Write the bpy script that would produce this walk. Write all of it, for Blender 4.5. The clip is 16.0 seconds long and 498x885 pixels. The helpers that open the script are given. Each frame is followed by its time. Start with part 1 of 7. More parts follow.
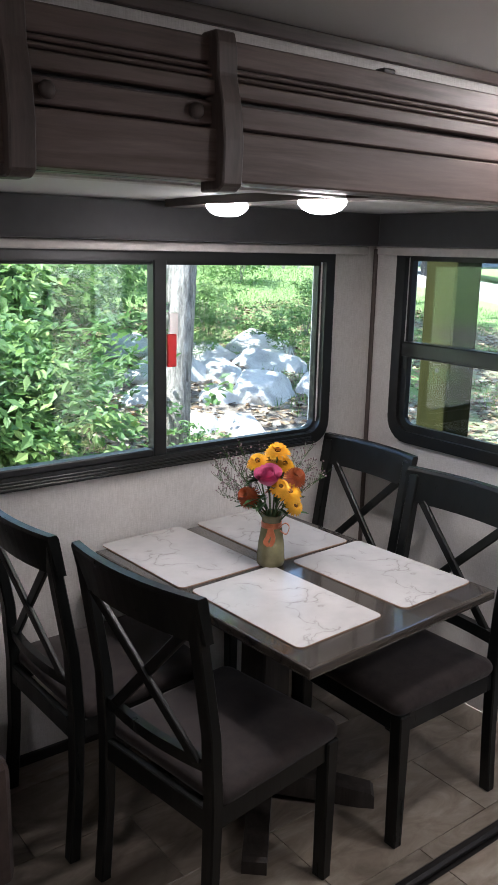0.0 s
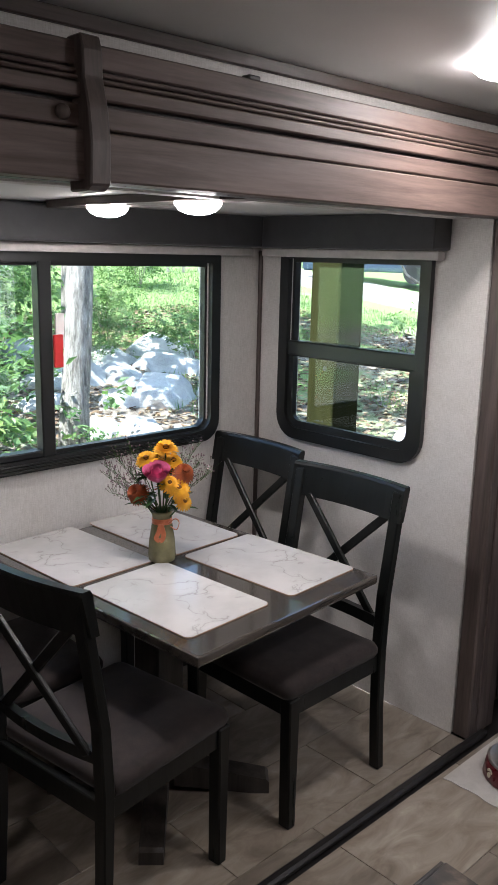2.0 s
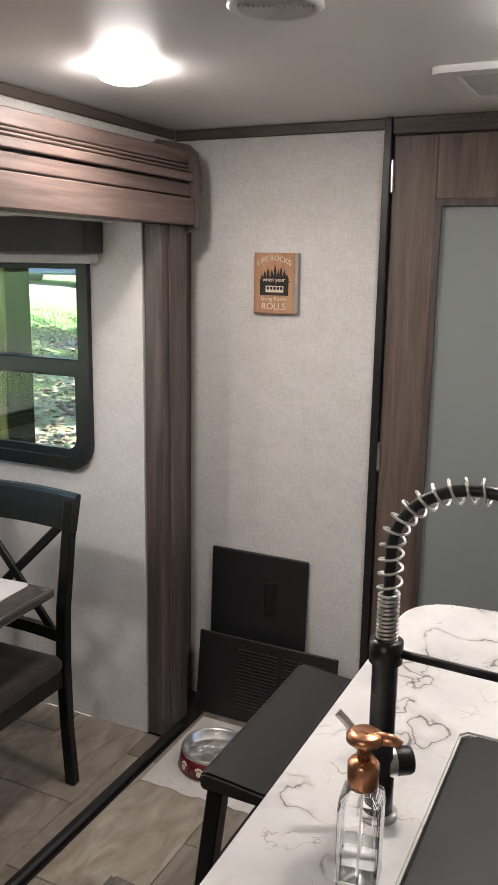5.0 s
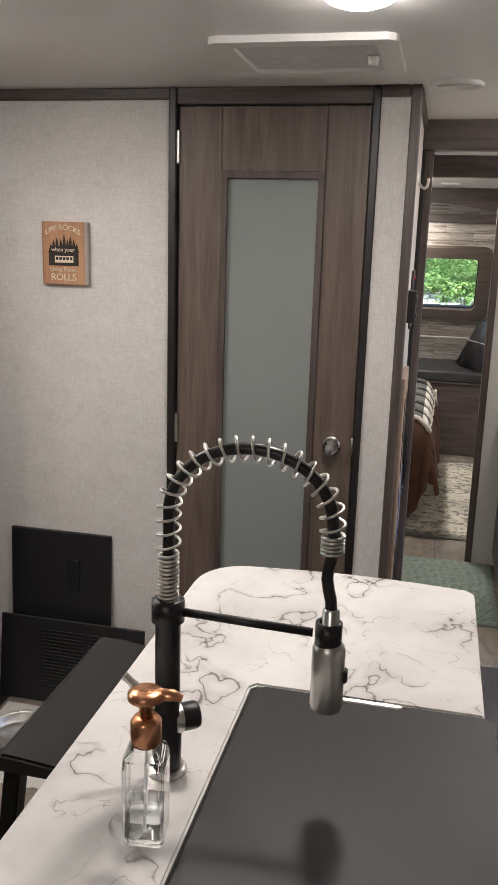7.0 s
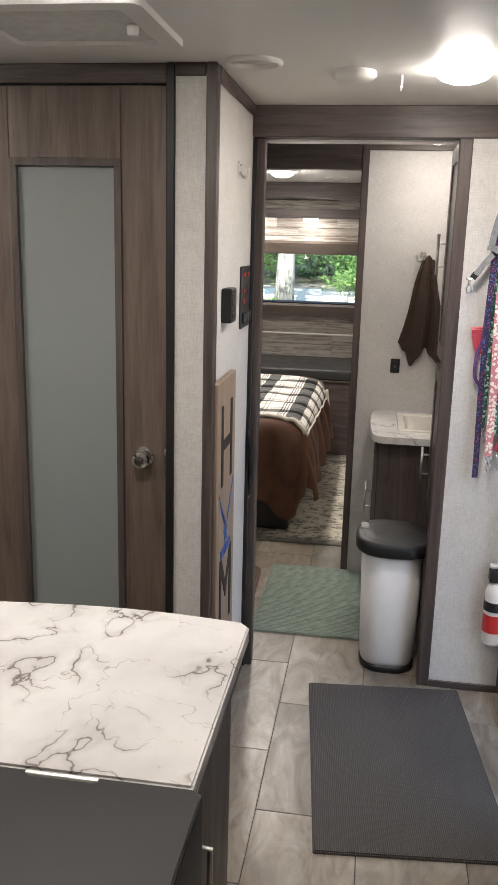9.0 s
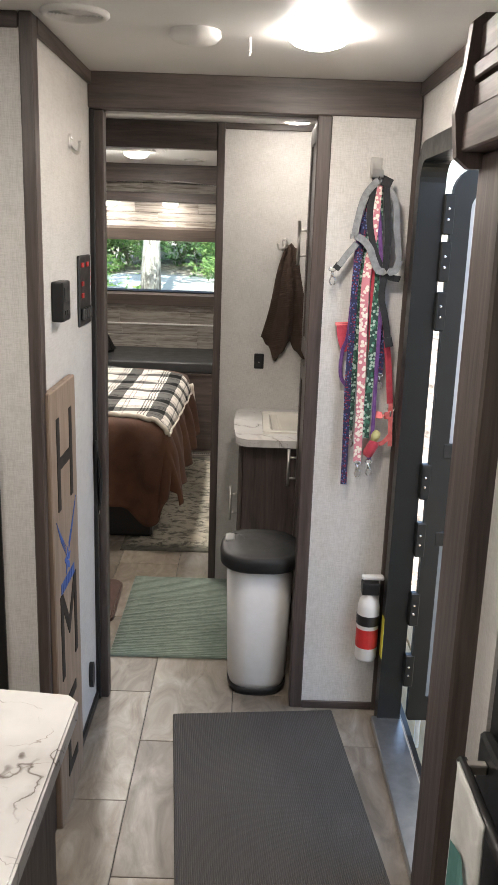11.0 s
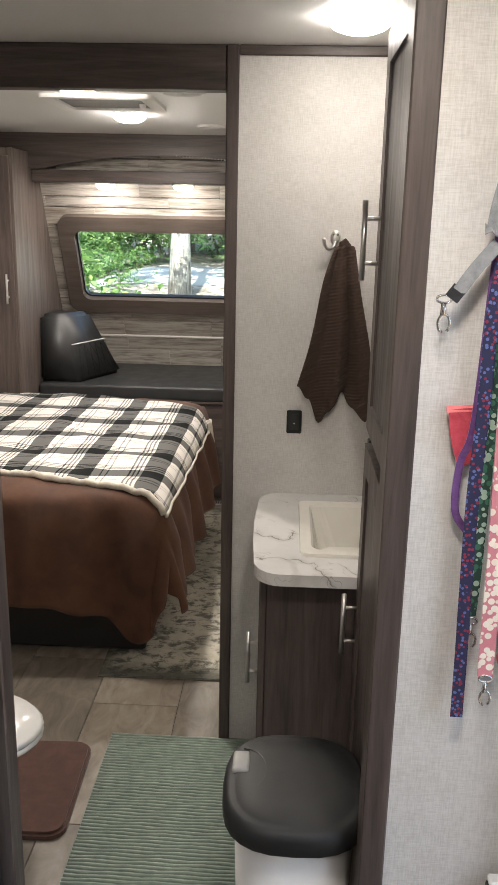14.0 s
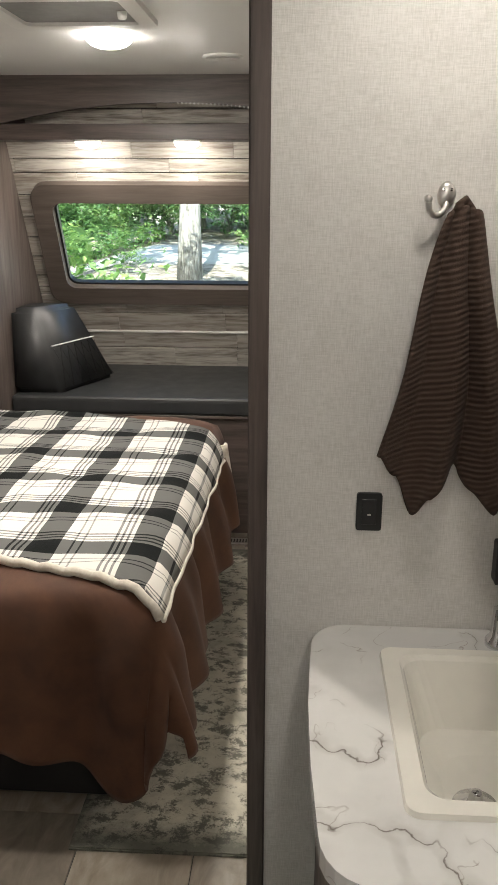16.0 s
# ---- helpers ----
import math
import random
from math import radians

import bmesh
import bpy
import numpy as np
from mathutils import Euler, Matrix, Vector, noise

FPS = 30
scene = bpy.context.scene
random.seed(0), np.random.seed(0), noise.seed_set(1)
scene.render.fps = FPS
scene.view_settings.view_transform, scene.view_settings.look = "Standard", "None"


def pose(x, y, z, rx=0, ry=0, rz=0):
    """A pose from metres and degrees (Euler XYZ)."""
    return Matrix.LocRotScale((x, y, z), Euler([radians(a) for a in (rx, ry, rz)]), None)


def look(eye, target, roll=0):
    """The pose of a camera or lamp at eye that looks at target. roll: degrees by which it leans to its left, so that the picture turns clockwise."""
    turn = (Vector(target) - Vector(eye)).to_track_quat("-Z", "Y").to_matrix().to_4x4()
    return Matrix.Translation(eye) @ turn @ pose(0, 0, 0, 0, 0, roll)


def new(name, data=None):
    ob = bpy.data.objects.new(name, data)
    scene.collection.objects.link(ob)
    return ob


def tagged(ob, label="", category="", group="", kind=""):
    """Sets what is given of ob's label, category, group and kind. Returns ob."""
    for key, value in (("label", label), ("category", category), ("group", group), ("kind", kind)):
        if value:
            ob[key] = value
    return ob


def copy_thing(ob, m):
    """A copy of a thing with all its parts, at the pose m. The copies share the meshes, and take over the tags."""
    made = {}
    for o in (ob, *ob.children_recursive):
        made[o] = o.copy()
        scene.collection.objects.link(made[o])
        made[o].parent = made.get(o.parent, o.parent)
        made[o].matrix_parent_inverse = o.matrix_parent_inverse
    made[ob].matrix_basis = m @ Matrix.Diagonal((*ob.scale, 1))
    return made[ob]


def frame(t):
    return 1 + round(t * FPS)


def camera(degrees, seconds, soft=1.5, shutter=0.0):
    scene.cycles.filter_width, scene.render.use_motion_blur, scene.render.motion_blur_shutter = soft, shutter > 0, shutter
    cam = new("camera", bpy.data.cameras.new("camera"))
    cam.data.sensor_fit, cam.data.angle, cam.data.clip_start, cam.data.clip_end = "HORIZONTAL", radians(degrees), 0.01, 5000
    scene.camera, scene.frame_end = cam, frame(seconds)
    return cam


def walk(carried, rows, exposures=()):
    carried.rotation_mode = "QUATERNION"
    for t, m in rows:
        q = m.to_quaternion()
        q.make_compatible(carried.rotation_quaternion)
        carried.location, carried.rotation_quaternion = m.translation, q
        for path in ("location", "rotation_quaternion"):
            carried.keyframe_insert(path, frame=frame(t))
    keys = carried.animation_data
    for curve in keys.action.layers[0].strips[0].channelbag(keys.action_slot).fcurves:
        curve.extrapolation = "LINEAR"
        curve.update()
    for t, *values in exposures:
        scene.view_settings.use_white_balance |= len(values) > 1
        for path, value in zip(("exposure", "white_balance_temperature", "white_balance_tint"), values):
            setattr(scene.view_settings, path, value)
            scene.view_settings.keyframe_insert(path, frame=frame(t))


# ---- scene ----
cam = camera(33.4, 16.0)
PATH = [
    (0, (0.146, 0.172, 1.686), (1.329, 1.719, 1.228), 1.3),
    (0.5, (0.164, 0.139, 1.683), (1.465, 1.596, 1.255), 1.2),
    (1, (0.156, 0.131, 1.682), (1.501, 1.546, 1.246), 1.4),
    (1.5, (0.151, 0.115, 1.683), (1.499, 1.524, 1.237), 1.4),
    (2, (0.153, 0.09, 1.676), (1.508, 1.492, 1.233), 1.3),
    (2.5, (0.15, 0.055, 1.673), (1.514, 1.448, 1.228), 0.6),
    (3, (0.154, 0.026, 1.671), (1.601, 1.334, 1.226), 0.5),
    (3.5, (0.16, 0.022, 1.671), (1.695, 1.228, 1.236), 0.9),
    (4, (0.164, 0.018, 1.674), (1.745, 1.17, 1.257), 0.5),
    (4.5, (0.188, 0.026, 1.682), (1.877, 1.013, 1.264), 0.4),
    (5, (0.265, 0.009, 1.682), (2.027, 0.855, 1.257), 0.9),
    (5.2, (0.299, 0.002, 1.673), (2.092, 0.784, 1.253), 0.9),
    (7.5, (0.272, -0.093, 1.665), (2.176, 0.3, 1.196), 1.9),
    (8, (0.374, -0.21, 1.672), (2.284, 0.17, 1.215), 2.0),
    (8.5, (0.502, -0.354, 1.661), (2.416, 0.012, 1.21), 2.1),
    (9, (0.572, -0.403, 1.663), (2.496, -0.115, 1.195), 1.5),
    (9.5, (0.596, -0.365, 1.674), (2.541, -0.289, 1.213), 2.7),
    (9.7, (0.604, -0.335, 1.67), (2.55, -0.362, 1.211), 3.0),
    (11.8, (1.231, -0.5, 1.667), (3.166, -0.505, 1.161), 1.4),
    (12, (1.331, -0.467, 1.678), (3.266, -0.478, 1.171), 1.3),
    (12.5, (1.559, -0.467, 1.669), (3.494, -0.436, 1.162), 0.9),
    (13, (1.828, -0.538, 1.67), (3.761, -0.433, 1.166), 1.0),
    (13.5, (2.038, -0.545, 1.662), (3.966, -0.435, 1.143), 1.2),
    (14, (2.283, -0.476, 1.671), (4.213, -0.39, 1.154), 1.2),
    (14.5, (2.545, -0.49, 1.639), (4.473, -0.509, 1.109), -0.2),
    (15, (2.831, -0.494, 1.623), (4.756, -0.468, 1.084), 0.0),
    (15.5, (3.057, -0.445, 1.624), (4.976, -0.384, 1.064), 0.8),
    (16, (3.317, -0.376, 1.628), (5.23, -0.256, 1.056), 0.2),
]
walk(cam, [(t, look(eye, target, roll)) for t, eye, target, roll in PATH],
     exposures=[(0.0, 1.88, 6100, 16), (2.5, 1.95, 6200, 15), (4.0, 2.15, 6350, 14), (7.5, 2.05, 6500, 12), (12.0, 2.12, 6650, 10), (13.5, 2.15, 6650, 10), (14.5, 2.0, 6650, 9), (16.0, 1.98, 6600, 7)])

# ---- exposure, world and sun ----
scene.view_settings.exposure = 1.85
world = bpy.data.worlds.new("world")
scene.world = world
world.use_nodes = True
wn = world.node_tree.nodes
sky = wn.new("ShaderNodeTexSky")
sky.sky_type, sky.sun_disc = "NISHITA", False
sky.sun_elevation, sky.sun_rotation = radians(56), radians(268)
world.node_tree.links.new(sky.outputs[0], wn["Background"].inputs[0])
wn["Background"].inputs[1].default_value = 0.15


def lamp(name, kind, place, energy, colour=(1, 0.93, 0.84), size=0.1, target=None):
    data = bpy.data.lights.new(name, kind)
    data.energy, data.color = energy, colour
    if kind == "AREA":
        data.shape, data.size = "DISK", size
    elif kind == "POINT":
        data.shadow_soft_size = size
    ob = new(name, data)
    ob.matrix_world = look(place, target or (place[0], place[1], place[2] - 1))
    return ob


sun = bpy.data.lights.new("sun", "SUN")
sun.energy, sun.angle, sun.color = 5.0, radians(0.5), (1, 0.97, 0.93)
new("sun", sun).matrix_world = look((-20, 0.5, 30), (0, 0, 0))

WARM = (1.0, 0.92, 0.85)
lamp("ceiling_lamp_dining", "AREA", (2.02, 1.19, 2.072), 1.25, WARM, 0.14)
lamp("ceiling_lamp_kitchen", "AREA", (1.93, 0.14, 2.072), 1.5, WARM, 0.14)
# unseen lamp, added behind the viewpoint to fill the rear of the room
lamp("fill_lamp_rear", "AREA", (-0.6, 0.3, 2.072), 1.6, WARM, 0.14)
lamp("ceiling_lamp_entry", "AREA", (2.99, -0.59, 2.072), 0.95, WARM, 0.14)
lamp("ceiling_lamp_bath", "AREA", (4.365, -0.617, 2.072), 0.07, WARM, 0.14)
lamp("ceiling_lamp_bed_near", "AREA", (5.39, 0.295, 2.072), 3.6, WARM, 0.14)
lamp("ceiling_lamp_bed_far", "AREA", (6.27, 0.274, 2.072), 3.2, WARM, 0.14)
lamp("slide_lamp_a", "AREA", (1.53, 2.12, 1.755), 0.45, WARM, 0.11)
lamp("slide_lamp_b", "AREA", (1.53, 1.70, 1.755), 0.45, WARM, 0.11)
lamp("shelf_lamp_a", "AREA", (7.245, 0.605, 1.822), 0.42, WARM, 0.08)
lamp("shelf_lamp_b", "AREA", (7.245, 0.155, 1.822), 0.42, WARM, 0.08)


# ---- materials ----
class Nodes:
    """A short way to write a node material."""

    def __init__(self, name, rough=0.5, metal=0.0):
        self.m = bpy.data.materials.new(name)
        self.m.use_nodes = True
        self.t = self.m.node_tree
        self.b = self.t.nodes["Principled BSDF"]
        self.b.inputs["Roughness"].default_value = rough
        self.b.inputs["Metallic"].default_value = metal

    def put(self, socket, value):
        if hasattr(value, "is_output"):
            self.t.links.new(value, socket)
        elif isinstance(value, tuple) and len(value) == 3 and socket.type == "RGBA":
            socket.default_value = (*value, 1)
        else:
            socket.default_value = value

    def coords(self, scale=(1, 1, 1), turn=(0, 0, 0), own=False):
        c = self.t.nodes.new("ShaderNodeTexCoord")
        m = self.t.nodes.new("ShaderNodeMapping")
        m.inputs["Scale"].default_value = scale
        m.inputs["Rotation"].default_value = turn
        self.t.links.new(c.outputs["Object"], m.inputs[0])
        if own:
            i = self.t.nodes.new("ShaderNodeObjectInfo")
            k = self.t.nodes.new("ShaderNodeVectorMath")
            k.operation = "SCALE"
            k.inputs[0].default_value = (37, 23, 51)
            self.t.links.new(i.outputs["Random"], k.inputs["Scale"])
            self.t.links.new(k.outputs[0], m.inputs["Location"])
        return m.outputs[0]

    def noise(self, at, scale, detail=4, rough=0.55, warp=0.0):
        n = self.t.nodes.new("ShaderNodeTexNoise")
        self.put(n.inputs["Vector"], at)
        n.inputs["Scale"].default_value, n.inputs["Detail"].default_value = scale, detail
        n.inputs["Roughness"].default_value, n.inputs["Distortion"].default_value = rough, warp
        return n.outputs[0]

    def voronoi(self, at, scale, feature="F1"):
        n = self.t.nodes.new("ShaderNodeTexVoronoi")
        n.feature = feature
        self.put(n.inputs["Vector"], at)
        n.inputs["Scale"].default_value = scale
        return n.outputs["Distance"]

    def wave(self, at, scale, warp=0.0, axis="X", detail=2):
        n = self.t.nodes.new("ShaderNodeTexWave")
        n.bands_direction = axis
        self.put(n.inputs["Vector"], at)
        n.inputs["Scale"].default_value, n.inputs["Distortion"].default_value, n.inputs["Detail"].default_value = scale, warp, detail
        return n.outputs["Fac"]

    def ramp(self, fac, stops, smooth=True):
        n = self.t.nodes.new("ShaderNodeValToRGB")
        n.color_ramp.interpolation = "LINEAR" if smooth else "CONSTANT"
        while len(n.color_ramp.elements) < len(stops):
            n.color_ramp.elements.new(0.5)
        for e, (p, c) in zip(n.color_ramp.elements, stops):
            e.position = p
            e.color = (*c, 1) if isinstance(c, tuple) else (c, c, c, 1)
        self.put(n.inputs[0], fac)
        return n.outputs[0]

    def mix(self, fac, a, b, kind="MIX"):
        n = self.t.nodes.new("ShaderNodeMix")
        n.data_type, n.blend_type = "RGBA", kind
        self.put(n.inputs[0], fac)
        self.put(n.inputs[6], a)
        self.put(n.inputs[7], b)
        return n.outputs[2]

    def math(self, op, a, b=0.0, c=0.0):
        n = self.t.nodes.new("ShaderNodeMath")
        n.operation = op
        for s, v in zip(n.inputs, (a, b, c)):
            self.put(s, v)
        return n.outputs[0]

    def split(self, at):
        n = self.t.nodes.new("ShaderNodeSeparateXYZ")
        self.t.links.new(at, n.inputs[0])
        return n.outputs

    def chance(self):
        return self.t.nodes.new("ShaderNodeObjectInfo").outputs["Random"]

    def island(self):
        return self.t.nodes.new("ShaderNodeNewGeometry").outputs["Random Per Island"]

    def bump(self, height, strength=0.2, distance=0.002):
        n = self.t.nodes.new("ShaderNodeBump")
        n.inputs["Strength"].default_value, n.inputs["Distance"].default_value = strength, distance
        self.put(n.inputs["Height"], height)
        self.t.links.new(n.outputs[0], self.b.inputs["Normal"])

    def colour(self, value):
        self.put(self.b.inputs["Base Color"], value)
        return self

    def rough(self, value):
        self.put(self.b.inputs["Roughness"], value)
        return self


def plain(name, colour, rough=0.5, metal=0.0, vary=0.12, scale=30, bump=0.0):
    """A paint, plastic or metal with slight mottling and uneven gloss."""
    n = Nodes(name, rough, metal)
    v = n.noise(n.coords(own=True), scale, 5)
    dark = tuple(c * (1 - vary) for c in colour)
    light = tuple(min(1, c * (1 + vary)) for c in colour)
    n.colour(n.ramp(v, [(0.3, dark), (0.7, light)]))
    n.rough(n.ramp(v, [(0.25, max(0, rough - 0.07)), (0.75, min(1, rough + 0.07))]))
    if bump:
        n.bump(n.noise(n.coords(), scale * 8, 3), bump, 0.001)
    return n.m


def wood(name, dark, light, along="X", rough=0.42, fine=1.0, own=True, bump=0.12):
    """Grained wood or wood print, the grain running along one axis."""
    n = Nodes(name, rough)
    k = {"X": (1, 14, 14), "Y": (14, 1, 14), "Z": (14, 14, 1)}[along]
    at = n.coords(tuple(a * fine for a in k), own=own)
    g = n.noise(at, 2.2, 8, 0.62, 0.6)
    f = n.noise(n.coords(tuple(a * 4 * fine for a in k), own=own), 3, 4, 0.6)
    both = n.math("ADD", n.math("MULTIPLY", g, 0.75), n.math("MULTIPLY", f, 0.25))
    mid = tuple((a + b) / 2 for a, b in zip(dark, light))
    n.colour(n.ramp(both, [(0.34, dark), (0.5, mid), (0.66, light)]))
    n.rough(n.ramp(both, [(0.3, rough + 0.1), (0.7, rough - 0.05)]))
    n.bump(both, bump, 0.002)
    return n.m


def marble(name, rough=0.16, strong=1.0, tone=1.0):
    n = Nodes(name, rough)
    at = n.coords()
    v = n.t.nodes.new("ShaderNodeVectorMath")
    v.operation = "ADD"
    n.put(v.inputs[0], at)
    s = n.t.nodes.new("ShaderNodeVectorMath")
    s.operation = "SCALE"
    w = n.t.nodes.new("ShaderNodeTexNoise")
    n.put(w.inputs["Vector"], at)
    w.inputs["Scale"].default_value, w.inputs["Detail"].default_value = 6, 6
    n.put(s.inputs[0], w.outputs[1])
    s.inputs["Scale"].default_value = 0.12
    n.put(v.inputs[1], s.outputs[0])
    def vein(scale, width, warp):
        d = n.math("ABSOLUTE", n.math("SUBTRACT", n.noise(v.outputs[0], scale, 3, 0.45, warp), 0.5))
        return n.math("MULTIPLY", n.math("SUBTRACT", 1.0, n.math("MINIMUM", n.math("MULTIPLY", d, 1 / width), 1.0)), 1.0), d

    main, far = vein(5.6, 0.0075, 0.3)
    thin, _ = vein(9.5, 0.006, 0.4)
    gate = n.ramp(n.noise(at, 5.5, 3), [(0.42, 0.0), (0.53, 1.0)])
    gate2 = n.ramp(n.noise(at, 9.5, 3), [(0.47, 0.0), (0.58, 0.75)])
    smudge = n.math("MULTIPLY", n.ramp(far, [(0.0, 0.34), (0.05, 0.0)]), gate)
    base = n.ramp(n.noise(at, 4, 5), [(0.35, (0.60 * tone, 0.59 * tone, 0.575 * tone)), (0.6, (0.73 * tone, 0.72 * tone, 0.70 * tone))])
    c = n.mix(n.math("MULTIPLY", smudge, strong), base, (0.30, 0.28, 0.26))
    c = n.mix(n.math("MULTIPLY", n.math("MULTIPLY", main, gate), strong), c, (0.17, 0.145, 0.13))
    c = n.mix(n.math("MULTIPLY", n.math("MULTIPLY", thin, gate2), strong), c, (0.27, 0.23, 0.20))
    n.colour(c)
    return n.m


def linen(name, light=(0.67, 0.65, 0.625), dark=(0.525, 0.505, 0.477)):
    """Wallpaper with a woven print."""
    n = Nodes(name, 0.62)
    a = n.noise(n.coords((1, 1, 12)), 40, 4, 0.7)
    b = n.noise(n.coords((12, 12, 1)), 40, 4, 0.7)
    big = n.noise(n.coords((1, 1, 1.6)), 9, 5, 0.6)
    s = n.math("ADD", n.math("MULTIPLY", a, 0.40), n.math("MULTIPLY", b, 0.45))
    s = n.math("ADD", s, n.math("MULTIPLY", big, 0.15))
    n.colour(n.ramp(s, [(0.41, dark), (0.57, light)]))
    n.bump(s, 0.12, 0.001)
    return n.m


def fabric(name, dark, light, scale=40, rough=0.9, weave=700, bump=0.25, sheen=0.3):
    n = Nodes(name, rough)
    at = n.coords(own=True)
    v = n.noise(at, scale, 6, 0.6, 0.3)
    w = n.noise(at, weave, 2)
    n.colour(n.ramp(n.math("ADD", n.math("MULTIPLY", v, 0.75), n.math("MULTIPLY", w, 0.25)), [(0.35, dark), (0.65, light)]))
    n.b.inputs["Sheen Weight"].default_value = sheen
    n.bump(w, bump, 0.001)
    return n.m


def clear(name, colour=(1, 1, 1), rough=0.0):
    n = Nodes(name, rough)
    n.b.inputs["Base Color"].default_value = (*colour, 1)
    n.b.inputs["Transmission Weight"].default_value = 1
    n.b.inputs["IOR"].default_value = 1.45
    return n.m


def glow(name, colour, strength):
    n = Nodes(name, 0.4)
    n.b.inputs["Base Color"].default_value = (0.9, 0.9, 0.88, 1)
    n.b.inputs["Emission Color"].default_value = (*colour, 1)
    n.b.inputs["Emission Strength"].default_value = strength
    return n.m


LINEN = linen("wallpaper")
CEIL = plain("ceiling_panel", (0.70, 0.695, 0.68), 0.45, vary=0.03, scale=6, bump=0.05)
WOOD_X = wood("brown_trim_along_x", (0.040, 0.030, 0.027), (0.115, 0.088, 0.078), "X")
WOOD_Y = wood("brown_trim_along_y", (0.040, 0.030, 0.027), (0.115, 0.088, 0.078), "Y")
WOOD_Z = wood("brown_trim_upright", (0.040, 0.030, 0.027), (0.115, 0.088, 0.078), "Z")
DOORWOOD = wood("brown_door_laminate", (0.075, 0.053, 0.042), (0.165, 0.122, 0.098), "Z", 0.45)
FASCIA = wood("fascia_board", (0.056, 0.038, 0.032), (0.150, 0.104, 0.090), "X", 0.52)
BLACKTRIM = plain("black_trim", (0.012, 0.011, 0.011), 0.4)
FRAME = plain("black_window_frame", (0.010, 0.011, 0.011), 0.35)
BLACKWOOD = wood("black_chair_wood", (0.003, 0.0036, 0.0034), (0.009, 0.0105, 0.010), "Z", 0.3)
BLACKWOOD.node_tree.nodes["Principled BSDF"].inputs["Specular IOR Level"].default_value = 0.3
SEATCLOTH = fabric("seat_microfibre", (0.010, 0.0066, 0.006), (0.029, 0.020, 0.018), 26, sheen=0.1)
TABLEWOOD = wood("grey_brown_tabletop", (0.030, 0.026, 0.023), (0.095, 0.082, 0.070), "X", 0.15, bump=0.02)
TABLEWOOD.node_tree.nodes["Principled BSDF"].inputs["Coat Weight"].default_value = 0.8
TABLEWOOD.node_tree.nodes["Principled BSDF"].inputs["Coat Roughness"].default_value = 0.06
TABLEDARK = wood("dark_table_base", (0.020, 0.017, 0.015), (0.055, 0.047, 0.041), "Z", 0.4)
MARBLE = marble("marble_laminate")
VALANCE = fabric("charcoal_valance", (0.011, 0.0115, 0.0125), (0.019, 0.0195, 0.021), 20, 0.7, 500, 0.1)
STEEL = plain("brushed_nickel", (0.68, 0.66, 0.63), 0.34, 1.0, 0.06)
CHROME = plain("polished_chrome", (0.75, 0.75, 0.75), 0.08, 1.0, 0.03)
BLACKMETAL = plain("matte_black_metal", (0.012, 0.012, 0.012), 0.38)
COPPER = plain("copper_pump", (0.62, 0.30, 0.16), 0.3, 0.9, 0.08)
BLACKPLASTIC = plain("black_plastic", (0.014, 0.014, 0.015), 0.42, bump=0.08)
GREYSINK = plain("charcoal_sink_cover", (0.021, 0.021, 0.021), 0.5, vary=0.1, scale=9, bump=0.05)
WHITEPLASTIC = plain("white_plastic", (0.72, 0.71, 0.69), 0.35, vary=0.03)
IVORY = plain("ivory_basin", (0.80, 0.775, 0.71), 0.2, vary=0.02)
LEATHER = plain("charcoal_leather", (0.030, 0.031, 0.032), 0.42, vary=0.2, scale=14, bump=0.3)
FROST = Nodes("frosted_door_panel", 0.3)
FROST.colour(FROST.ramp(FROST.noise(FROST.coords(), 900, 2), [(0.3, (0.225, 0.245, 0.24)), (0.7, (0.245, 0.265, 0.26))]))
FROST = FROST.m
GLASS = clear("window_glass", (0.88, 0.985, 0.97))
BOTTLE = clear("bottle_glass")
DOME = glow("lit_dome", (1.0, 0.935, 0.87), 20)
DIMDOME = glow("dim_lit_dome", (1.0, 0.935, 0.87), 14)


# ---- building helpers ----
def boxed(x0, x1, y0, y1, z0, z1, bevel=0.0, bm=None, steps=1):
    bm = bm or bmesh.new()
    m = Matrix.LocRotScale(((x0 + x1) / 2, (y0 + y1) / 2, (z0 + z1) / 2), None, (abs(x1 - x0), abs(y1 - y0), abs(z1 - z0)))
    made = bmesh.ops.create_cube(bm, size=1, matrix=m)["verts"]
    if bevel:
        edges = list({e for v in made for e in v.link_edges})
        bmesh.ops.bevel(bm, geom=edges, offset=bevel, segments=steps, profile=0.6, affect="EDGES")
    return bm


def part(name, bm, material, parent=None, label="", smooth=False, m=None):
    """Links a bmesh as one mesh object under a thing or a part."""
    data = bpy.data.meshes.new(name)
    bm.normal_update()
    bm.to_mesh(data)
    bm.free()
    if smooth:
        data.shade_smooth()
    data.materials.append(material)
    ob = new(name, data)
    if parent:
        ob.parent = parent
    if m is not None:
        ob.matrix_basis = m
    if label:
        ob["label"] = label
    return ob


def thing(name, m, label, category, group=""):
    ob = new(name)
    ob.empty_display_size = 0.05
    ob.matrix_basis = m
    return tagged(ob, label, category, group)


def setting(name, bm, material, label="", smooth=False):
    return tagged(part(name, bm, material, None, label, smooth), kind="structure")


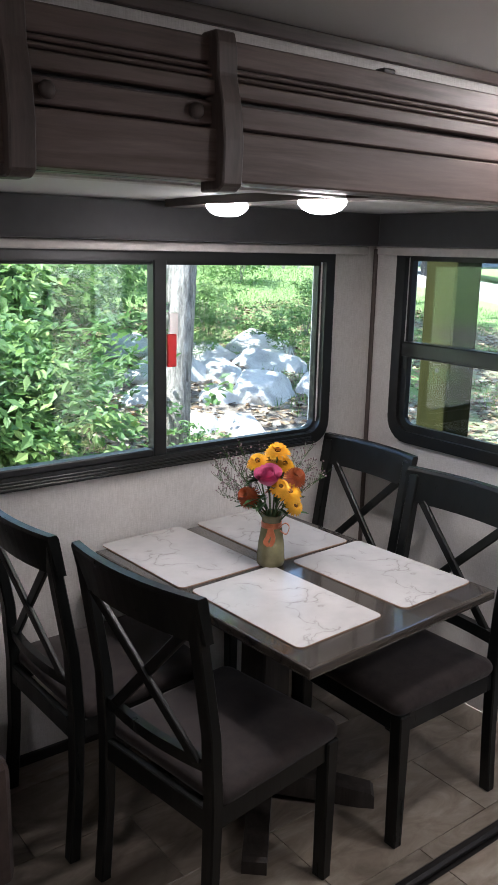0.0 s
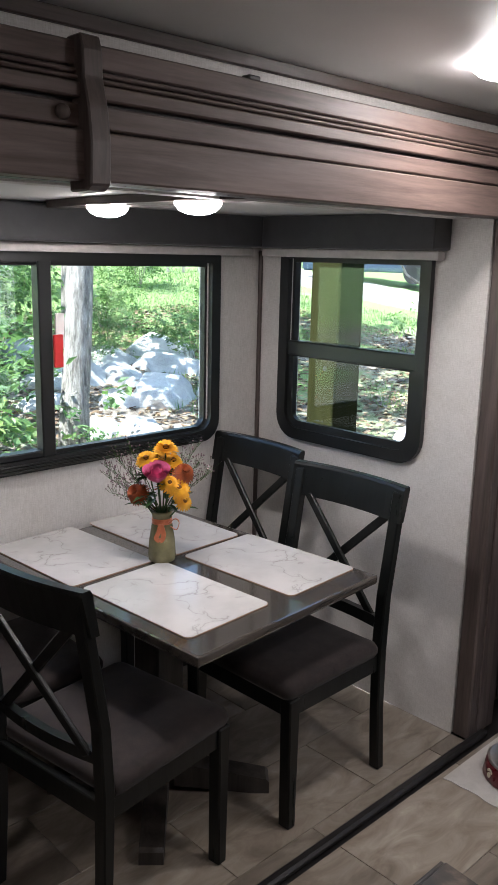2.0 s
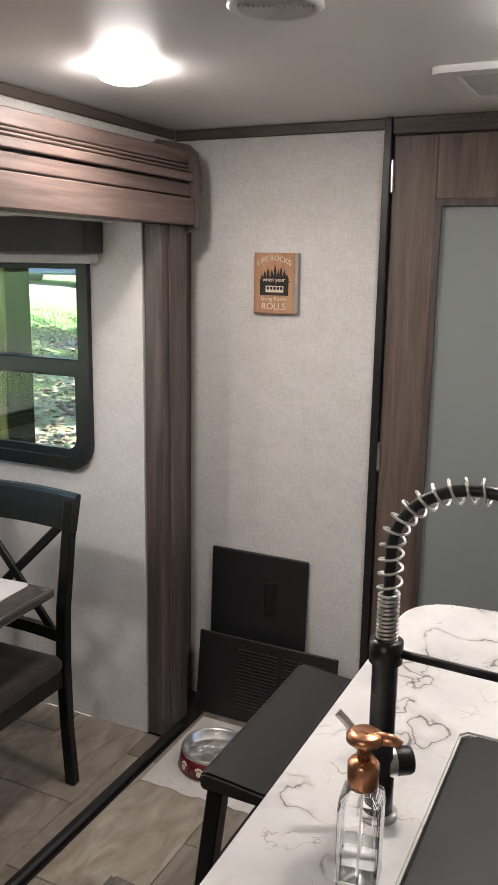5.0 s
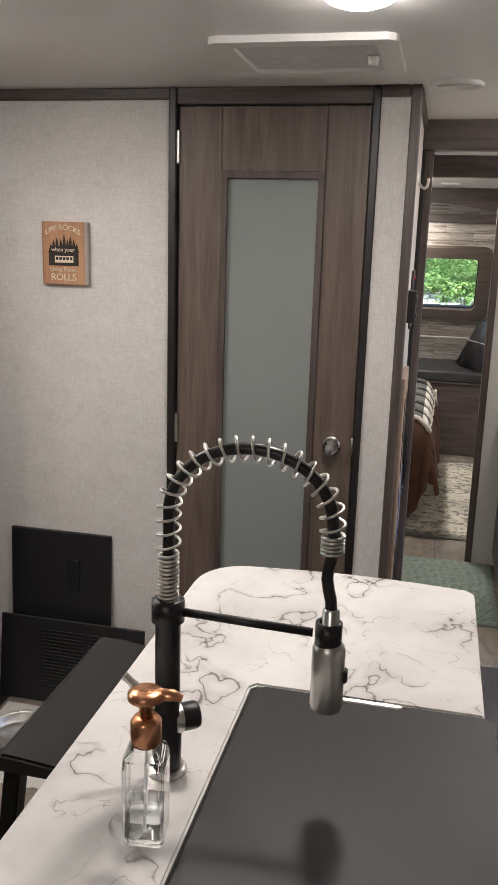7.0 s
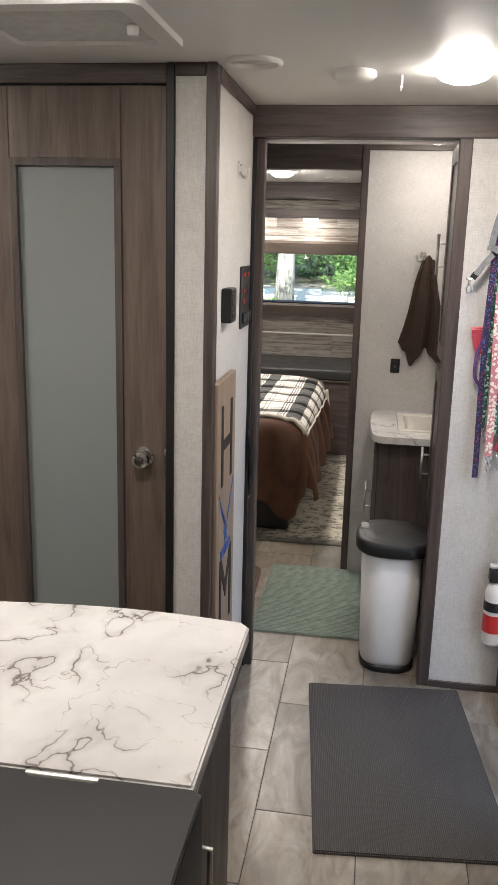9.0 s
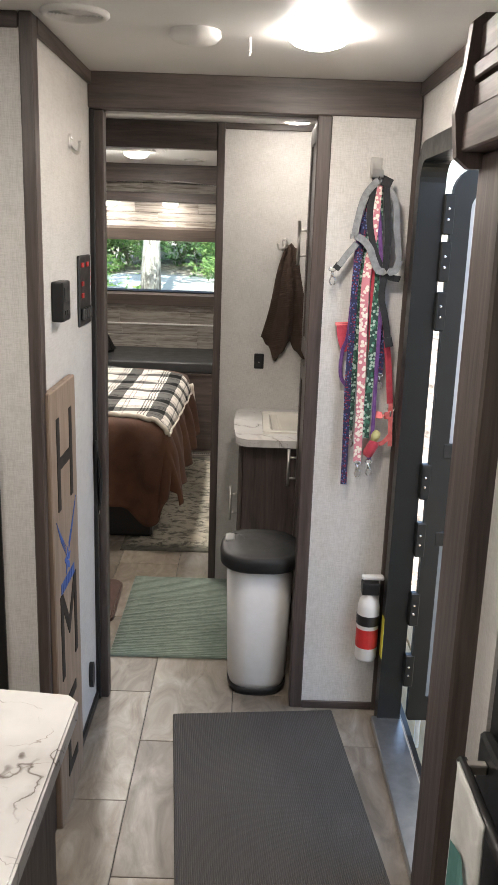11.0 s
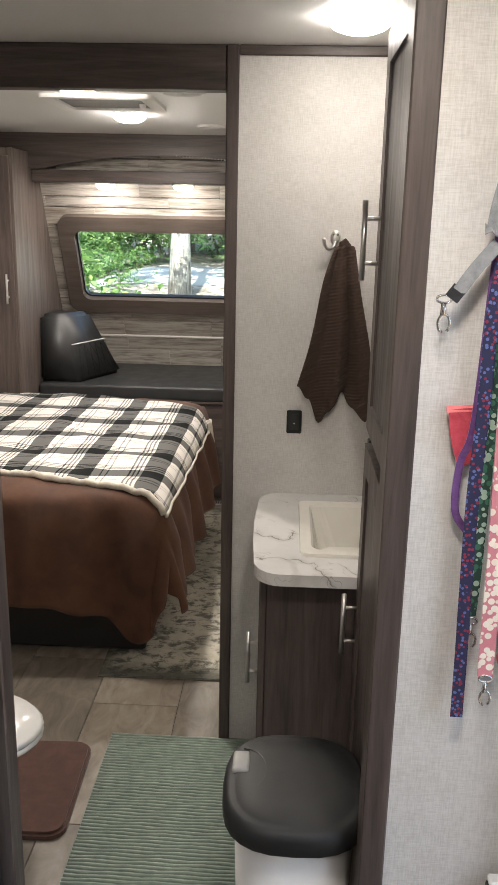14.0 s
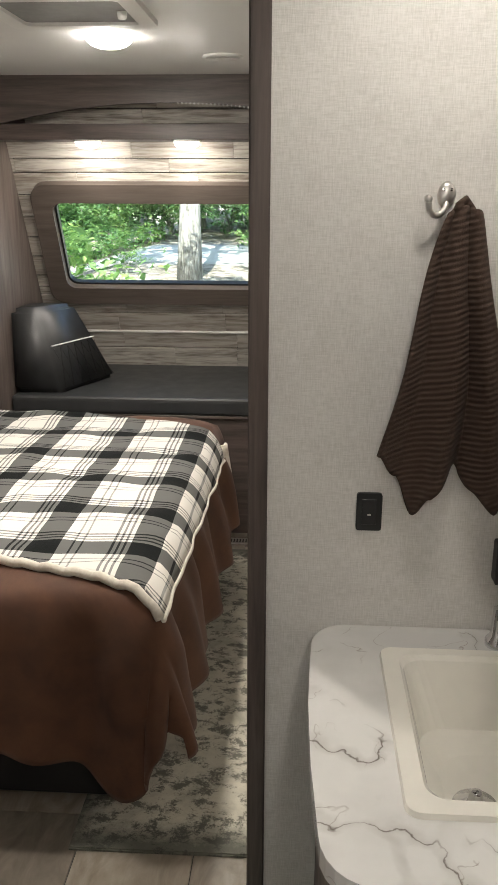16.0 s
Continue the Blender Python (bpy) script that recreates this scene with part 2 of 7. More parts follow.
def outline(points, depth, bm=None, axis="Z", at=0.0):
    """A closed outline of (u, v) points pushed out by depth along an axis."""
    bm = bm or bmesh.new()
    place = {"Z": lambda u, v, w: (u, v, w), "X": lambda u, v, w: (w, u, v), "Y": lambda u, v, w: (u, w, v)}[axis]
    a = [bm.verts.new(place(u, v, at)) for u, v in points]
    b = [bm.verts.new(place(u, v, at + depth)) for u, v in points]
    bm.faces.new(a)
    bm.faces.new(b[::-1])
    for i in range(len(a)):
        j = (i + 1) % len(a)
        bm.faces.new((a[j], a[i], b[i], b[j]))
    bmesh.ops.recalc_face_normals(bm, faces=bm.faces)
    return bm


def rounded(u0, u1, v0, v1, radii, steps=6):
    """Rounded rectangle; radii for the corners (u0 v0), (u1 v0), (u1 v1), (u0 v1)."""
    pts = []
    for (cu, cv, du, dv, a0), r in zip(((u0, v0, 1, 1, 180), (u1, v0, -1, 1, 270), (u1, v1, -1, -1, 0), (u0, v1, 1, -1, 90)), radii):
        if r <= 0:
            pts.append((cu, cv))
            continue
        for i in range(steps + 1):
            a = radians(a0 + 90 * i / steps)
            pts.append((cu + du * r + r * math.cos(a), cv + dv * r + r * math.sin(a)))
    return pts


def ring(outer, inner, depth, axis, at, bm=None):
    """A frame between two outlines with the same number of points."""
    bm = bm or bmesh.new()
    place = {"Z": lambda u, v, w: (u, v, w), "X": lambda u, v, w: (w, u, v), "Y": lambda u, v, w: (u, w, v)}[axis]
    rows = [[bm.verts.new(place(u, v, w)) for u, v in pts] for pts, w in ((outer, at), (outer, at + depth), (inner, at + depth), (inner, at))]
    n = len(outer)
    for k in range(4):
        for i in range(n):
            j = (i + 1) % n
            bm.faces.new((rows[k][i], rows[k][j], rows[(k + 1) % 4][j], rows[(k + 1) % 4][i]))
    bmesh.ops.recalc_face_normals(bm, faces=bm.faces)
    return bm


def lathe(profile, steps=32, bm=None, m=None):
    """Turns (radius, z) points about the z axis."""
    bm = bm or bmesh.new()
    rows = []
    for r, z in profile:
        if r < 1e-5:
            rows.append([bm.verts.new((0, 0, z))])
        else:
            rows.append([bm.verts.new((r * math.cos(2 * math.pi * i / steps), r * math.sin(2 * math.pi * i / steps), z)) for i in range(steps)])
    for a, b in zip(rows, rows[1:]):
        for i in range(steps):
            j = (i + 1) % steps
            f = [a[i % len(a)], a[j % len(a)], b[j % len(b)], b[i % len(b)]]
            f = list(dict.fromkeys(f))
            if len(f) > 2:
                bm.faces.new(f)
    if m is not None:
        bmesh.ops.transform(bm, matrix=m, verts=[v for r in rows for v in r])
    bmesh.ops.recalc_face_normals(bm, faces=bm.faces)
    return bm


def tube(points, radius, steps=10, bm=None, flat=1.0, caps=True):
    """A round (or flattened) bar along points; radius may be a list."""
    bm = bm or bmesh.new()
    pts = [Vector(p) for p in points]
    rad = radius if isinstance(radius, (list, tuple)) else [radius] * len(pts)
    rows, side = [], None
    for i, p in enumerate(pts):
        way = (pts[min(i + 1, len(pts) - 1)] - pts[max(i - 1, 0)]).normalized()
        if side is None:
            side = way.orthogonal().normalized()
        side = (side - way * side.dot(way)).normalized()
        up = way.cross(side)
        rows.append([bm.verts.new(p + rad[i] * (math.cos(2 * math.pi * k / steps) * side + flat * math.sin(2 * math.pi * k / steps) * up)) for k in range(steps)])
    for a, b in zip(rows, rows[1:]):
        for k in range(steps):
            j = (k + 1) % steps
            bm.faces.new((a[k], a[j], b[j], b[k]))
    if caps:
        bm.faces.new(rows[0][::-1])
        bm.faces.new(rows[-1])
    return bm


def ribbon(points, width, side, thick=0.002, bm=None):
    """A strap along points, width across the side direction."""
    bm = bm or bmesh.new()
    s = Vector(side).normalized()
    pts = [Vector(p) for p in points]
    rows = []
    for i, p in enumerate(pts):
        way = (pts[min(i + 1, len(pts) - 1)] - pts[max(i - 1, 0)]).normalized()
        a = (s - way * s.dot(way)).normalized()
        n = way.cross(a) * thick / 2
        a = a * width / 2
        rows.append([bm.verts.new(p + q) for q in (-a - n, a - n, a + n, -a + n)])
    for a, b in zip(rows, rows[1:]):
        for k in range(4):
            j = (k + 1) % 4
            bm.faces.new((a[k], a[j], b[j], b[k]))
    bm.faces.new(rows[0][::-1])
    bm.faces.new(rows[-1])
    bmesh.ops.recalc_face_normals(bm, faces=bm.faces)
    return bm


def sheet(nu, nv, place, bm=None):
    """A grid of faces; place(u, v) gives a corner for u, v in 0..1."""
    bm = bm or bmesh.new()
    g = [[bm.verts.new(place(i / nu, j / nv)) for j in range(nv + 1)] for i in range(nu + 1)]
    for i in range(nu):
        for j in range(nv):
            bm.faces.new((g[i][j], g[i + 1][j], g[i + 1][j + 1], g[i][j + 1]))
    return bm


# ---- large structure ----
CEILING, SLIDE_TOP = 2.124, 1.82
REAR, RIGHT, LEFT = -2.3, -0.96, 1.59
setting("floor", boxed(REAR, 8.1, RIGHT - 0.1, LEFT, -0.06, -0.004), BLACKTRIM, "dark underlay below beige floor tiles")
setting("slide_floor", boxed(-1.4, 2.575, LEFT, 2.549, -0.06, -0.004), BLACKTRIM, "underlay of the slide-out floor")
setting("ceiling", boxed(REAR, 8.1, RIGHT - 0.1, LEFT + 0.05, CEILING, CEILING + 0.05), CEIL, "off-white ceiling panel")
setting("slide_ceiling", boxed(-1.4, 2.575, 1.45, 2.56, SLIDE_TOP, SLIDE_TOP + 0.04), CEIL, "low white ceiling of the slide-out")
# dining slide-out
setting("wall_slide_back", ring([(-1.4, 0), (2.625, 0), (2.625, 1.82), (-1.4, 1.82)], [(0.87, 0.985), (2.29, 0.985), (2.29, 1.652), (0.87, 1.652)], 0.051, "Y", 2.549), LINEN, "linen-textured cream wallpaper wall behind the table")
setting("wall_slide_end", ring([(1.51, 0), (2.549, 0), (2.549, 1.82), (1.51, 1.82)], [(1.757, 1.01), (2.37, 1.01), (2.37, 1.665), (1.757, 1.665)], 0.052, "X", 2.573), LINEN, "linen-textured cream wallpaper wall with small window")
setting("wall_slide_rear", boxed(-1.45, -1.4, 1.5, 2.6, 0, 1.82), LINEN)
# main room
bm = boxed(REAR, 2.913, LEFT, LEFT + 0.05, 1.80, CEILING)
boxed(2.62, 2.913, LEFT, LEFT + 0.05, 0, 1.80, bm=bm)
boxed(REAR, -1.4, LEFT, LEFT + 0.05, 0, 1.80, bm=bm)
setting("wall_left", bm, LINEN, "cream wallpaper wall above the slide-out")
setting("wall_rear", boxed(REAR - 0.05, REAR, RIGHT - 0.8, LEFT + 0.05, 0, CEILING), LINEN)
setting("wall_sign", boxed(2.913, 2.95, 0.82, LEFT + 0.05, 0, CEILING), LINEN, "linen-textured cream wall carrying a wooden sign")
setting("wall_pillar", boxed(2.895, 2.95, 0.082, 0.168, 0, CEILING), LINEN, "narrow cream wall strip beside the door")
setting("wall_hall", boxed(2.90, 3.60, 0.062, 0.10, 0, CEILING), LINEN, "white hall wall with thermostat and wooden board")
setting("wall_leashes", boxed(3.58, 3.63, -0.94, -0.684, 0, 2.02), LINEN, "cream wall with dog leashes on a hook")
setting("wall_right", ring([(2.5, 0), (8.1, 0), (8.1, CEILING), (2.5, CEILING)], [(2.74, 0.001), (3.50, 0.001), (3.50, 1.93), (2.74, 1.93)], -0.05, "Y", RIGHT), LINEN, "white side wall with the entry door")
# bath passage and bedroom
setting("wall_towel", boxed(4.70, 4.74, RIGHT, -0.322, 0, CEILING), LINEN, "linen-textured wall with a hanging towel")
setting("wall_bath_left", boxed(3.60, 8.1, LEFT, LEFT + 0.05, 0, CEILING), LINEN)
setting("wall_bath_rear", boxed(3.60, 3.64, 0.06, LEFT, 0, CEILING), LINEN)
setting("wall_bath_front", boxed(4.70, 4.74, 0.62, LEFT, 0, CEILING), LINEN)

# ---- trim ----
def trim(name, x0, x1, y0, y1, z0, z1, material, label="", bevel=0.003):
    return setting(name, boxed(x0, x1, y0, y1, z0, z1, bevel), material, label)


trim("crown_left", REAR, 2.90, LEFT - 0.014, LEFT, 2.094, CEILING, WOOD_X, "dark brown ceiling trim")
trim("crown_sign", 2.899, 2.913, 0.82, LEFT - 0.014, 2.09, CEILING, WOOD_Y, "dark brown ceiling trim")
trim("corner_trim_left", 2.895, 2.913, LEFT - 0.016, LEFT, 0, 2.09, WOOD_Z)
trim("door_jamb_left", 2.885, 2.95, 0.795, 0.82, 0, CEILING, BLACKTRIM, "black door jamb strip")
trim("door_jamb_right", 2.885, 2.95, 0.168, 0.192, 0, CEILING, BLACKTRIM, "black door jamb strip")
trim("door_header", 2.892, 2.95, 0.192, 0.795, 2.074, CEILING, WOOD_Y, "brown strip above the door")
trim("pillar_crown", 2.885, 2.895, 0.084, 0.168, 2.09, CEILING, WOOD_Y)
trim("pillar_corner", 2.882, 2.93, 0.052, 0.082, 0, CEILING, WOOD_Z, "brown corner trim of the hall wall")
trim("hall_crown", 2.93, 3.58, 0.050, 0.062, 2.085, CEILING, WOOD_X)
trim("hall_end_strip", 3.588, 3.602, 0.046, 0.062, 0, 2.02, BLACKTRIM)
trim("hall_baseboard", 2.93, 3.588, 0.052, 0.062, 0, 0.035, BLACKTRIM)
trim("cross_beam", 3.575, 3.65, -0.955, 0.062, 2.02, CEILING, WOOD_Y, "dark brown beam across the hall")
trim("opening_jamb_left", 3.602, 3.655, 0.020, 0.052, 0, 2.02, WOOD_Z, "dark brown upright jamb")
trim("opening_jamb_right", 3.575, 3.65, -0.684, -0.640, 0, 2.02, WOOD_Z, "dark brown upright jamb")
trim("opening_track", 3.64, 3.70, -0.64, 0.02, 2.012, 2.03, WHITEPLASTIC, "white sliding door track")
trim("leash_corner_trim", 3.572, 3.585, -0.957, -0.938, 0, 2.02, WOOD_Z)
trim("leash_baseboard", 3.572, 3.58, -0.938, -0.684, 0, 0.03, WOOD_Y)
trim("entry_crown", 2.6, 3.575, RIGHT, RIGHT + 0.014, 2.085, CEILING, WOOD_X)
trim("towel_corner_trim", 4.685, 4.745, -0.322, -0.288, 0, CEILING, WOOD_Z, "dark brown corner trim")
trim("towel_crown", 4.688, 4.70, RIGHT, -0.322, 2.098, CEILING, WOOD_Y)
trim("bedroom_header", 4.69, 4.75, -0.288, 0.62, 2.01, CEILING, WOOD_Y, "dark brown beam over the bedroom doorway")
trim("bedroom_jamb", 4.685, 4.755, 0.59, 0.62, 0, 2.01, WOOD_Z)
trim("slide_corner_strip", 2.558, 2.573, 2.533, 2.549, 0, 1.69, WOOD_Z, "thin brown corner strip")
trim("slide_floor_trim", -1.4, 2.66, 1.408, 1.440, -0.004, 0.022, BLACKTRIM, "black floor strip along the slide-out", 0.008)
trim("slide_flange", 2.575, 2.745, 1.44, 1.506, 0, 1.80, WOOD_Z, "brown wood upright at the slide-out's end", 0.006)
trim("slide_flange_groove", 2.62, 2.63, 1.434, 1.441, 0, 1.80, WOOD_Z)
trim("slide_flange_back", 2.745, 2.913, 1.52, 1.58, 0, 2.06, WOOD_Z)
trim("slide_top_strip", -1.4, 2.573, 1.46, 1.50, 1.797, 1.82, BLACKTRIM)

trim("slide_baseboard", -1.39, 2.55, 2.532, 2.549, -0.03, 0.035, BLACKTRIM)

# ---- fascia over the slide-out ----
fascia = thing("slide_fascia", pose(0, 0, 0), "grey-brown layered wooden fascia along the slide-out", "fascia")
for z0, z1, y in ((1.797, 1.882, 1.405), (1.888, 1.928, 1.420), (1.936, 1.962, 1.412), (1.966, 1.974, 1.420), (1.978, 1.986, 1.424), (1.990, 2.032, 1.430)):
    part("board", boxed(-1.4, 2.735, y, 1.46, z0, z1, 0.003), FASCIA, fascia)
part("backing", boxed(-1.4, 2.735, 1.44, 1.47, 1.80, 2.028), BLACKTRIM, fascia)
end = [(1.40, 1.80), (1.40, 1.79), (1.47, 1.765), (1.56, 1.765), (1.575, 1.79), (1.575, 2.06), (1.55, 2.075), (1.44, 2.055), (1.41, 2.03), (1.395, 1.96)]
part("end_cap", outline(end, 0.03, axis="X", at=2.735), WOOD_Z, fascia)
for x in (0.648, 1.025, -0.3, -0.9):
    prof = [(1.40, 1.779), (1.384, 1.789), (1.380, 1.86), (1.388, 1.92), (1.402, 1.97), (1.404, 2.018), (1.412, 2.041), (1.455, 2.041), (1.455, 1.779)]
    bm = outline(prof, 0.042, axis="X", at=x - 0.021)
    bmesh.ops.bevel(bm, geom=[e for e in bm.edges], offset=0.003, segments=1, affect="EDGES")
    part("bracket", bm, WOOD_Z, fascia)
for x in (0.70, 0.968):
    part("knob", lathe([(0, 0.018), (0.009, 0.016), (0.014, 0.009), (0.012, 0.003), (0.008, 0)], 16, m=pose(x, 1.420, 1.908, 90)), WOOD_Z, fascia, smooth=True)
latch = part("latch", boxed(1.435, 1.470, 1.44, 1.468, 2.031, 2.043, 0.003), BLACKMETAL, fascia, "small dark metal latch")


# ---- windows ----
def window(name, axis, at, into, u0, u1, v0, v1, radius, bars, label, wide=0.044):
    """A rounded frame on a wall; bars are (u0, u1, v0, v1), the rest between them is glass."""
    win = tagged(thing(name, pose(0, 0, 0), label, "window"), kind="structure")
    rr = (radius, radius, 0.012, 0.012)
    ri = (radius - wide * 0.6, radius - wide * 0.6, 0.005, 0.005)
    part("frame", ring(rounded(u0, u1, v0, v1, rr), rounded(u0 + wide, u1 - wide, v0 + wide, v1 - wide, ri), into * 0.055, axis, at - into * 0.022), FRAME, win)
    part("inner_frame", ring(rounded(u0 + wide - 0.002, u1 - wide + 0.002, v0 + wide - 0.002, v1 - wide + 0.002, ri), rounded(u0 + wide + 0.014, u1 - wide - 0.014, v0 + wide + 0.014, v1 - wide - 0.014, (0.04, 0.04, 0.004, 0.004)), into * 0.03, axis, at + into * 0.005), FRAME, win)
    for a, b, c, d in bars:
        bm = boxed(a, b, at - 0.012, at + 0.035, c, d, 0.004) if axis == "Y" else boxed(at - 0.012, at + 0.035, a, b, c, d, 0.004)
        part("bar", bm, FRAME, win)
    pane = [(u0 + 0.03, v0 + 0.03), (u1 - 0.03, v0 + 0.03), (u1 - 0.03, v1 - 0.03), (u0 + 0.03, v1 - 0.03)]
    part("pane", outline(pane, 0.004, axis=axis, at=at + into * 0.028), GLASS, win).visible_shadow = False
    return win


win_a = window("window_1", "Y", 2.549, 1, 0.825, 2.338, 0.945, 1.682, 0.085,
               [(1.552, 1.602, 0.96, 1.67), (0.87, 1.552, 0.988, 1.012), (0.87, 1.552, 1.630, 1.646)], "wide black-framed sliding window beside the table")
for z in (0.952, 0.962, 0.972):
    part("sill_rib", boxed(0.90, 2.25, 2.520, 2.530, z, z + 0.005, 0.002), FRAME, win_a)
win_b = window("window_2", "X", 2.573, 1, 1.713, 2.415, 0.955, 1.708, 0.095,
               [(1.745, 2.385, 1.288, 1.345)], "black-framed window with a lower sliding sash")
part("sash", ring(rounded(1.757, 2.371, 0.999, 1.292, (0.06, 0.06, 0.004, 0.004)), rounded(1.785, 2.343, 1.027, 1.285, (0.04, 0.04, 0.004, 0.004)), 0.02, "X", 2.566), FRAME, win_b)
RED = plain("red_plastic", (0.52, 0.03, 0.03), 0.4)
exit_tab = thing("exit_label", pose(1.61, 2.535, 1.33), "white and red emergency exit label on the window bar", "label")
part("card", boxed(0.0, 0.032, -0.003, 0.003, 0.02, 0.14, 0.001), WHITEPLASTIC, exit_tab)
part("red_handle", boxed(-0.012, 0.022, -0.012, 0.002, -0.04, 0.07, 0.003), RED, exit_tab, "red pull handle")

# valances with their roller shades
for axis, a, b, wall, nm in (("x", -0.6, 2.50, 2.549, "long"), ("y", 1.657, 2.44, 2.573, "short")):
    val = thing("window_valance", pose(0, 0, 0), f"{nm} charcoal padded valance above a window", "valance", "valances")
    if axis == "x":
        bm = boxed(a, b, wall - 0.105, wall, 1.70, 1.818, 0.008, steps=2)
        sh = boxed(a + 0.02, b - 0.02, wall - 0.055, wall - 0.012, 1.668, 1.699, 0.006, steps=2)
    else:
        bm = boxed(wall - 0.105, wall, a, b, 1.70, 1.818, 0.008, steps=2)
        sh = boxed(wall - 0.055, wall - 0.012, a + 0.012, b + 0.05, 1.668, 1.699, 0.006, steps=2)
    part("box", bm, VALANCE, val)
    part("roller_shade", sh, plain("shade_cloth", (0.42, 0.40, 0.38), 0.8), val, "pale rolled shade cloth")


# ---- lamps ----
def dome_lamp(x, y, z, r, lit, group="ceiling lamps"):
    t = thing("ceiling_lamp", pose(x, y, z), "round lit LED dome lamp under the ceiling", "lamp", group)
    part("base", lathe([(0, 0), (r * 0.97, 0), (r * 0.97, -0.004), (r * 0.9, -0.006), (0, -0.006)], 40), WHITEPLASTIC, t, smooth=True)
    part("diffuser", lathe([(r * 0.98, -0.003), (r, -0.012), (r * 0.96, -0.016), (r * 0.8, -0.026), (r * 0.5, -0.034), (0, -0.037)], 40), lit, t, "glowing frosted dome", smooth=True)
    return t


# the dome at x = -0.6 is unseen and belongs to the added rear lamp
for x, y in ((2.02, 1.19), (1.93, 0.14), (-0.6, 0.3), (2.99, -0.59), (4.365, -0.617), (5.39, 0.295), (6.27, 0.274)):
    dome_lamp(x, y, CEILING, 0.074, DIMDOME if 4 < x < 5 else DOME)
fix = thing("slide_ceiling_light", pose(1.53, 1.93, SLIDE_TOP), "dark wooden bar with two lit domes under the slide ceiling", "lamp")
bar = [(-0.025, -0.455), (0.025, -0.455), (0.06, -0.20), (0.06, 0.20), (0.025, 0.46), (-0.025, 0.46), (-0.06, 0.20), (-0.06, -0.20)]
part("bar", outline(bar, -0.022), WOOD_Y, fix)
for y in (-0.215, 0.175):
    part("diffuser", lathe([(0.058, -0.022), (0.058, -0.030), (0.046, -0.043), (0.028, -0.051), (0, -0.054)], 36, m=pose(0, y, 0)), DOME, fix, "glowing frosted dome", smooth=True)

# ---- bath door ----
door = tagged(thing("door_1", pose(2.905, 0, 0), "brown wood-grain door with tall frosted panel, closed", "door"), kind="structure")
bm = boxed(0, 0.035, 0.195, 0.325, 0.015, 2.070, 0.002)
boxed(0, 0.035, 0.652, 0.792, 0.015, 2.070, 0.002, bm)
boxed(0.0005, 0.035, 0.325, 0.652, 1.88, 2.070, 0.002, bm)
boxed(0.0005, 0.035, 0.325, 0.652, 0.015, 0.22, 0.002, bm)
part("slab", bm, DOORWOOD, door)
part("moulding", ring([(0.325, 0.22), (0.652, 0.22), (0.652, 1.88), (0.325, 1.88)], [(0.345, 0.24), (0.632, 0.24), (0.632, 1.86), (0.345, 1.86)], 0.016, "X", -0.006), WOOD_Z, door)
part("frosted_panel", boxed(0.012, 0.020, 0.34, 0.64, 0.23, 1.87), FROST, door, "grey-green frosted panel")
knob = part("knob", lathe([(0.0, 0.058), (0.015, 0.058), (0.024, 0.050), (0.027, 0.040), (0.022, 0.030), (0.011, 0.024), (0.011, 0.010), (0.030, 0.008), (0.033, 0.0)], 14, m=pose(0, 0.262, 1.032, 0, -90)), CHROME, door, "faceted chrome door knob")
part("latch_plate", boxed(-0.003, 0.01, 0.193, 0.199, 1.0, 1.06), CHROME, door)
for z in (0.25, 1.05, 1.95):
    part("hinge", boxed(-0.012, 0.002, 0.786, 0.800, z - 0.05, z + 0.05, 0.003), STEEL, door)

# ---- island ----
island = thing("kitchen_island", pose(0, 0, 0), "dark kitchen island base under a white marble top", "island")
part("body", boxed(0.72, 2.03, -0.145, 0.24, 0.08, 0.845, 0.003), WOOD_Z, island)
part("toe_kick", boxed(0.75, 2.00, -0.10, 0.22, 0, 0.08), BLACKTRIM, island)
part("end_panel", boxed(2.03, 2.05, -0.15, 0.25, 0, 0.845, 0.002), WOOD_Z, island)
for x0, x1 in ((0.74, 1.00), (1.64, 2.02)):
    d = part("door", boxed(x0, x1, -0.165, -0.145, 0.11, 0.82, 0.004), WOOD_Z, island)
    part("handle", tube([(x0 + 0.05, -0.165, 0.55), (x0 + 0.05, -0.19, 0.55), (x0 + 0.05, -0.19, 0.72), (x0 + 0.05, -0.165, 0.72)], 0.005, 8), STEEL, d, "brushed nickel bar handle")
top = thing("island_worktop", pose(0, 0, 0.85), "white marble-look laminate worktop with grey veins", "worktop")
pts = [(0.62, 0.44), (0.62, -0.16), (0.64, -0.178), (0.98, -0.178), (0.98, 0.222), (1.0, 0.232), (1.60, 0.232), (1.612, 0.222), (1.612, -0.178), (2.145, -0.178), (2.165, -0.16)]
pts += [(2.165 + 0.018 * math.sin(math.pi * k / 8), -0.16 + 0.50 * k / 8) for k in range(1, 8)]
pts += [(2.04 + 0.125 * math.cos(radians(a)), 0.345 + 0.122 * math.sin(radians(a))) for a in range(0, 91, 15)] + [(0.66, 0.467)]
bm = outline(pts, 0.036)
bmesh.ops.bevel(bm, geom=[e for e in bm.edges if abs(e.verts[0].co.z - e.verts[1].co.z) < 1e-5], offset=0.004, segments=2, affect="EDGES")
part("slab", bm, MARBLE, top)
sink = thing("island_sink", pose(0, 0, 0), "charcoal apron-front sink closed by a flush cover", "sink")
part("apron", boxed(0.985, 1.607, -0.195, -0.150, 0.62, 0.884, 0.008, steps=2), GREYSINK, sink)
part("rim", ring(rounded(0.984, 1.608, -0.17, 0.228, (0.01,) * 4), rounded(1.01, 1.585, -0.15, 0.205, (0.03,) * 4), 0.02, "Z", 0.858), GREYSINK, sink)
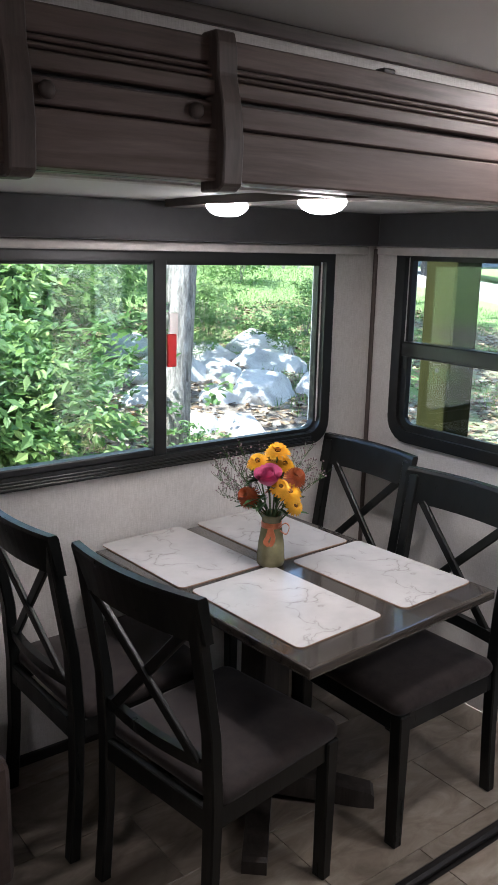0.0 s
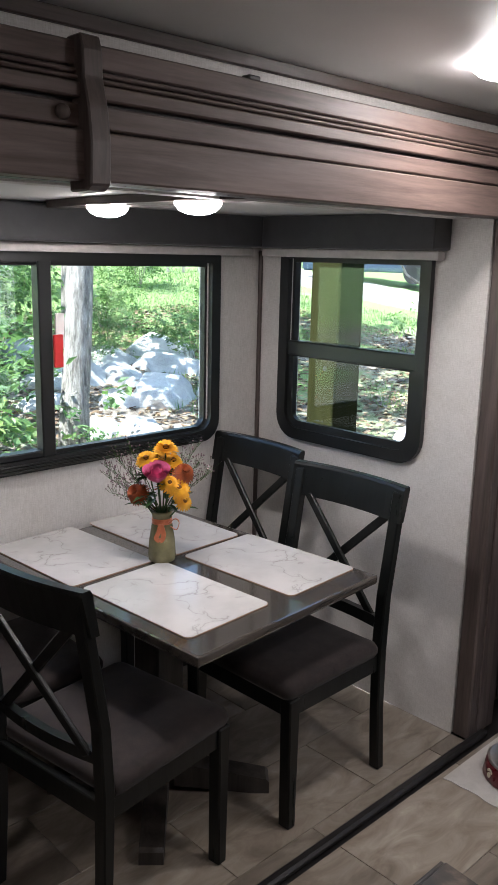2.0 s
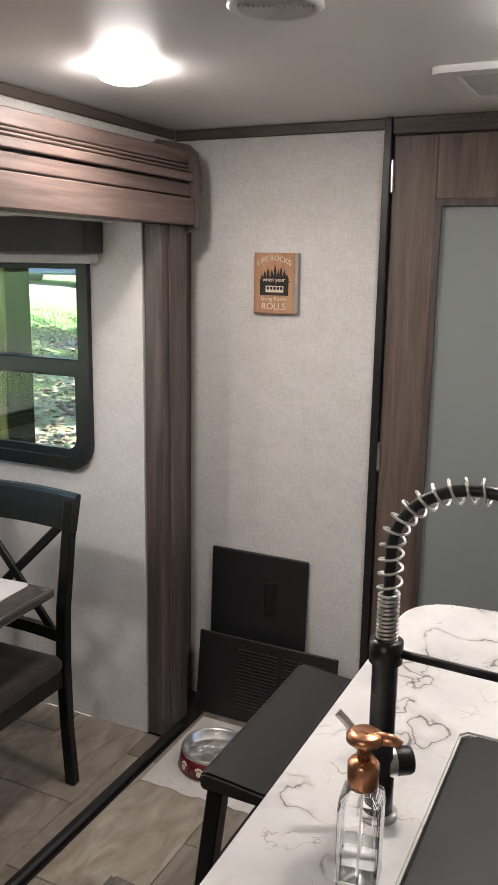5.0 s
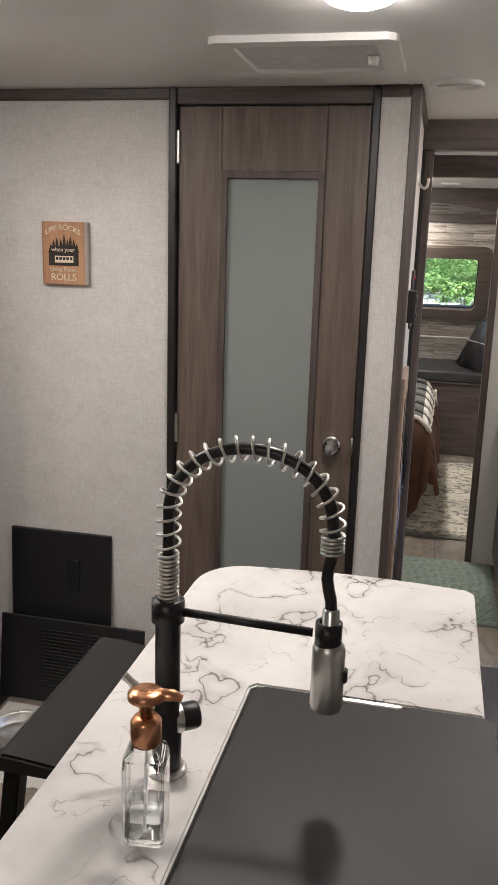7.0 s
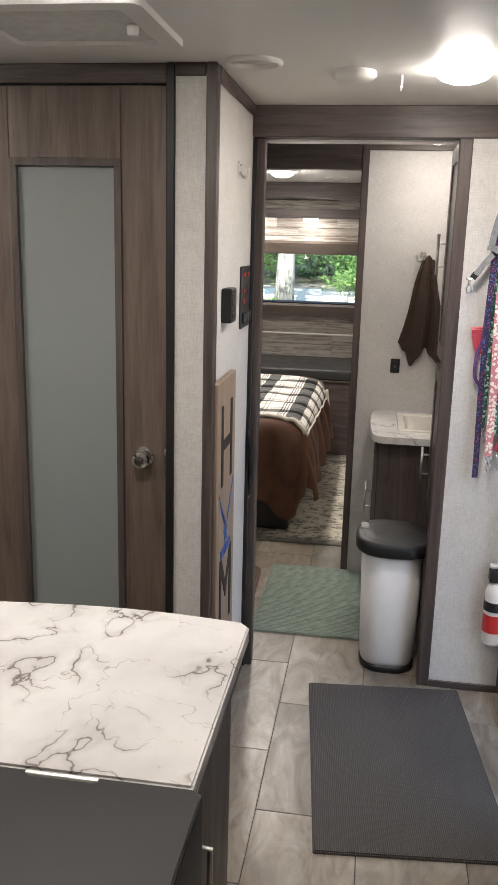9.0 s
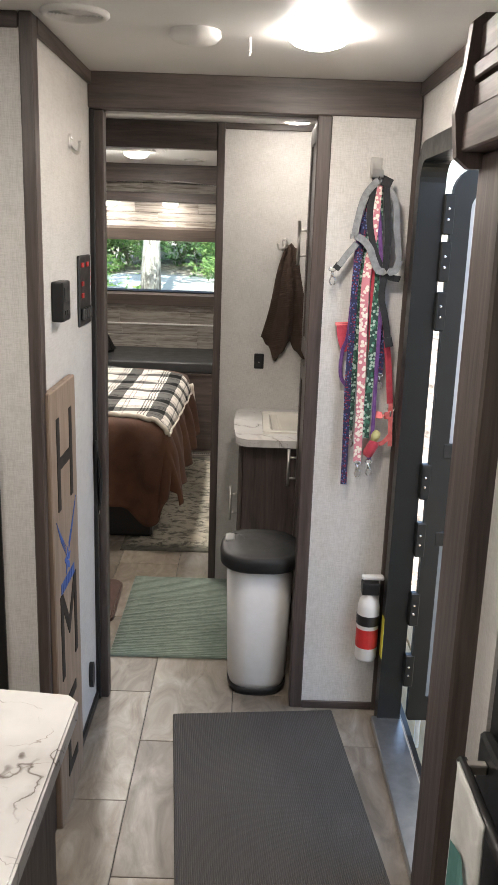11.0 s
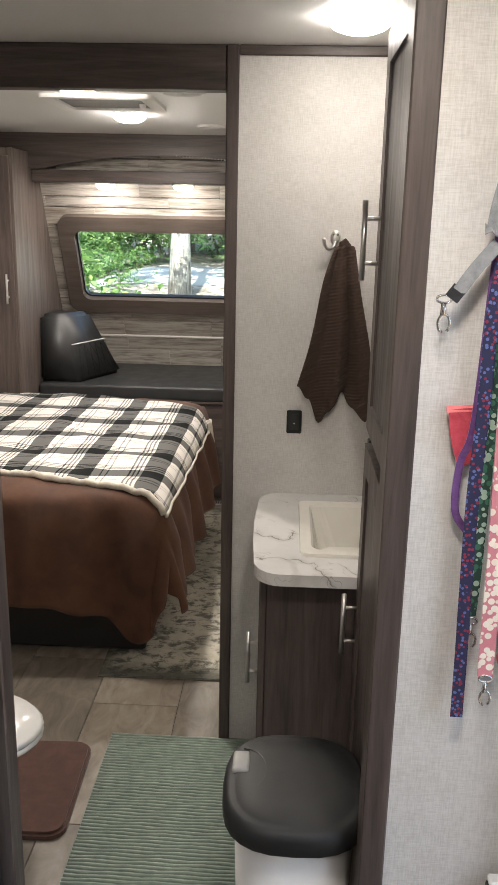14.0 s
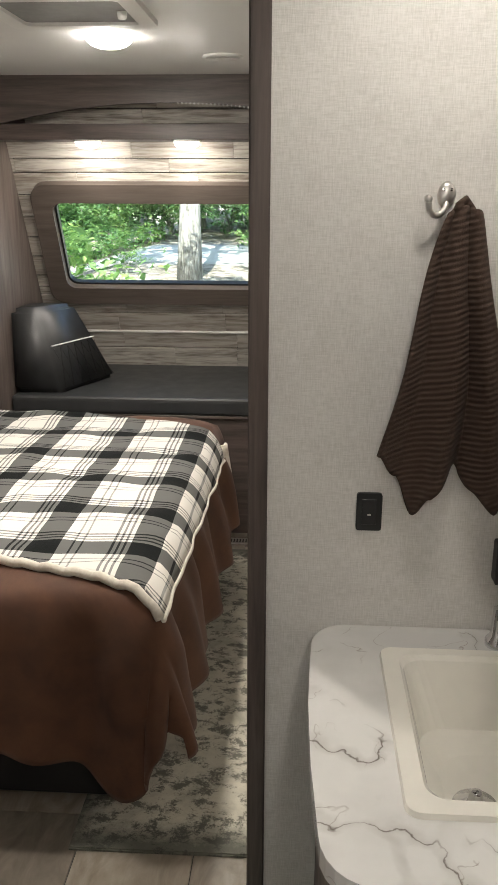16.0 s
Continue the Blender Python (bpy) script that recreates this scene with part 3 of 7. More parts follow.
cov = [(1.000, -0.192), (1.590, -0.192), (1.604, -0.18), (1.604, -0.040), (1.592, -0.032), (1.592, 0.068), (1.604, 0.076), (1.604, 0.205), (1.590, 0.219), (1.000, 0.219), (0.99, 0.205), (0.99, -0.18)]
bm = outline(cov, 0.008, at=0.880)
part("cover", bm, GREYSINK, sink, "flat charcoal sink cover")
part("finger_pull", tube([(1.598, -0.038, 0.884), (1.598, 0.074, 0.884)], 0.008, 10, flat=0.6), STEEL, sink, "brushed metal finger pull")

# ---- faucet ----
fc = thing("spring_faucet", pose(1.33, 0.300, 0.886), "black kitchen faucet with nickel spring and spray head", "faucet")
part("base_ring", lathe([(0, 0), (0.030, 0), (0.030, 0.006), (0.024, 0.009), (0, 0.009)], 28), STEEL, fc, smooth=True)
part("post", lathe([(0.0215, 0.008), (0.0215, 0.10), (0.0185, 0.105), (0.0185, 0.245), (0.024, 0.246), (0.024, 0.278), (0.016, 0.280), (0, 0.280)], 28), BLACKMETAL, fc, smooth=True)
part("valve", lathe([(0, 0.055), (0.019, 0.055), (0.021, 0.05), (0.021, 0), (0, 0)], 24, m=pose(-0.004, 0.006, 0.085, 90, 0, 35)), BLACKMETAL, fc, smooth=True)
part("knurled_ring", lathe([(0.0205, 0.016), (0.0225, 0.017), (0.0225, 0.028), (0.0205, 0.029)], 32, m=pose(-0.004, 0.006, 0.085, 90, 0, 35)), STEEL, fc, "brushed nickel ring")
part("lever", tube([(0.0, 0.012, 0.100), (-0.004, 0.066, 0.150)], 0.0065, 10), STEEL, fc, "brushed nickel lever")
arch = [(0.004 * k / 40, -0.115 + 0.115 * math.cos(math.pi * k / 40), 0.412 + 0.098 * math.sin(math.pi * k / 40)) for k in range(41)]
hose = [(0, 0, 0.27 + 0.142 * k / 10) for k in range(10)] + arch + [(0.004, -0.230 - 0.004 * math.sin(k), 0.412 - 0.122 * k / 8) for k in range(1, 9)]
part("hose", tube(hose, 0.0085, 10), BLACKMETAL, fc, "black flexible hose", smooth=True)


def coil(points, radius, pitch, wire):
    """A wire wound about a line of points."""
    pts, out, run = [Vector(p) for p in points], [], 0.0
    for i in range(len(pts) - 1):
        way = pts[i + 1] - pts[i]
        for k in range(12):
            p = pts[i] + way * (k / 12)
            a = 2 * math.pi * (run + way.length * k / 12) / pitch
            d = way.normalized()
            s = Vector((1, 0, 0))
            u = d.cross(s).normalized()
            out.append(p + radius * (math.cos(a) * s + math.sin(a) * u))
        run += way.length
    return tube(out, wire, 6)


part("tight_spring", coil([(0, 0, 0.275 + 0.075 * k / 30) for k in range(31)], 0.0135, 0.0062, 0.0026), STEEL, fc, smooth=True)
part("spring", coil([(0, 0, 0.35 + 0.062 * k / 8) for k in range(8)] + arch[:-1] + [(0.004, -0.230, 0.412 - 0.012 * k / 4) for k in range(5)], 0.0165, 0.0205, 0.0021), STEEL, fc, "open nickel spring", smooth=True)
part("spring_end", coil([(0.004, -0.231, 0.40 - 0.028 * k / 12) for k in range(13)], 0.0145, 0.0055, 0.0024), STEEL, fc, smooth=True)
part("arm", tube([(0, 0, 0.262), (0.004, -0.210, 0.254)], 0.0065, 10), BLACKMETAL, fc, smooth=True)
part("holder", lathe([(0.013, 0), (0.019, 0), (0.019, 0.034), (0.013, 0.034)], 24, m=pose(0.004, -0.232, 0.238)), BLACKMETAL, fc, smooth=True)
part("spray_head", lathe([(0, 0.142), (0.022, 0.142), (0.0235, 0.148), (0.0235, 0.232), (0.021, 0.240), (0.012, 0.246), (0.012, 0.29), (0.006, 0.295)], 28, m=pose(0.004, -0.234, 0)), STEEL, fc, "brushed nickel spray head", smooth=True)
part("trigger", boxed(-0.004, 0.012, -0.262, -0.254, 0.185, 0.205, 0.003), BLACKMETAL, fc)

# ---- soap bottle ----
soap = thing("soap_dispenser", pose(1.19, 0.283, 0.887, 0, 0, 8), "clear square glass soap bottle with copper pump, nearly empty", "bottle")
pro = rounded(-0.028, 0.028, -0.028, 0.028, (0.008,) * 4, 4)
bm = bmesh.new()
rows = []
for s, z in ((0.94, 0.0), (1, 0.006), (1, 0.112), (0.95, 0.125), (0.6, 0.134), (0.55, 0.15), (0.50, 0.15), (0.55, 0.132), (0.88, 0.121), (0.92, 0.11), (0.92, 0.010)):
    rows.append([bm.verts.new((u * s, v * s, z)) for u, v in pro])
for a, b in zip(rows, rows[1:]):
    for i in range(len(pro)):
        j = (i + 1) % len(pro)
        bm.faces.new((a[i], a[j], b[j], b[i]))
bm.faces.new(rows[0][::-1])
bm.faces.new(rows[-1])
bmesh.ops.recalc_face_normals(bm, faces=bm.faces)
part("bottle", bm, BOTTLE, soap).visible_shadow = False
part("soap", outline([(u * 0.90, v * 0.90) for u, v in pro], 0.038, at=0.011), clear("soap_liquid", (0.75, 0.78, 0.78)), soap, "clear liquid soap")
part("cap", lathe([(0.0, 0.176), (0.016, 0.176), (0.0205, 0.170), (0.0205, 0.142), (0.019, 0.138), (0, 0.138)], 24), COPPER, soap, smooth=True)
pump = part("pump_head", lathe([(0, 0.214), (0.019, 0.214), (0.024, 0.210), (0.024, 0.203), (0.010, 0.196), (0.009, 0.175), (0, 0.175)], 24), COPPER, soap, smooth=True)
part("spout", tube([(0, -0.01, 0.208), (0.002, -0.035, 0.208), (0.002, -0.047, 0.204)], [0.010, 0.008, 0.005], 10, flat=0.6), COPPER, pump, smooth=True)
part("dip_tube", tube([(0, 0, 0.012), (0, 0, 0.14)], 0.0022, 8), WHITEPLASTIC, soap)

# ---- dining table ----
table = thing("dining_table", pose(1.716, 2.022, 0, 0, 0, 3.5), "grey-brown wooden dining table on a dark pedestal", "table")
bm = boxed(-0.387, 0.387, -0.498, 0.498, 0.684, 0.713, 0.007, steps=2)
part("tabletop", bm, TABLEWOOD, table)
bm = boxed(-0.35, 0.35, -0.46, 0.46, 0.672, 0.685, 0.003)
part("under_frame", bm, TABLEDARK, table)
part("pedestal", boxed(-0.175, -0.065, -0.105, 0.005, 0.06, 0.66, 0.006), TABLEDARK, table)
part("mount", boxed(-0.16, 0.16, -0.16, 0.16, 0.655, 0.675, 0.003), TABLEDARK, table)
for k in range(4):
    foot = [(0.05, 0.03), (0.05, 0.10), (0.12, 0.095), (0.34, 0.05), (0.35, 0.04), (0.35, 0.0), (0.30, 0.0)]
    bm = outline(foot, 0.07, axis="Y", at=-0.035)
    part("foot", bm, TABLEDARK, table, m=pose(-0.12, -0.05, 0, 0, 0, 45 + 90 * k))
mats = thing("placemat", pose(1.55, 1.829, 0.713, 0, 0, 93.3), "white marble-look rectangular placemat on the table", "placemat", "placemats on the table")
part("mat", outline(rounded(-0.228, 0.228, -0.158, 0.158, (0.02,) * 4), 0.004), marble("placemat_marble", 0.10, 0.45, 0.8), mats)
part("edge", ring(rounded(-0.229, 0.229, -0.159, 0.159, (0.02,) * 4), rounded(-0.226, 0.226, -0.156, 0.156, (0.02,) * 4), 0.003, "Z", 0.0005), plain("tan_edge", (0.30, 0.19, 0.12), 0.6), mats, "tan board edge")
copy_thing(mats, pose(1.945, 1.844, 0.713, 0, 0, 93.8))
copy_thing(mats, pose(1.510, 2.310, 0.713, 0, 0, 273))
copy_thing(mats, pose(1.89, 2.318, 0.713, 0, 0, 272))

# ---- dining chairs ----
def slab_between(a, b, wide, deep, across, bm=None):
    """A straight bar of rectangular section from a to b."""
    bm = bm or bmesh.new()
    a, b, s = Vector(a), Vector(b), Vector(across).normalized()
    n = (b - a).normalized().cross(s).normalized() * deep / 2
    s = s * wide / 2
    lo = [bm.verts.new(a + q) for q in (-s - n, s - n, s + n, -s + n)]
    hi = [bm.verts.new(b + q) for q in (-s - n, s - n, s + n, -s + n)]
    bm.faces.new(lo[::-1])
    bm.faces.new(hi)
    for k in range(4):
        j = (k + 1) % 4
        bm.faces.new((lo[k], lo[j], hi[j], hi[k]))
    bmesh.ops.bevel(bm, geom=bm.edges[:], offset=0.003, segments=1, affect="EDGES")
    return bm


def bent(profile, wide, u, bevel=0.004):
    """A board cut to a side profile of (x, z), thick along y."""
    bm = outline(profile, wide, axis="Y", at=u - wide / 2)
    bmesh.ops.bevel(bm, geom=bm.edges[:], offset=bevel, segments=1, affect="EDGES")
    return bm


# faces +x: the sitter looks along x, the back stands at x = -0.22
chair = thing("dining_chair", pose(1.29, 1.765, 0, 0, 0, 8), "black wooden cross-back dining chair with dark brown padded seat", "chair", "chairs round the table")
for y in (-0.205, 0.205):
    leg = [(-0.255, 0), (-0.222, 0), (-0.205, 0.22), (-0.196, 0.44), (-0.206, 0.62), (-0.262, 0.955), (-0.292, 0.955), (-0.240, 0.62), (-0.232, 0.44), (-0.236, 0.22)]
    part("back_leg", bent(leg, 0.038, y), BLACKWOOD, chair)
    part("front_leg", bent([(0.185, 0), (0.218, 0), (0.226, 0.425), (0.182, 0.425)], 0.042, y * 0.98), BLACKWOOD, chair)
    part("side_rail", boxed(-0.205, 0.19, y * 0.98 - 0.011, y * 0.98 + 0.011, 0.365, 0.425, 0.003), BLACKWOOD, chair)
part("front_rail", boxed(0.197, 0.219, -0.185, 0.185, 0.365, 0.425, 0.003), BLACKWOOD, chair)
part("back_rail", boxed(-0.228, -0.206, -0.19, 0.19, 0.365, 0.425, 0.003), BLACKWOOD, chair)


bm = bmesh.new()
rows = []
for i in range(13):
    y = -0.232 + 0.464 * i / 12
    bow = -0.030 * (1 - (2 * i / 12 - 1) ** 2)
    sec = [(-0.244, 0.862), (-0.262, 0.965), (-0.268, 0.975), (-0.290, 0.975), (-0.292, 0.965), (-0.266, 0.862)]
    rows.append([bm.verts.new((x + bow, y, z)) for x, z in sec])
for a, b in zip(rows, rows[1:]):
    for k in range(6):
        j = (k + 1) % 6
        bm.faces.new((a[k], a[j], b[j], b[k]))
bm.faces.new(rows[0][::-1])
bm.faces.new(rows[-1])
bmesh.ops.recalc_face_normals(bm, faces=bm.faces)
part("crest_rail", bm, BLACKWOOD, chair)
bm = bmesh.new()
rows = []
for i in range(9):
    y = -0.19 + 0.38 * i / 8
    bow = -0.018 * (1 - (2 * i / 8 - 1) ** 2)
    rows.append([bm.verts.new((x + bow, y, z)) for x, z in ((-0.198, 0.515), (-0.204, 0.55), (-0.226, 0.55), (-0.222, 0.515))])
for a, b in zip(rows, rows[1:]):
    for k in range(4):
        j = (k + 1) % 4
        bm.faces.new((a[k], a[j], b[j], b[k]))
bmesh.ops.recalc_face_normals(bm, faces=bm.faces)
part("lower_rail", bm, BLACKWOOD, chair)
for s in (1, -1):
    part("cross_bar", slab_between((-0.224 - 0.004 * s, -0.165 * s, 0.535), (-0.272 - 0.004 * s, 0.165 * s, 0.87), 0.030, 0.014, (0, 0.9, -0.45 * s)), BLACKWOOD, chair)
seat = bmesh.new()
pro = [(x, y) for x, y in rounded(-0.205, 0.235, -0.222, 0.222, (0.03,) * 4, 5)]
rows = []
for s, z in ((0.97, 0.425), (1.0, 0.438), (1.0, 0.452), (0.97, 0.466), (0.88, 0.475), (0.6, 0.481)):
    rows.append([seat.verts.new((0.015 + (x - 0.015) * s, y * s, z)) for x, y in pro])
for a, b in zip(rows, rows[1:]):
    for k in range(len(pro)):
        j = (k + 1) % len(pro)
        seat.faces.new((a[k], a[j], b[j], b[k]))
seat.faces.new(rows[-1])
seat.faces.new(rows[0][::-1])
part("seat", seat, SEATCLOTH, chair, "dark brown microfibre seat pad", smooth=True)
copy_thing(chair, pose(1.22, 2.26, 0, 0, 0, 2))
copy_thing(chair, pose(1.968, 1.768, 0, 0, 0, 181))
copy_thing(chair, pose(2.075, 2.315, 0, 0, 0, 180))

# ---- stools at the island ----
def stool(m, top, label):
    s = thing("counter_stool", m, label, "stool", "stools at the island")
    prof = [(-0.15, 0.625), (-0.14, 0.633), (-0.09, 0.630), (0, 0.622), (0.09, 0.630), (0.14, 0.633), (0.15, 0.625), (0.148, 0.59), (-0.148, 0.59)]
    bm = outline([(y, z) for y, z in prof], 0.55, axis="X", at=-0.275)
    bmesh.ops.bevel(bm, geom=bm.edges[:], offset=0.006, segments=2, affect="EDGES")
    part("seat", bm, top, s)
    for a in (-1, 1):
        for b in (-1, 1):
            part("leg", slab_between((a * 0.25, b * 0.115, 0.59), (a * 0.275, b * 0.18, 0), 0.042, 0.036, (1, 0, 0)), BLACKWOOD, s)
        part("rung", boxed(a * 0.262 - 0.012, a * 0.262 + 0.012, -0.15, 0.15, 0.20, 0.235, 0.003), BLACKWOOD, s)
    for b in (-1, 1):
        part("long_rung", boxed(-0.26, 0.26, b * 0.148 - 0.01, b * 0.148 + 0.01, 0.32, 0.355, 0.003), BLACKWOOD, s)


WORN = Nodes("worn_black_paint", 0.3)
w = WORN.noise(WORN.coords((2, 1, 1)), 6, 6, 0.6, 0.5)
WORN.colour(WORN.ramp(w, [(0.45, (0.012, 0.011, 0.010)), (0.56, (0.045, 0.036, 0.030)), (0.68, (0.16, 0.12, 0.09))]))
WORN = WORN.m
BLACKPAINT = plain("black_stool_paint", (0.014, 0.014, 0.014), 0.38, vary=0.2, bump=0.1)
stool(pose(1.905, 0.62, 0), BLACKPAINT, "black painted wooden saddle stool under the worktop")
stool(pose(1.03, 0.615, 0), WORN, "worn black wooden stool with scuffed brown seat")

# ---- ceiling fittings ----
def roof_vent(x0, x1, y0, y1, label, tone):
    v = thing("roof_hatch", pose(0, 0, CEILING), label, "hatch", "roof hatches")
    part("frame", ring(rounded(x0, x1, y0, y1, (0.03,) * 4), rounded(x0 + 0.05, x1 - 0.05, y0 + 0.05, y1 - 0.05, (0.02,) * 4), -0.016, "Z", 0), WHITEPLASTIC, v)
    part("screen", boxed(x0 + 0.045, x1 - 0.045, y0 + 0.045, y1 - 0.045, -0.006, -0.001), plain("grey_screen", (tone, tone, tone * 0.98), 0.6), v, "grey screen panel")
    part("crank", lathe([(0, -0.03), (0.012, -0.028), (0.014, -0.01), (0, -0.008)], 14, m=pose((x0 + x1) / 2, y0 + 0.07, 0)), WHITEPLASTIC, v, smooth=True)


roof_vent(2.27, 2.67, 0.09, 0.53, "white square roof hatch in the kitchen ceiling", 0.58)
# the recess's shade is put into this screen's darker tone
roof_vent(5.63, 6.05, 0.07, 0.51, "square roof hatch in the bedroom ceiling, its grey screen darkened for shade", 0.26)


def round_vent(x, y, r, label, cat):
    v = thing("ceiling_" + cat, pose(x, y, CEILING), label, cat)
    part("rim", lathe([(r, 0), (r * 1.02, -0.006), (r * 0.9, -0.012), (r * 0.8, -0.008), (r * 0.8, -0.002)], 36), WHITEPLASTIC, v, smooth=True)
    for k in range(7):
        q = r * (0.1 + 0.1 * k)
        part("louvre", lathe([(q, -0.004), (q + r * 0.05, -0.009), (q + r * 0.06, -0.003)], 30), WHITEPLASTIC, v)


round_vent(1.70, 0.66, 0.085, "round white air vent in the ceiling", "vent")
round_vent(2.88, -0.045, 0.075, "round white speaker grille in the ceiling", "speaker")
round_vent(6.68, -0.062, 0.075, "round white speaker grille above the bed", "speaker")
round_vent(5.54, -0.057, 0.085, "round white air vent above the bed foot", "vent")
det = thing("smoke_detector", pose(3.02, -0.30, CEILING), "flat white smoke detector on the ceiling", "detector")
part("body", lathe([(0.06, 0), (0.062, -0.012), (0.05, -0.024), (0, -0.027)], 32), WHITEPLASTIC, det, smooth=True)
hk = thing("ceiling_hook", pose(3.07, -0.43, CEILING), "small white hook screwed into the ceiling", "hook")
part("hook", tube([(0, 0, 0), (0, 0, -0.02), (0.006, 0, -0.03), (0, 0.002, -0.038), (-0.006, 0, -0.03)], 0.003, 8), WHITEPLASTIC, hk)

# ---- bath passage ----
van = thing("vanity_cabinet", pose(0, 0, 0), "dark brown vanity cabinet with nickel handle", "cabinet")
part("body", ring([(4.15, RIGHT + 0.002), (4.698, RIGHT + 0.002), (4.698, -0.445), (4.15, -0.445)], [(4.168, RIGHT + 0.02), (4.68, RIGHT + 0.02), (4.68, -0.463), (4.168, -0.463)], 0.797, "Z", 0.04), WOOD_Z, van)
part("kick", boxed(4.17, 4.698, RIGHT + 0.002, -0.47, 0, 0.04), BLACKTRIM, van)
vd = part("door", boxed(4.17, 4.66, -0.445, -0.425, 0.08, 0.82, 0.004), WOOD_Z, van)


def bar_handle(parent, a, b, off, label="brushed nickel bar handle"):
    """A rod from a to b on two posts that stand on the surface, off being the way to it."""
    a, b, off = Vector(a), Vector(b), Vector(off)
    bm = tube([a, b], 0.006, 10)
    for f in (0.22, 0.78):
        p = a.lerp(b, f)
        tube([p, p + off], 0.0045, 8, bm)
    return part("handle", bm, STEEL, parent, label, smooth=True)


bar_handle(vd, (4.30, -0.395, 0.455), (4.30, -0.395, 0.605), (0, -0.032, 0))
vt = thing("vanity_worktop", pose(0, 0, 0.838), "white marble-look vanity top with rounded corners", "worktop")
pv = [(4.09, RIGHT + 0.003)] + [(4.17 - 0.08 * math.cos(radians(a)), -0.475 + 0.065 * math.sin(radians(a))) for a in range(0, 91, 15)]
pv += [(4.30, -0.402), (4.45, -0.399), (4.55, -0.402)] + [(4.62 + 0.078 * math.sin(radians(a)), -0.47 + 0.065 * math.cos(radians(a))) for a in range(0, 91, 15)] + [(4.698, RIGHT + 0.003)]
hole = [(4.225, -0.54), (4.225, -0.90), (4.595, -0.90), (4.595, -0.54)]
bm = bmesh.new()
for z, rev in ((0.0, True), (0.03, False)):
    loops = []
    for pts2 in (pv, hole):
        vs = [bm.verts.new((u, v, z)) for u, v in pts2]
        loops.append([bm.edges.new((vs[i], vs[(i + 1) % len(vs)])) for i in range(len(vs))])
    bmesh.ops.triangle_fill(bm, use_beauty=True, edges=loops[0] + loops[1])
bm.verts.ensure_lookup_table()
n0 = len(pv) + 4
vs = bm.verts[:]
for base, count in ((0, len(pv)), (len(pv), 4)):
    for i in range(count):
        j = (i + 1) % count
        bm.faces.new((vs[base + i], vs[base + j], vs[n0 + base + j], vs[n0 + base + i]))
bmesh.ops.recalc_face_normals(bm, faces=bm.faces)
part("slab", bm, MARBLE, vt)
basin = thing("basin", pose(0, 0, 0.868), "ivory rectangular drop-in basin", "basin")
bm = bmesh.new()
rows = []
for (x0, x1, y0, y1, r, z) in ((4.203, 4.612, -0.925, -0.522, 0.02, 0.0), (4.205, 4.610, -0.923, -0.524, 0.02, 0.008), (4.232, 4.590, -0.90, -0.552, 0.03, 0.008), (4.238, 4.584, -0.89, -0.558, 0.035, 0.0), (4.262, 4.55, -0.86, -0.585, 0.05, -0.11), (4.30, 4.50, -0.80, -0.61, 0.06, -0.122)):
    rows.append([bm.verts.new((u, v, z)) for u, v in rounded(x0, x1, y0, y1, (r,) * 4, 5)])
for a, b in zip(rows, rows[1:]):
    for i in range(len(a)):
        j = (i + 1) % len(a)
        bm.faces.new((a[i], a[j], b[j], b[i]))
bm.faces.new(rows[-1])
bmesh.ops.recalc_face_normals(bm, faces=bm.faces)
part("bowl", bm, IVORY, basin, smooth=False)
part("drain", lathe([(0.035, -0.124), (0.033, -0.120), (0.018, -0.122), (0.012, -0.120), (0.010, -0.100), (0.006, -0.098), (0, -0.098)], 24, m=pose(4.375, -0.652, 0.006)), CHROME, basin, "chrome drain with pop-up stopper", smooth=True)
tap = thing("basin_tap", pose(4.645, -0.735, 0.868), "chrome basin tap behind the basin", "tap")
part("body", lathe([(0.024, 0), (0.024, 0.01), (0.016, 0.02), (0.014, 0.07), (0, 0.075)], 24), CHROME, tap, smooth=True)
part("spout", tube([(0, 0, 0.05), (-0.05, 0, 0.085), (-0.10, 0, 0.08), (-0.115, 0, 0.065)], 0.010, 12), CHROME, tap, smooth=True)
pan = thing("tall_cabinet", pose(0, 0, 0), "tall dark brown linen cabinet with panelled doors", "cabinet")
part("body", boxed(3.655, 4.075, RIGHT + 0.002, -0.672, 0.0, CEILING, 0.002), WOOD_Z, pan)
for z0, z1 in ((0.10, 1.20), (1.235, 2.03)):
    d = part("door", ring([(3.665, z0), (4.07, z0), (4.07, z1), (3.665, z1)], [(3.72, z0 + 0.06), (4.015, z0 + 0.06), (4.015, z1 - 0.06), (3.72, z1 - 0.06)], 0.018, "Y", -0.672), WOOD_Z, pan)
    part("panel", boxed(3.715, 4.02, -0.671, -0.660, z0 + 0.05, z1 - 0.05, 0.004), WOOD_Z, d)
    if z0 < 1:
        bar_handle(d, (4.045, -0.624, 0.695), (4.045, -0.624, 0.845), (0, -0.032, 0))
    else:
        bar_handle(d, (4.045, -0.624, 1.555), (4.045, -0.624, 1.715), (0, -0.032, 0))
LIDPLASTIC = plain("matt_black_plastic", (0.012, 0.0125, 0.0125), 0.55, bump=0.15)
BIN = thing("pedal_bin", pose(3.765, -0.520, 0), "white plastic bin with black lid beside the vanity", "bin")


def dee(sx, sy, n=28):
    """A rounded bin outline, flatter towards +x."""
    out = []
    for k in range(n):
        a = 2 * math.pi * k / n
        c, s = math.cos(a), math.sin(a)
        e = 0.72
        out.append((sx * math.copysign(abs(c) ** e, c), sy * math.copysign(abs(s) ** e, s)))
    return out


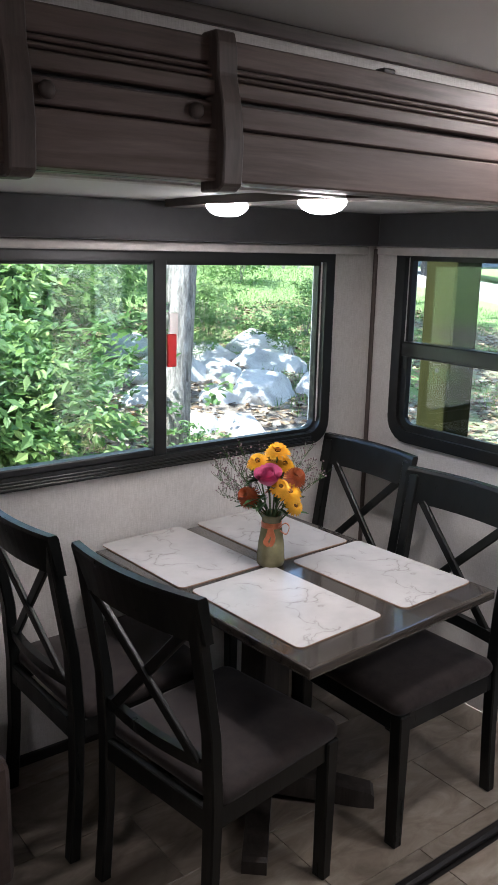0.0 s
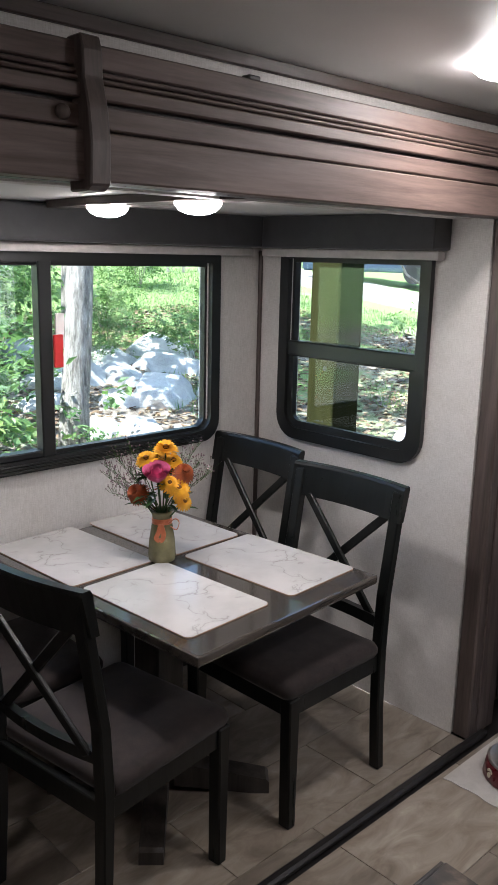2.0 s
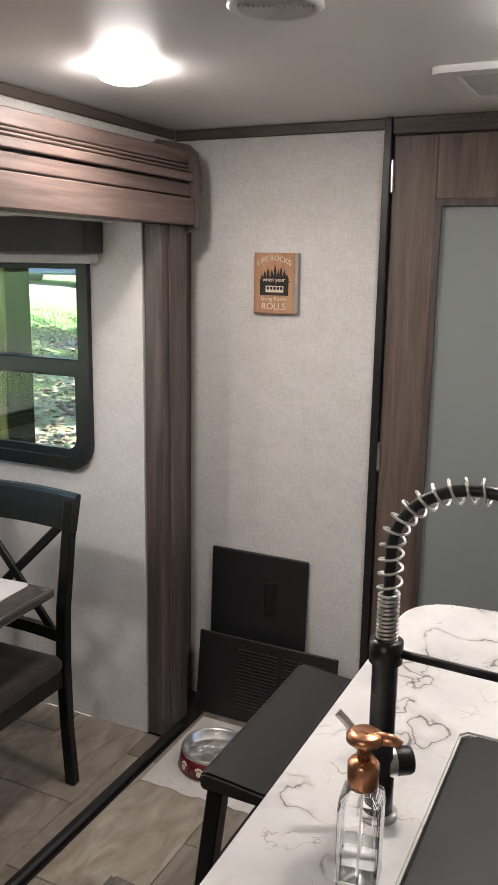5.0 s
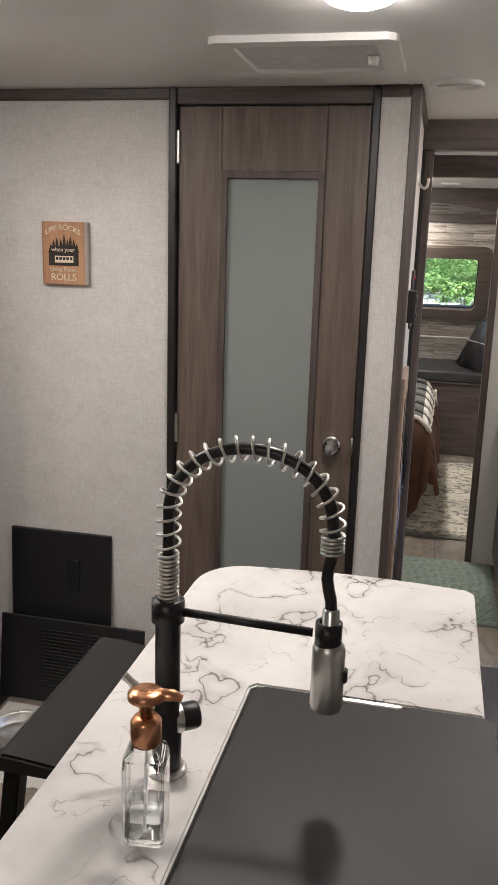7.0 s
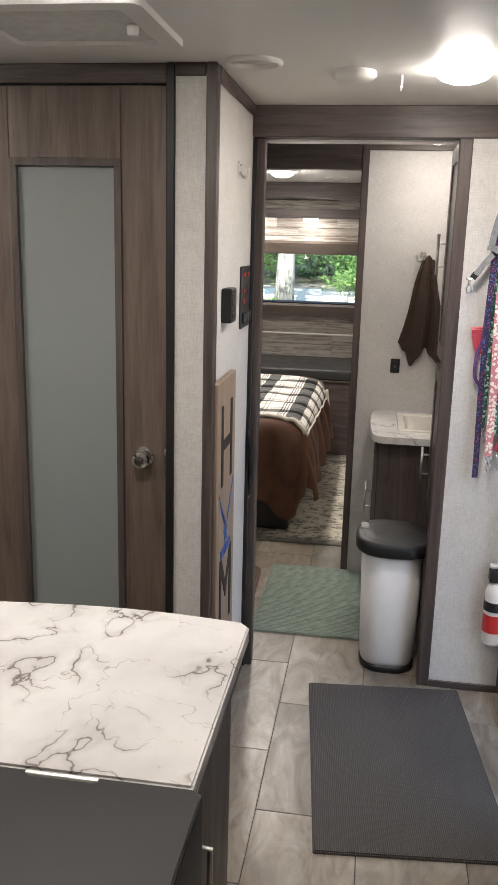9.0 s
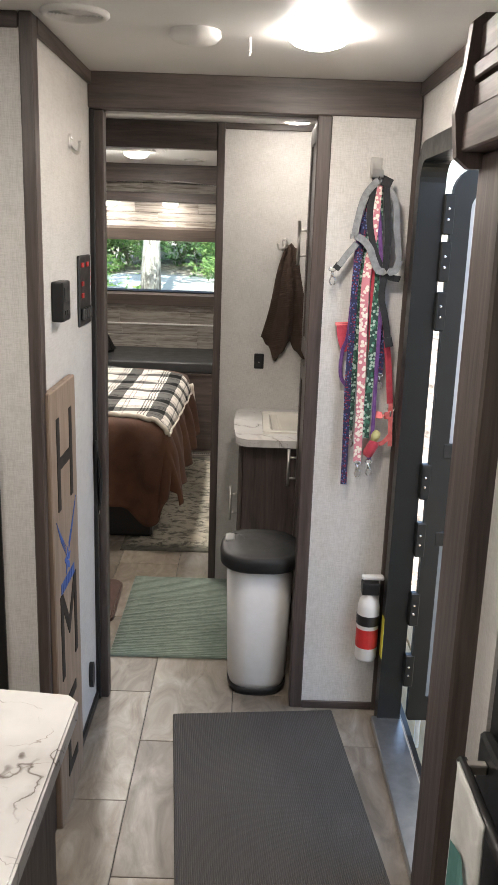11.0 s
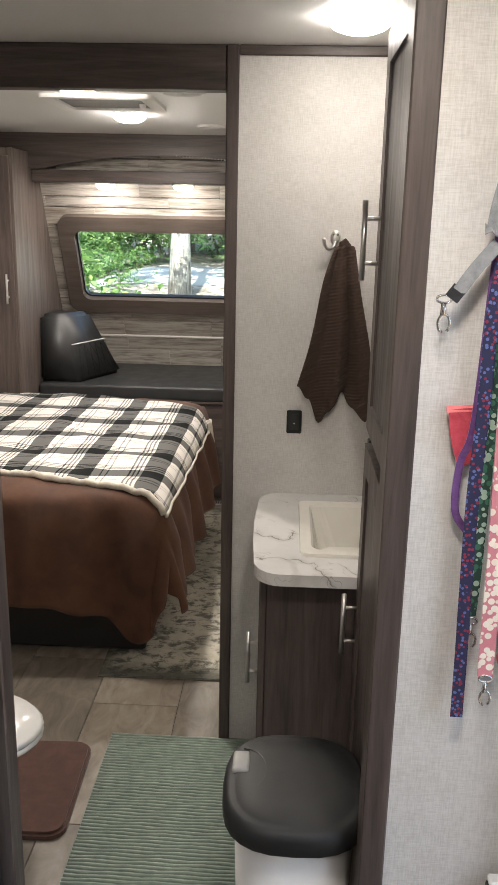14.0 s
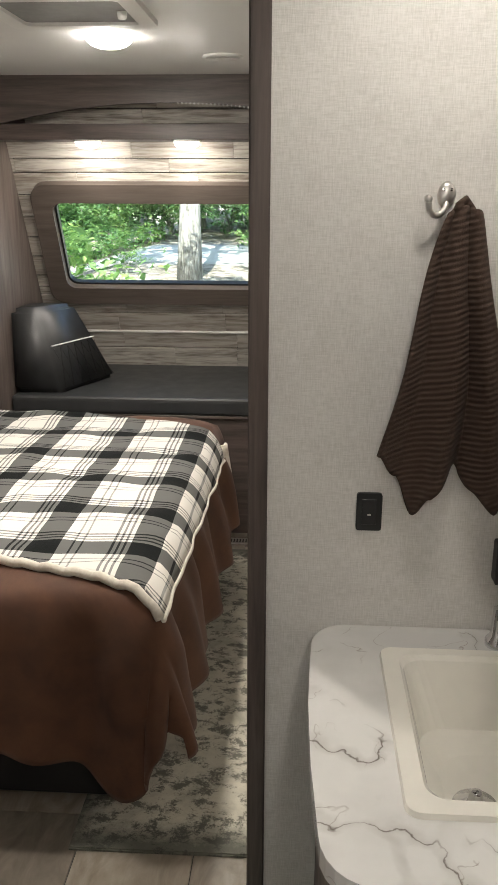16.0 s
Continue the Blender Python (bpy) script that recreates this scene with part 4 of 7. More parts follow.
def loft(levels, smooth_top=True):
    bm = bmesh.new()
    rows = [[bm.verts.new((u + ox, v, z)) for u, v in dee(sx, sy)] for sx, sy, z, ox in levels]
    for a, b in zip(rows, rows[1:]):
        for i in range(len(a)):
            j = (i + 1) % len(a)
            bm.faces.new((a[i], a[j], b[j], b[i]))
    bm.faces.new(rows[0][::-1])
    bm.faces.new(rows[-1])
    bmesh.ops.recalc_face_normals(bm, faces=bm.faces)
    return bm


part("bucket", loft([(0.118, 0.104, 0.025, 0), (0.126, 0.111, 0.05, 0), (0.142, 0.125, 0.525, 0)]), WHITEPLASTIC, BIN, smooth=True)
part("foot_ring", loft([(0.120, 0.105, 0.0, 0), (0.127, 0.112, 0.018, 0), (0.126, 0.111, 0.030, 0)]), BLACKPLASTIC, BIN, smooth=True)
lid = part("lid", loft([(0.156, 0.140, 0.500, 0), (0.164, 0.148, 0.508, 0), (0.165, 0.149, 0.538, 0), (0.161, 0.145, 0.550, 0), (0.150, 0.134, 0.557, 0), (0.142, 0.126, 0.5555, 0), (0.138, 0.122, 0.559, 0), (0.09, 0.08, 0.562, 0), (0.03, 0.03, 0.563, 0)]), LIDPLASTIC, BIN, "black swing lid", smooth=True)
part("lid_latch", boxed(0.010, 0.078, 0.096, 0.132, 0.548, 0.5655, 0.008, steps=3), plain("grey_button", (0.34, 0.34, 0.33), 0.4), lid, "grey push button", smooth=True)
part("lid_seam", tube([(0.07 * math.cos(a) + 0.02, 0.11 + 0.05 * math.sin(a), 0.5605) for a in [k * 0.3 - 2.4 for k in range(9)]], 0.002, 6), BLACKTRIM, lid)

toilet = thing("toilet", pose(4.24, 0.44, 0) @ Matrix.Diagonal((1, 1, 0.86, 1)), "white ceramic toilet with closed lid", "toilet")
CERAMIC = plain("white_ceramic", (0.78, 0.77, 0.74), 0.12, vary=0.02)


def oval(levels, bm=None):
    bm = bm or bmesh.new()
    rows = [[bm.verts.new((sx * math.cos(2 * math.pi * k / 32), oy + sy * math.sin(2 * math.pi * k / 32), z)) for k in range(32)] for sx, sy, z, oy in levels]
    for a, b in zip(rows, rows[1:]):
        for i in range(32):
            j = (i + 1) % 32
            bm.faces.new((a[i], a[j], b[j], b[i]))
    bm.faces.new(rows[0][::-1])
    bm.faces.new(rows[-1])
    bmesh.ops.recalc_face_normals(bm, faces=bm.faces)
    return bm


part("bowl", oval([(0.12, 0.19, 0, 0.06), (0.11, 0.18, 0.05, 0.06), (0.10, 0.16, 0.16, 0.05), (0.15, 0.22, 0.27, 0.02), (0.18, 0.265, 0.335, 0)]), CERAMIC, toilet, smooth=True)
part("seat", oval([(0.185, 0.275, 0.337, 0), (0.190, 0.28, 0.345, 0), (0.187, 0.277, 0.356, 0)]), CERAMIC, toilet, smooth=True)
part("lid", oval([(0.185, 0.275, 0.358, 0), (0.190, 0.28, 0.366, 0), (0.180, 0.27, 0.378, 0), (0.10, 0.15, 0.384, 0)]), CERAMIC, toilet, smooth=True)
part("pedestal_back", boxed(-0.16, 0.16, 0.24, 0.42, 0.0, 0.38, 0.02, steps=2), CERAMIC, toilet)


# ---- mats ----
def mat(name, m, sx, sy, h, r, material, label, cat="mat"):
    t = thing(name, m, label, cat)
    bm = outline(rounded(-sx, sx, -sy, sy, (r,) * 4), h)
    bmesh.ops.bevel(bm, geom=[e for e in bm.edges if min(v.co.z for v in e.verts) > h * 0.9], offset=h * 0.4, segments=2, affect="EDGES")
    part("carpet", bm, material, t)
    return t


GREEN = fabric("sage_chenille", (0.20, 0.26, 0.22), (0.30, 0.37, 0.31), 30)
green = thing("bath_runner", pose(4.295, -0.178, 0), "sage green ribbed bath runner on the tiles", "mat")
part("backing", outline(rounded(-0.388, 0.388, -0.246, 0.246, (0.01,) * 4), 0.008), GREEN, green)
rs = random.Random(4)
bm = bmesh.new()
for k in range(58):
    x = -0.382 + 0.764 * k / 57
    tube([(x + 0.002 * math.sin(j * 1.7 + k), -0.244 + 0.488 * j / 12, 0.0085 + 0.001 * rs.random()) for j in range(13)], 0.0052, 6, bm, flat=0.7)
part("ribs", bm, GREEN, green, smooth=True)
mat("toilet_mat", pose(4.40, 0.288, 0, 0, 0, 2), 0.215, 0.18, 0.022, 0.05, fabric("brown_foam_mat", (0.055, 0.022, 0.014), (0.10, 0.042, 0.028), 20), "brown plush bath mat before the toilet")
dm = Nodes("charcoal_ribbed_mat", 0.95)
wv = dm.wave(dm.coords(), 52, 0.6, "Y", 1)
ns = dm.noise(dm.coords(), 240, 3)
dm.colour(dm.mix(ns, dm.ramp(wv, [(0.2, (0.055, 0.050, 0.047)), (0.7, (0.115, 0.105, 0.098))]), (0.08, 0.072, 0.068)))
dm.bump(wv, 0.6, 0.004)
mat("door_mat", pose(3.065, -0.553, 0, 0, 0, 5.5), 0.462, 0.285, 0.010, 0.006, dm.m, "charcoal ribbed door mat by the entry")
rug = Nodes("distressed_rug", 0.95)
at = rug.coords()
a1, a2, a3 = rug.noise(at, 5, 6, 0.65, 0.8), rug.noise(rug.coords((1.4, 1, 1)), 15, 9, 0.8), rug.noise(at, 400, 2)
c0 = rug.ramp(a1, [(0.3, (0.34, 0.325, 0.27)), (0.5, (0.60, 0.565, 0.47)), (0.7, (0.74, 0.70, 0.59))])
c0 = rug.mix(rug.ramp(a2, [(0.50, 0.0), (0.56, 0.85)]), c0, (0.085, 0.082, 0.070))
sx, sy, sz = rug.split(at)
edge = rug.math("MAXIMUM", rug.math("SUBTRACT", rug.math("ABSOLUTE", sx), 0.86), rug.math("SUBTRACT", rug.math("ABSOLUTE", sy), 0.30))
c0 = rug.mix(rug.ramp(rug.math("ADD", edge, rug.math("MULTIPLY", a2, 0.16)), [(0.05, 0.0), (0.14, 0.85)]), c0, (0.055, 0.060, 0.050))
rug.colour(rug.mix(rug.math("MULTIPLY", a3, 0.25), c0, (0.10, 0.095, 0.08)))
rug.bump(a3, 0.5, 0.002)
mat("bedroom_rug", pose(6.00, -0.16, 0, 0, 0, 0.5), 0.955, 0.366, 0.009, 0.004, rug.m, "beige and grey distressed runner beside the bed", "rug")

# ---- bedroom ----
BROWN = fabric("brown_comforter", (0.055, 0.021, 0.010), (0.112, 0.045, 0.021), 7, 0.8, 500, 0.2, 0.06)
bed = thing("bed", pose(0, 0, 0), "bed with brown comforter hanging over its foot", "bed")
part("base", boxed(5.23, 6.90, 0.05, 1.55, 0.011, 0.42, 0.01), BLACKPLASTIC, bed)
part("mattress", boxed(5.18, 6.90, 0.0, 1.56, 0.42, 0.655, 0.04, steps=3), fabric("mattress_ticking", (0.4, 0.38, 0.35), (0.5, 0.48, 0.45)), bed)


def drape(s, t, top, foot, side, flare, folds, lift=0.0, slope=0.10):
    """Cloth over a bed corner: s runs along y from the side, t along x from the foot; negative hangs down."""
    dx, dy = max(0.0, -t), max(0.0, -s)
    d = math.hypot(dx, dy)
    x, y = foot + max(t, 0), side + max(s, 0)
    puff = 0.012 * noise.noise(Vector((x * 4, y * 4, 3))) + 0.01 * noise.noise(Vector((x * 9, y * 9, 7)))
    if d == 0:
        inner = min(s, t)
        return Vector((x, y, top + lift + puff - 0.022 * math.exp(-inner / 0.03)))
    ax, ay = dx / d, dy / d
    run = (t if dy > dx else s) * 1.0
    wave = folds * (math.sin(run * 17 + 1.3 + d * 2) + 0.8 * math.sin(run * 31 + 0.4 - d * 3) + 0.4 * noise.noise(Vector((x * 9, y * 9, d * 4)))) * min(1, d / 0.16)
    out = flare * (1 - math.exp(-d / 0.05)) + d * (slope + 0.16 * ay * ax + 0.06 * ay) + wave
    return Vector((x - ax * out, y - ay * out, top + lift - 0.022 - d * 0.97))


def cloth(fn, s0, s1, t0, t1, ns, nt):
    def place(u, v):
        return fn(s0 + (s1 - s0) * u, t0 + (t1 - t0) * v)
    return sheet(ns, nt, place)


def comforter(s, t):
    p = drape(s, t, 0.672, 5.17, -0.005, 0.026, 0.018, slope=0.09)
    p.z = max(p.z, 0.02)
    return p


def cover(u, v):
    """The comforter's own outline: short at the foot, a long pointed corner, shorter along the side."""
    s = -0.40 + 1.90 * u
    deep = 0.43 + 0.012 * math.sin(s * 11) + 0.11 * math.exp(-((s - 0.05) / 0.10) ** 2)
    if s < 0:
        deep = 0.52 * max(0.30, 1 + s / 0.46)
    return comforter(s, -deep + (1.66 + deep) * v)


ob = part("comforter", sheet(130, 120, cover), BROWN, bed, "rumpled brown comforter", smooth=True)
ob.modifiers.new("thickness", "SOLIDIFY").thickness = 0.012
part("seam", tube([comforter(-0.02 + 1.3 * k / 80, -0.085) + Vector((-0.004, 0, 0)) for k in range(81)], 0.0035, 6), BROWN, bed, smooth=True)
pl = Nodes("plaid_fleece", 0.95)
px, py, pz = pl.split(pl.coords())


def stripes(v):
    f = pl.math("FRACT", pl.math("MULTIPLY", v, 3.55))
    return pl.ramp(f, [(0.0, 1.0), (0.30, 0.0), (0.34, 0.75), (0.365, 0.0), (0.40, 0.75), (0.425, 0.0), (0.46, 0.75), (0.485, 0.0), (0.78, 0.55), (0.80, 0.0), (0.86, 0.55), (0.88, 0.0)], False)


both = pl.math("MULTIPLY", pl.math("ADD", stripes(px), stripes(py)), 0.5)
pl.b.inputs["Specular IOR Level"].default_value = 0.12
fz = pl.noise(pl.coords(), 300, 3)
pl.colour(pl.mix(pl.math("MULTIPLY", fz, 0.12), pl.ramp(both, [(0.0, (0.74, 0.71, 0.66)), (0.30, (0.34, 0.335, 0.32)), (0.5, (0.135, 0.135, 0.13)), (0.72, (0.022, 0.023, 0.023)), (1.0, (0.006, 0.007, 0.007))]), (0.06, 0.06, 0.06)))
pl.bump(fz, 0.4, 0.002)
throw = thing("plaid_throw", pose(0, 0, 0), "black and white plaid fleece throw spread on the bed", "blanket")


def plaid(s, t):
    skew = 0.05 * (t / 1.4)
    p = drape(s - skew, t + 0.42 * max(s, -0.05) * math.exp(-max(s, 0) * 0.5), 0.690, 5.172, -0.005, 0.042, 0.006)
    return p


ob = part("fleece", cloth(plaid, -0.05, 1.45, 0.0, 1.45, 80, 90), pl.m, throw, smooth=True)
ob.modifiers.new("thickness", "SOLIDIFY").thickness = 0.008
SHERPA = fabric("sherpa", (0.55, 0.50, 0.42), (0.70, 0.66, 0.58), 60, 0.95, 160, 0.9)
part("foot_hem", tube([plaid(-0.05 + 1.50 * k / 60, -0.006) + Vector((-0.006, 0, 0.006 + 0.004 * math.sin(k * 2.1))) for k in range(61)], 0.014, 8, flat=0.9), SHERPA, throw, "cream sherpa edge", smooth=True)
part("side_hem", tube([plaid(-0.055, 1.45 * k / 60) + Vector((0, -0.003, 0)) for k in range(61)], 0.009, 8), SHERPA, throw, smooth=True)
tail = part("throw_corner", sheet(6, 10, lambda u, v: (6.62 + 0.05 * u + 0.02 * v, -0.055 - 0.03 * v + 0.01 * math.sin(u * 6), 0.62 - 0.30 * v * (1 - 0.3 * u))), SHERPA, throw, smooth=True)
tail.modifiers.new("thickness", "SOLIDIFY").thickness = 0.01

bench = thing("window_bench", pose(0, 0, 0), "built-in bench with dark leather cushion below the window", "bench")
part("front", boxed(7.17, 7.95, RIGHT + 0.002, 1.02, 0, 0.60, 0.003), WOOD_Y, bench)
part("ledge", boxed(7.15, 7.95, RIGHT + 0.002, 1.02, 0.595, 0.61, 0.003), WOOD_Y, bench)
part("cushion", boxed(7.145, 7.96, RIGHT + 0.004, 1.018, 0.61, 0.695, 0.022, steps=3), LEATHER, bench, "charcoal leather cushion")


def bolster(y_wall, sign):
    """A wedge against a side wall: plain front, quilted sloping face towards the bench's middle; sign points away from the wall."""
    b = thing("bolster_cushion", pose(0, y_wall, 0.695), "charcoal leather wedge bolster with quilted face and pale piping", "cushion", "bolsters on the bench")
    low = [(7.20, 0.0), (7.20, 0.25), (7.62, 0.425), (7.62, 0.0)]
    high = [(7.23, 0.0), (7.235, 0.14), (7.50, 0.245), (7.50, 0.0)]
    bm = bmesh.new()
    lo = [bm.verts.new((x, sign * y, 0.0)) for x, y in low]
    hi = [bm.verts.new((x, sign * y, 0.405)) for x, y in high]
    bm.faces.new(lo)
    bm.faces.new(hi)
    for k in range(4):
        bm.faces.new((lo[k], lo[(k + 1) % 4], hi[(k + 1) % 4], hi[k]))
    bmesh.ops.recalc_face_normals(bm, faces=bm.faces)
    bmesh.ops.bevel(bm, geom=bm.edges[:], offset=0.024, segments=3, affect="EDGES")
    part("pad", bm, LEATHER, b, smooth=True)

    def face(u, v):
        """A point just proud of the quilted face; u runs to the back, v upwards."""
        p = Vector((7.20, 0.25, 0)).lerp(Vector((7.62, 0.425, 0)), u)
        q = Vector((7.235, 0.14, 0.405)).lerp(Vector((7.50, 0.245, 0.405)), u)
        c = p.lerp(q, v) + Vector((-0.001, 0.002, 0.001))
        return Vector((c.x, sign * c.y, c.z))

    part("piping", tube([face(0.02, 0.56), face(0.98, 0.56)], 0.0035, 8), WHITEPLASTIC, b, "pale piping")
    for k in range(6):
        for v0, v1 in ((0.06, 0.53), (0.53, 0.06)):
            part("quilt_stitch", tube([face(0.05 + 0.15 * k, v0), face(0.20 + 0.15 * k, v1)], 0.0013, 5), BLACKTRIM, b)


bolster(1.022, -1)
bolster(-0.62, 1)
ward = thing("wardrobe", pose(0, 0, 0), "tall brown wardrobe beside the bedroom window", "wardrobe")
part("body", boxed(6.87, 7.98, 1.025, LEFT, 0, 2.02, 0.002), wood("wardrobe_wood", (0.075, 0.058, 0.050), (0.15, 0.12, 0.105), "Z"), ward)
wd = part("door", boxed(6.85, 6.87, 1.04, 1.56, 0.08, 1.98, 0.004), WOOD_Z, ward)
bar_handle(wd, (6.818, 1.07, 1.20), (6.818, 1.07, 1.36), (0.032, 0, 0))
arch_pts = [(RIGHT + 0.002, CEILING), (LEFT - 0.002, CEILING), (LEFT - 0.002, 1.93)] + [(0.22 + 0.74 * math.cos(math.pi * k / 16), 2.012 - 0.082 * math.cos(math.pi * k / 16) ** 2) for k in range(17)] + [(RIGHT + 0.002, 1.93)]
setting("arched_beam", outline(arch_pts, 0.03, axis="X", at=7.165), WOOD_Y, "dark brown arched beam over the bed")
trim("light_shelf", 7.20, 7.42, RIGHT + 0.002, 1.022, 1.862, 1.929, WOOD_Y, "dark shelf above the bedroom window")
beads = thing("bead_string", pose(0, 0, 0), "string of small white beads along the beam", "garland")
bm = bmesh.new()
for k in range(34):
    y = 0.18 - 0.018 * k
    bmesh.ops.create_icosphere(bm, subdivisions=1, radius=0.005, matrix=pose(7.162, y, 2.008 - 0.15 * (y - 0.22) ** 2))
tagged(part("beads", bm, WHITEPLASTIC, beads, smooth=True), kind="stuff")
for y in (0.605, 0.155):
    t = thing("shelf_lamp", pose(7.245, y, 1.862), "small lit dome lamp under the shelf", "lamp", "shelf lamps")
    part("base", lathe([(0, 0), (0.062, 0), (0.062, -0.008), (0.05, -0.010)], 30), WHITEPLASTIC, t, smooth=True)
    part("diffuser", lathe([(0.055, -0.008), (0.052, -0.022), (0.035, -0.033), (0, -0.037)], 30), DOME, t, "glowing frosted dome", smooth=True)
reg = thing("floor_register", pose(7.065, -0.06, 0.0), "slotted metal air register in the floor", "register")
part("plate", boxed(-0.035, 0.035, -0.13, 0.13, 0, 0.005, 0.002), STEEL, reg)
for k in range(16):
    part("slot", boxed(-0.018, 0.018, -0.115 + k * 0.0145, -0.109 + k * 0.0145, 0.0045, 0.006), BLACKTRIM, reg)

# the front wall leans back over the bench
LEAN = pose(7.95, 0, 0.70, 0, -26.57, 0)
fw = tagged(new("wall_front"), "leaning front wall of whitewashed planks", kind="structure")
fw.matrix_basis = LEAN
W0, W1, V0, V1 = -0.355, 0.875, 0.510, 1.03
bm = boxed(0.012, 0.05, RIGHT, W0, -0.05, 1.58)
boxed(0.012, 0.05, W1, 1.2, -0.05, 1.58, bm=bm)
boxed(0.012, 0.05, W0, W1, -0.05, V0, bm=bm)
boxed(0.012, 0.05, W0, W1, V1, 1.58, bm=bm)
part("backing", bm, BLACKTRIM, fw)
plank_n = Nodes("whitewashed_plank", 0.6)
g1 = plank_n.noise(plank_n.coords((14, 1.2, 14), own=True), 2.4, 8, 0.65, 0.7)
g2 = plank_n.noise(plank_n.coords((40, 3, 40), own=True), 3, 4)
mixd = plank_n.math("ADD", plank_n.math("MULTIPLY", g1, 0.7), plank_n.math("MULTIPLY", g2, 0.3))
tone = plank_n.mix(plank_n.chance(), (0.40, 0.37, 0.33), (0.60, 0.57, 0.52))
plank_n.colour(plank_n.mix(plank_n.ramp(mixd, [(0.36, 1.0), (0.56, 0.0)]), tone, (0.17, 0.14, 0.115)))
plank_n.bump(mixd, 0.25, 0.003)
PLANK = plank_n.m
rp = random.Random(9)
rows_v = [(-0.04, 0.115), (0.12, 0.225), (0.23, 0.345), (0.35, 0.46), (0.465, 0.505), (0.51, 0.575), (0.58, 0.69), (0.695, 0.80), (0.805, 0.915), (0.92, 1.03), (1.035, 1.145), (1.15, 1.215), (1.22, 1.335), (1.34, 1.45), (1.455, 1.565)]
for v0, v1 in rows_v:
    y = RIGHT
    while y < 1.03:
        e = min(1.05, y + rp.uniform(0.35, 0.75))
        spans = [(y, e)]
        if v1 > V0 and v0 < V1:
            spans = [(a, b) for a, b in ((y, min(e, W0)), (max(y, W1), e)) if b - a > 0.02]
        for a, b in spans:
            part("plank", boxed(0.0 + rp.uniform(-0.001, 0.001), 0.012, a + 0.0008, b - 0.0008, v0 + 0.001, v1 - 0.001, 0.0015), PLANK, fw)
        y = e
part("ledge", boxed(-0.010, 0.004, RIGHT, 1.01, 0.222, 0.234, 0.003), WHITEPLASTIC, fw)
bw = tagged(thing("window_3", LEAN, "wide bedroom window in a padded brown surround", "window"), kind="structure")
PAD = wood("surround_vinyl", (0.07, 0.055, 0.046), (0.115, 0.092, 0.078), "Y", 0.5)
part("surround", ring(rounded(-0.44, 0.955, 0.430, 1.105, (0.08,) * 4), rounded(-0.335, 0.857, 0.527, 1.01, (0.05,) * 4), -0.045, "X", 0.004), PAD, bw)
part("frame", ring(rounded(-0.345, 0.867, 0.517, 1.02, (0.06,) * 4), rounded(-0.325, 0.847, 0.537, 1.00, (0.045,) * 4), 0.03, "X", 0.0), FRAME, bw)
part("pane", outline(rounded(-0.34, 0.86, 0.525, 1.015, (0.05,) * 4), 0.004, axis="X", at=0.03), GLASS, bw).visible_shadow = False
bm = bmesh.new()
for k in range(24):
    y = -0.28 + 1.05 * k / 23 + rp.uniform(-0.01, 0.01)
    boxed(-0.012, -0.004, y, y + rp.uniform(0.008, 0.022), 0.994, 1.012 - 0.004, bm=bm)
part("shade_clips", bm, FRAME, bw)

# ---- writing ----
def curve_of(points, n=6):
    """A smooth line through points."""
    p = [points[0]] + list(points) + [points[-1]]
    out = []
    for i in range(1, len(p) - 2):
        for k in range(n):
            t = k / n
            out.append(0.5 * (2 * p[i] + (p[i + 1] - p[i - 1]) * t + (2 * p[i - 1] - 5 * p[i] + 4 * p[i + 1] - p[i + 2]) * t * t + (3 * p[i] - p[i - 1] - 3 * p[i + 1] + p[i + 2]) * t ** 3))
    return out + [points[-1]]


def letters(text, size, material, parent, m, name="lettering", depth=0.0015, bend=0.0, wide=1.0):
    """Raised words in the built-in font, centred; bend lifts the middle of the line."""
    cu = bpy.data.curves.new(name, "FONT")
    cu.body, cu.size, cu.extrude, cu.align_x, cu.align_y = text, size, depth, "CENTER", "CENTER"
    ob = bpy.data.objects.new(name, cu)
    scene.collection.objects.link(ob)
    bpy.context.view_layer.update()
    data = bpy.data.meshes.new_from_object(ob.evaluated_get(bpy.context.evaluated_depsgraph_get()))
    bpy.data.objects.remove(ob)
    half = max((abs(v.co.x) for v in data.vertices), default=1)
    for v in data.vertices:
        v.co.y += bend * (1 - (v.co.x / half) ** 2)
        v.co.x *= wide
    data.materials.clear()
    data.materials.append(material)
    o = new(name, data)
    o.parent = parent
    o.matrix_basis = m
    return o


CREAM = plain("cream_paint", (0.66, 0.58, 0.45), 0.6)
INK = plain("dark_ink", (0.022, 0.016, 0.012), 0.7)

# ---- wooden sign ----
sign = thing("wall_sign", pose(2.913, 1.180, 1.612, 90, 0, -90), "small wooden plaque with camper and pine trees on the wall", "sign")
SIGNWOOD = wood("sign_cedar", (0.30, 0.135, 0.065), (0.52, 0.29, 0.16), "Y", 0.6)
part("board", boxed(-0.082, 0.068, -0.102, 0.102, 0, 0.020, 0.002), SIGNWOOD, sign)
part("side_strip", boxed(0.068, 0.082, -0.102, 0.102, 0, 0.020, 0.002), plain("grey_sign_edge", (0.34, 0.31, 0.28), 0.7), sign)
bm = bmesh.new()
for x, h in ((-0.050, 0.022), (-0.040, 0.034), (-0.028, 0.042), (-0.014, 0.038), (-0.002, 0.052), (0.010, 0.036), (0.020, 0.046), (0.032, 0.036), (0.042, 0.024)):
    for k in range(3):
        w = 0.011 - 0.0028 * k
        z = h * k / 3.2
        outline([(x - w, 0.005 + z), (x + w, 0.005 + z), (x, 0.005 + z + h * 0.5)], 0.0012, bm, at=0.020 + 0.0003 * k)
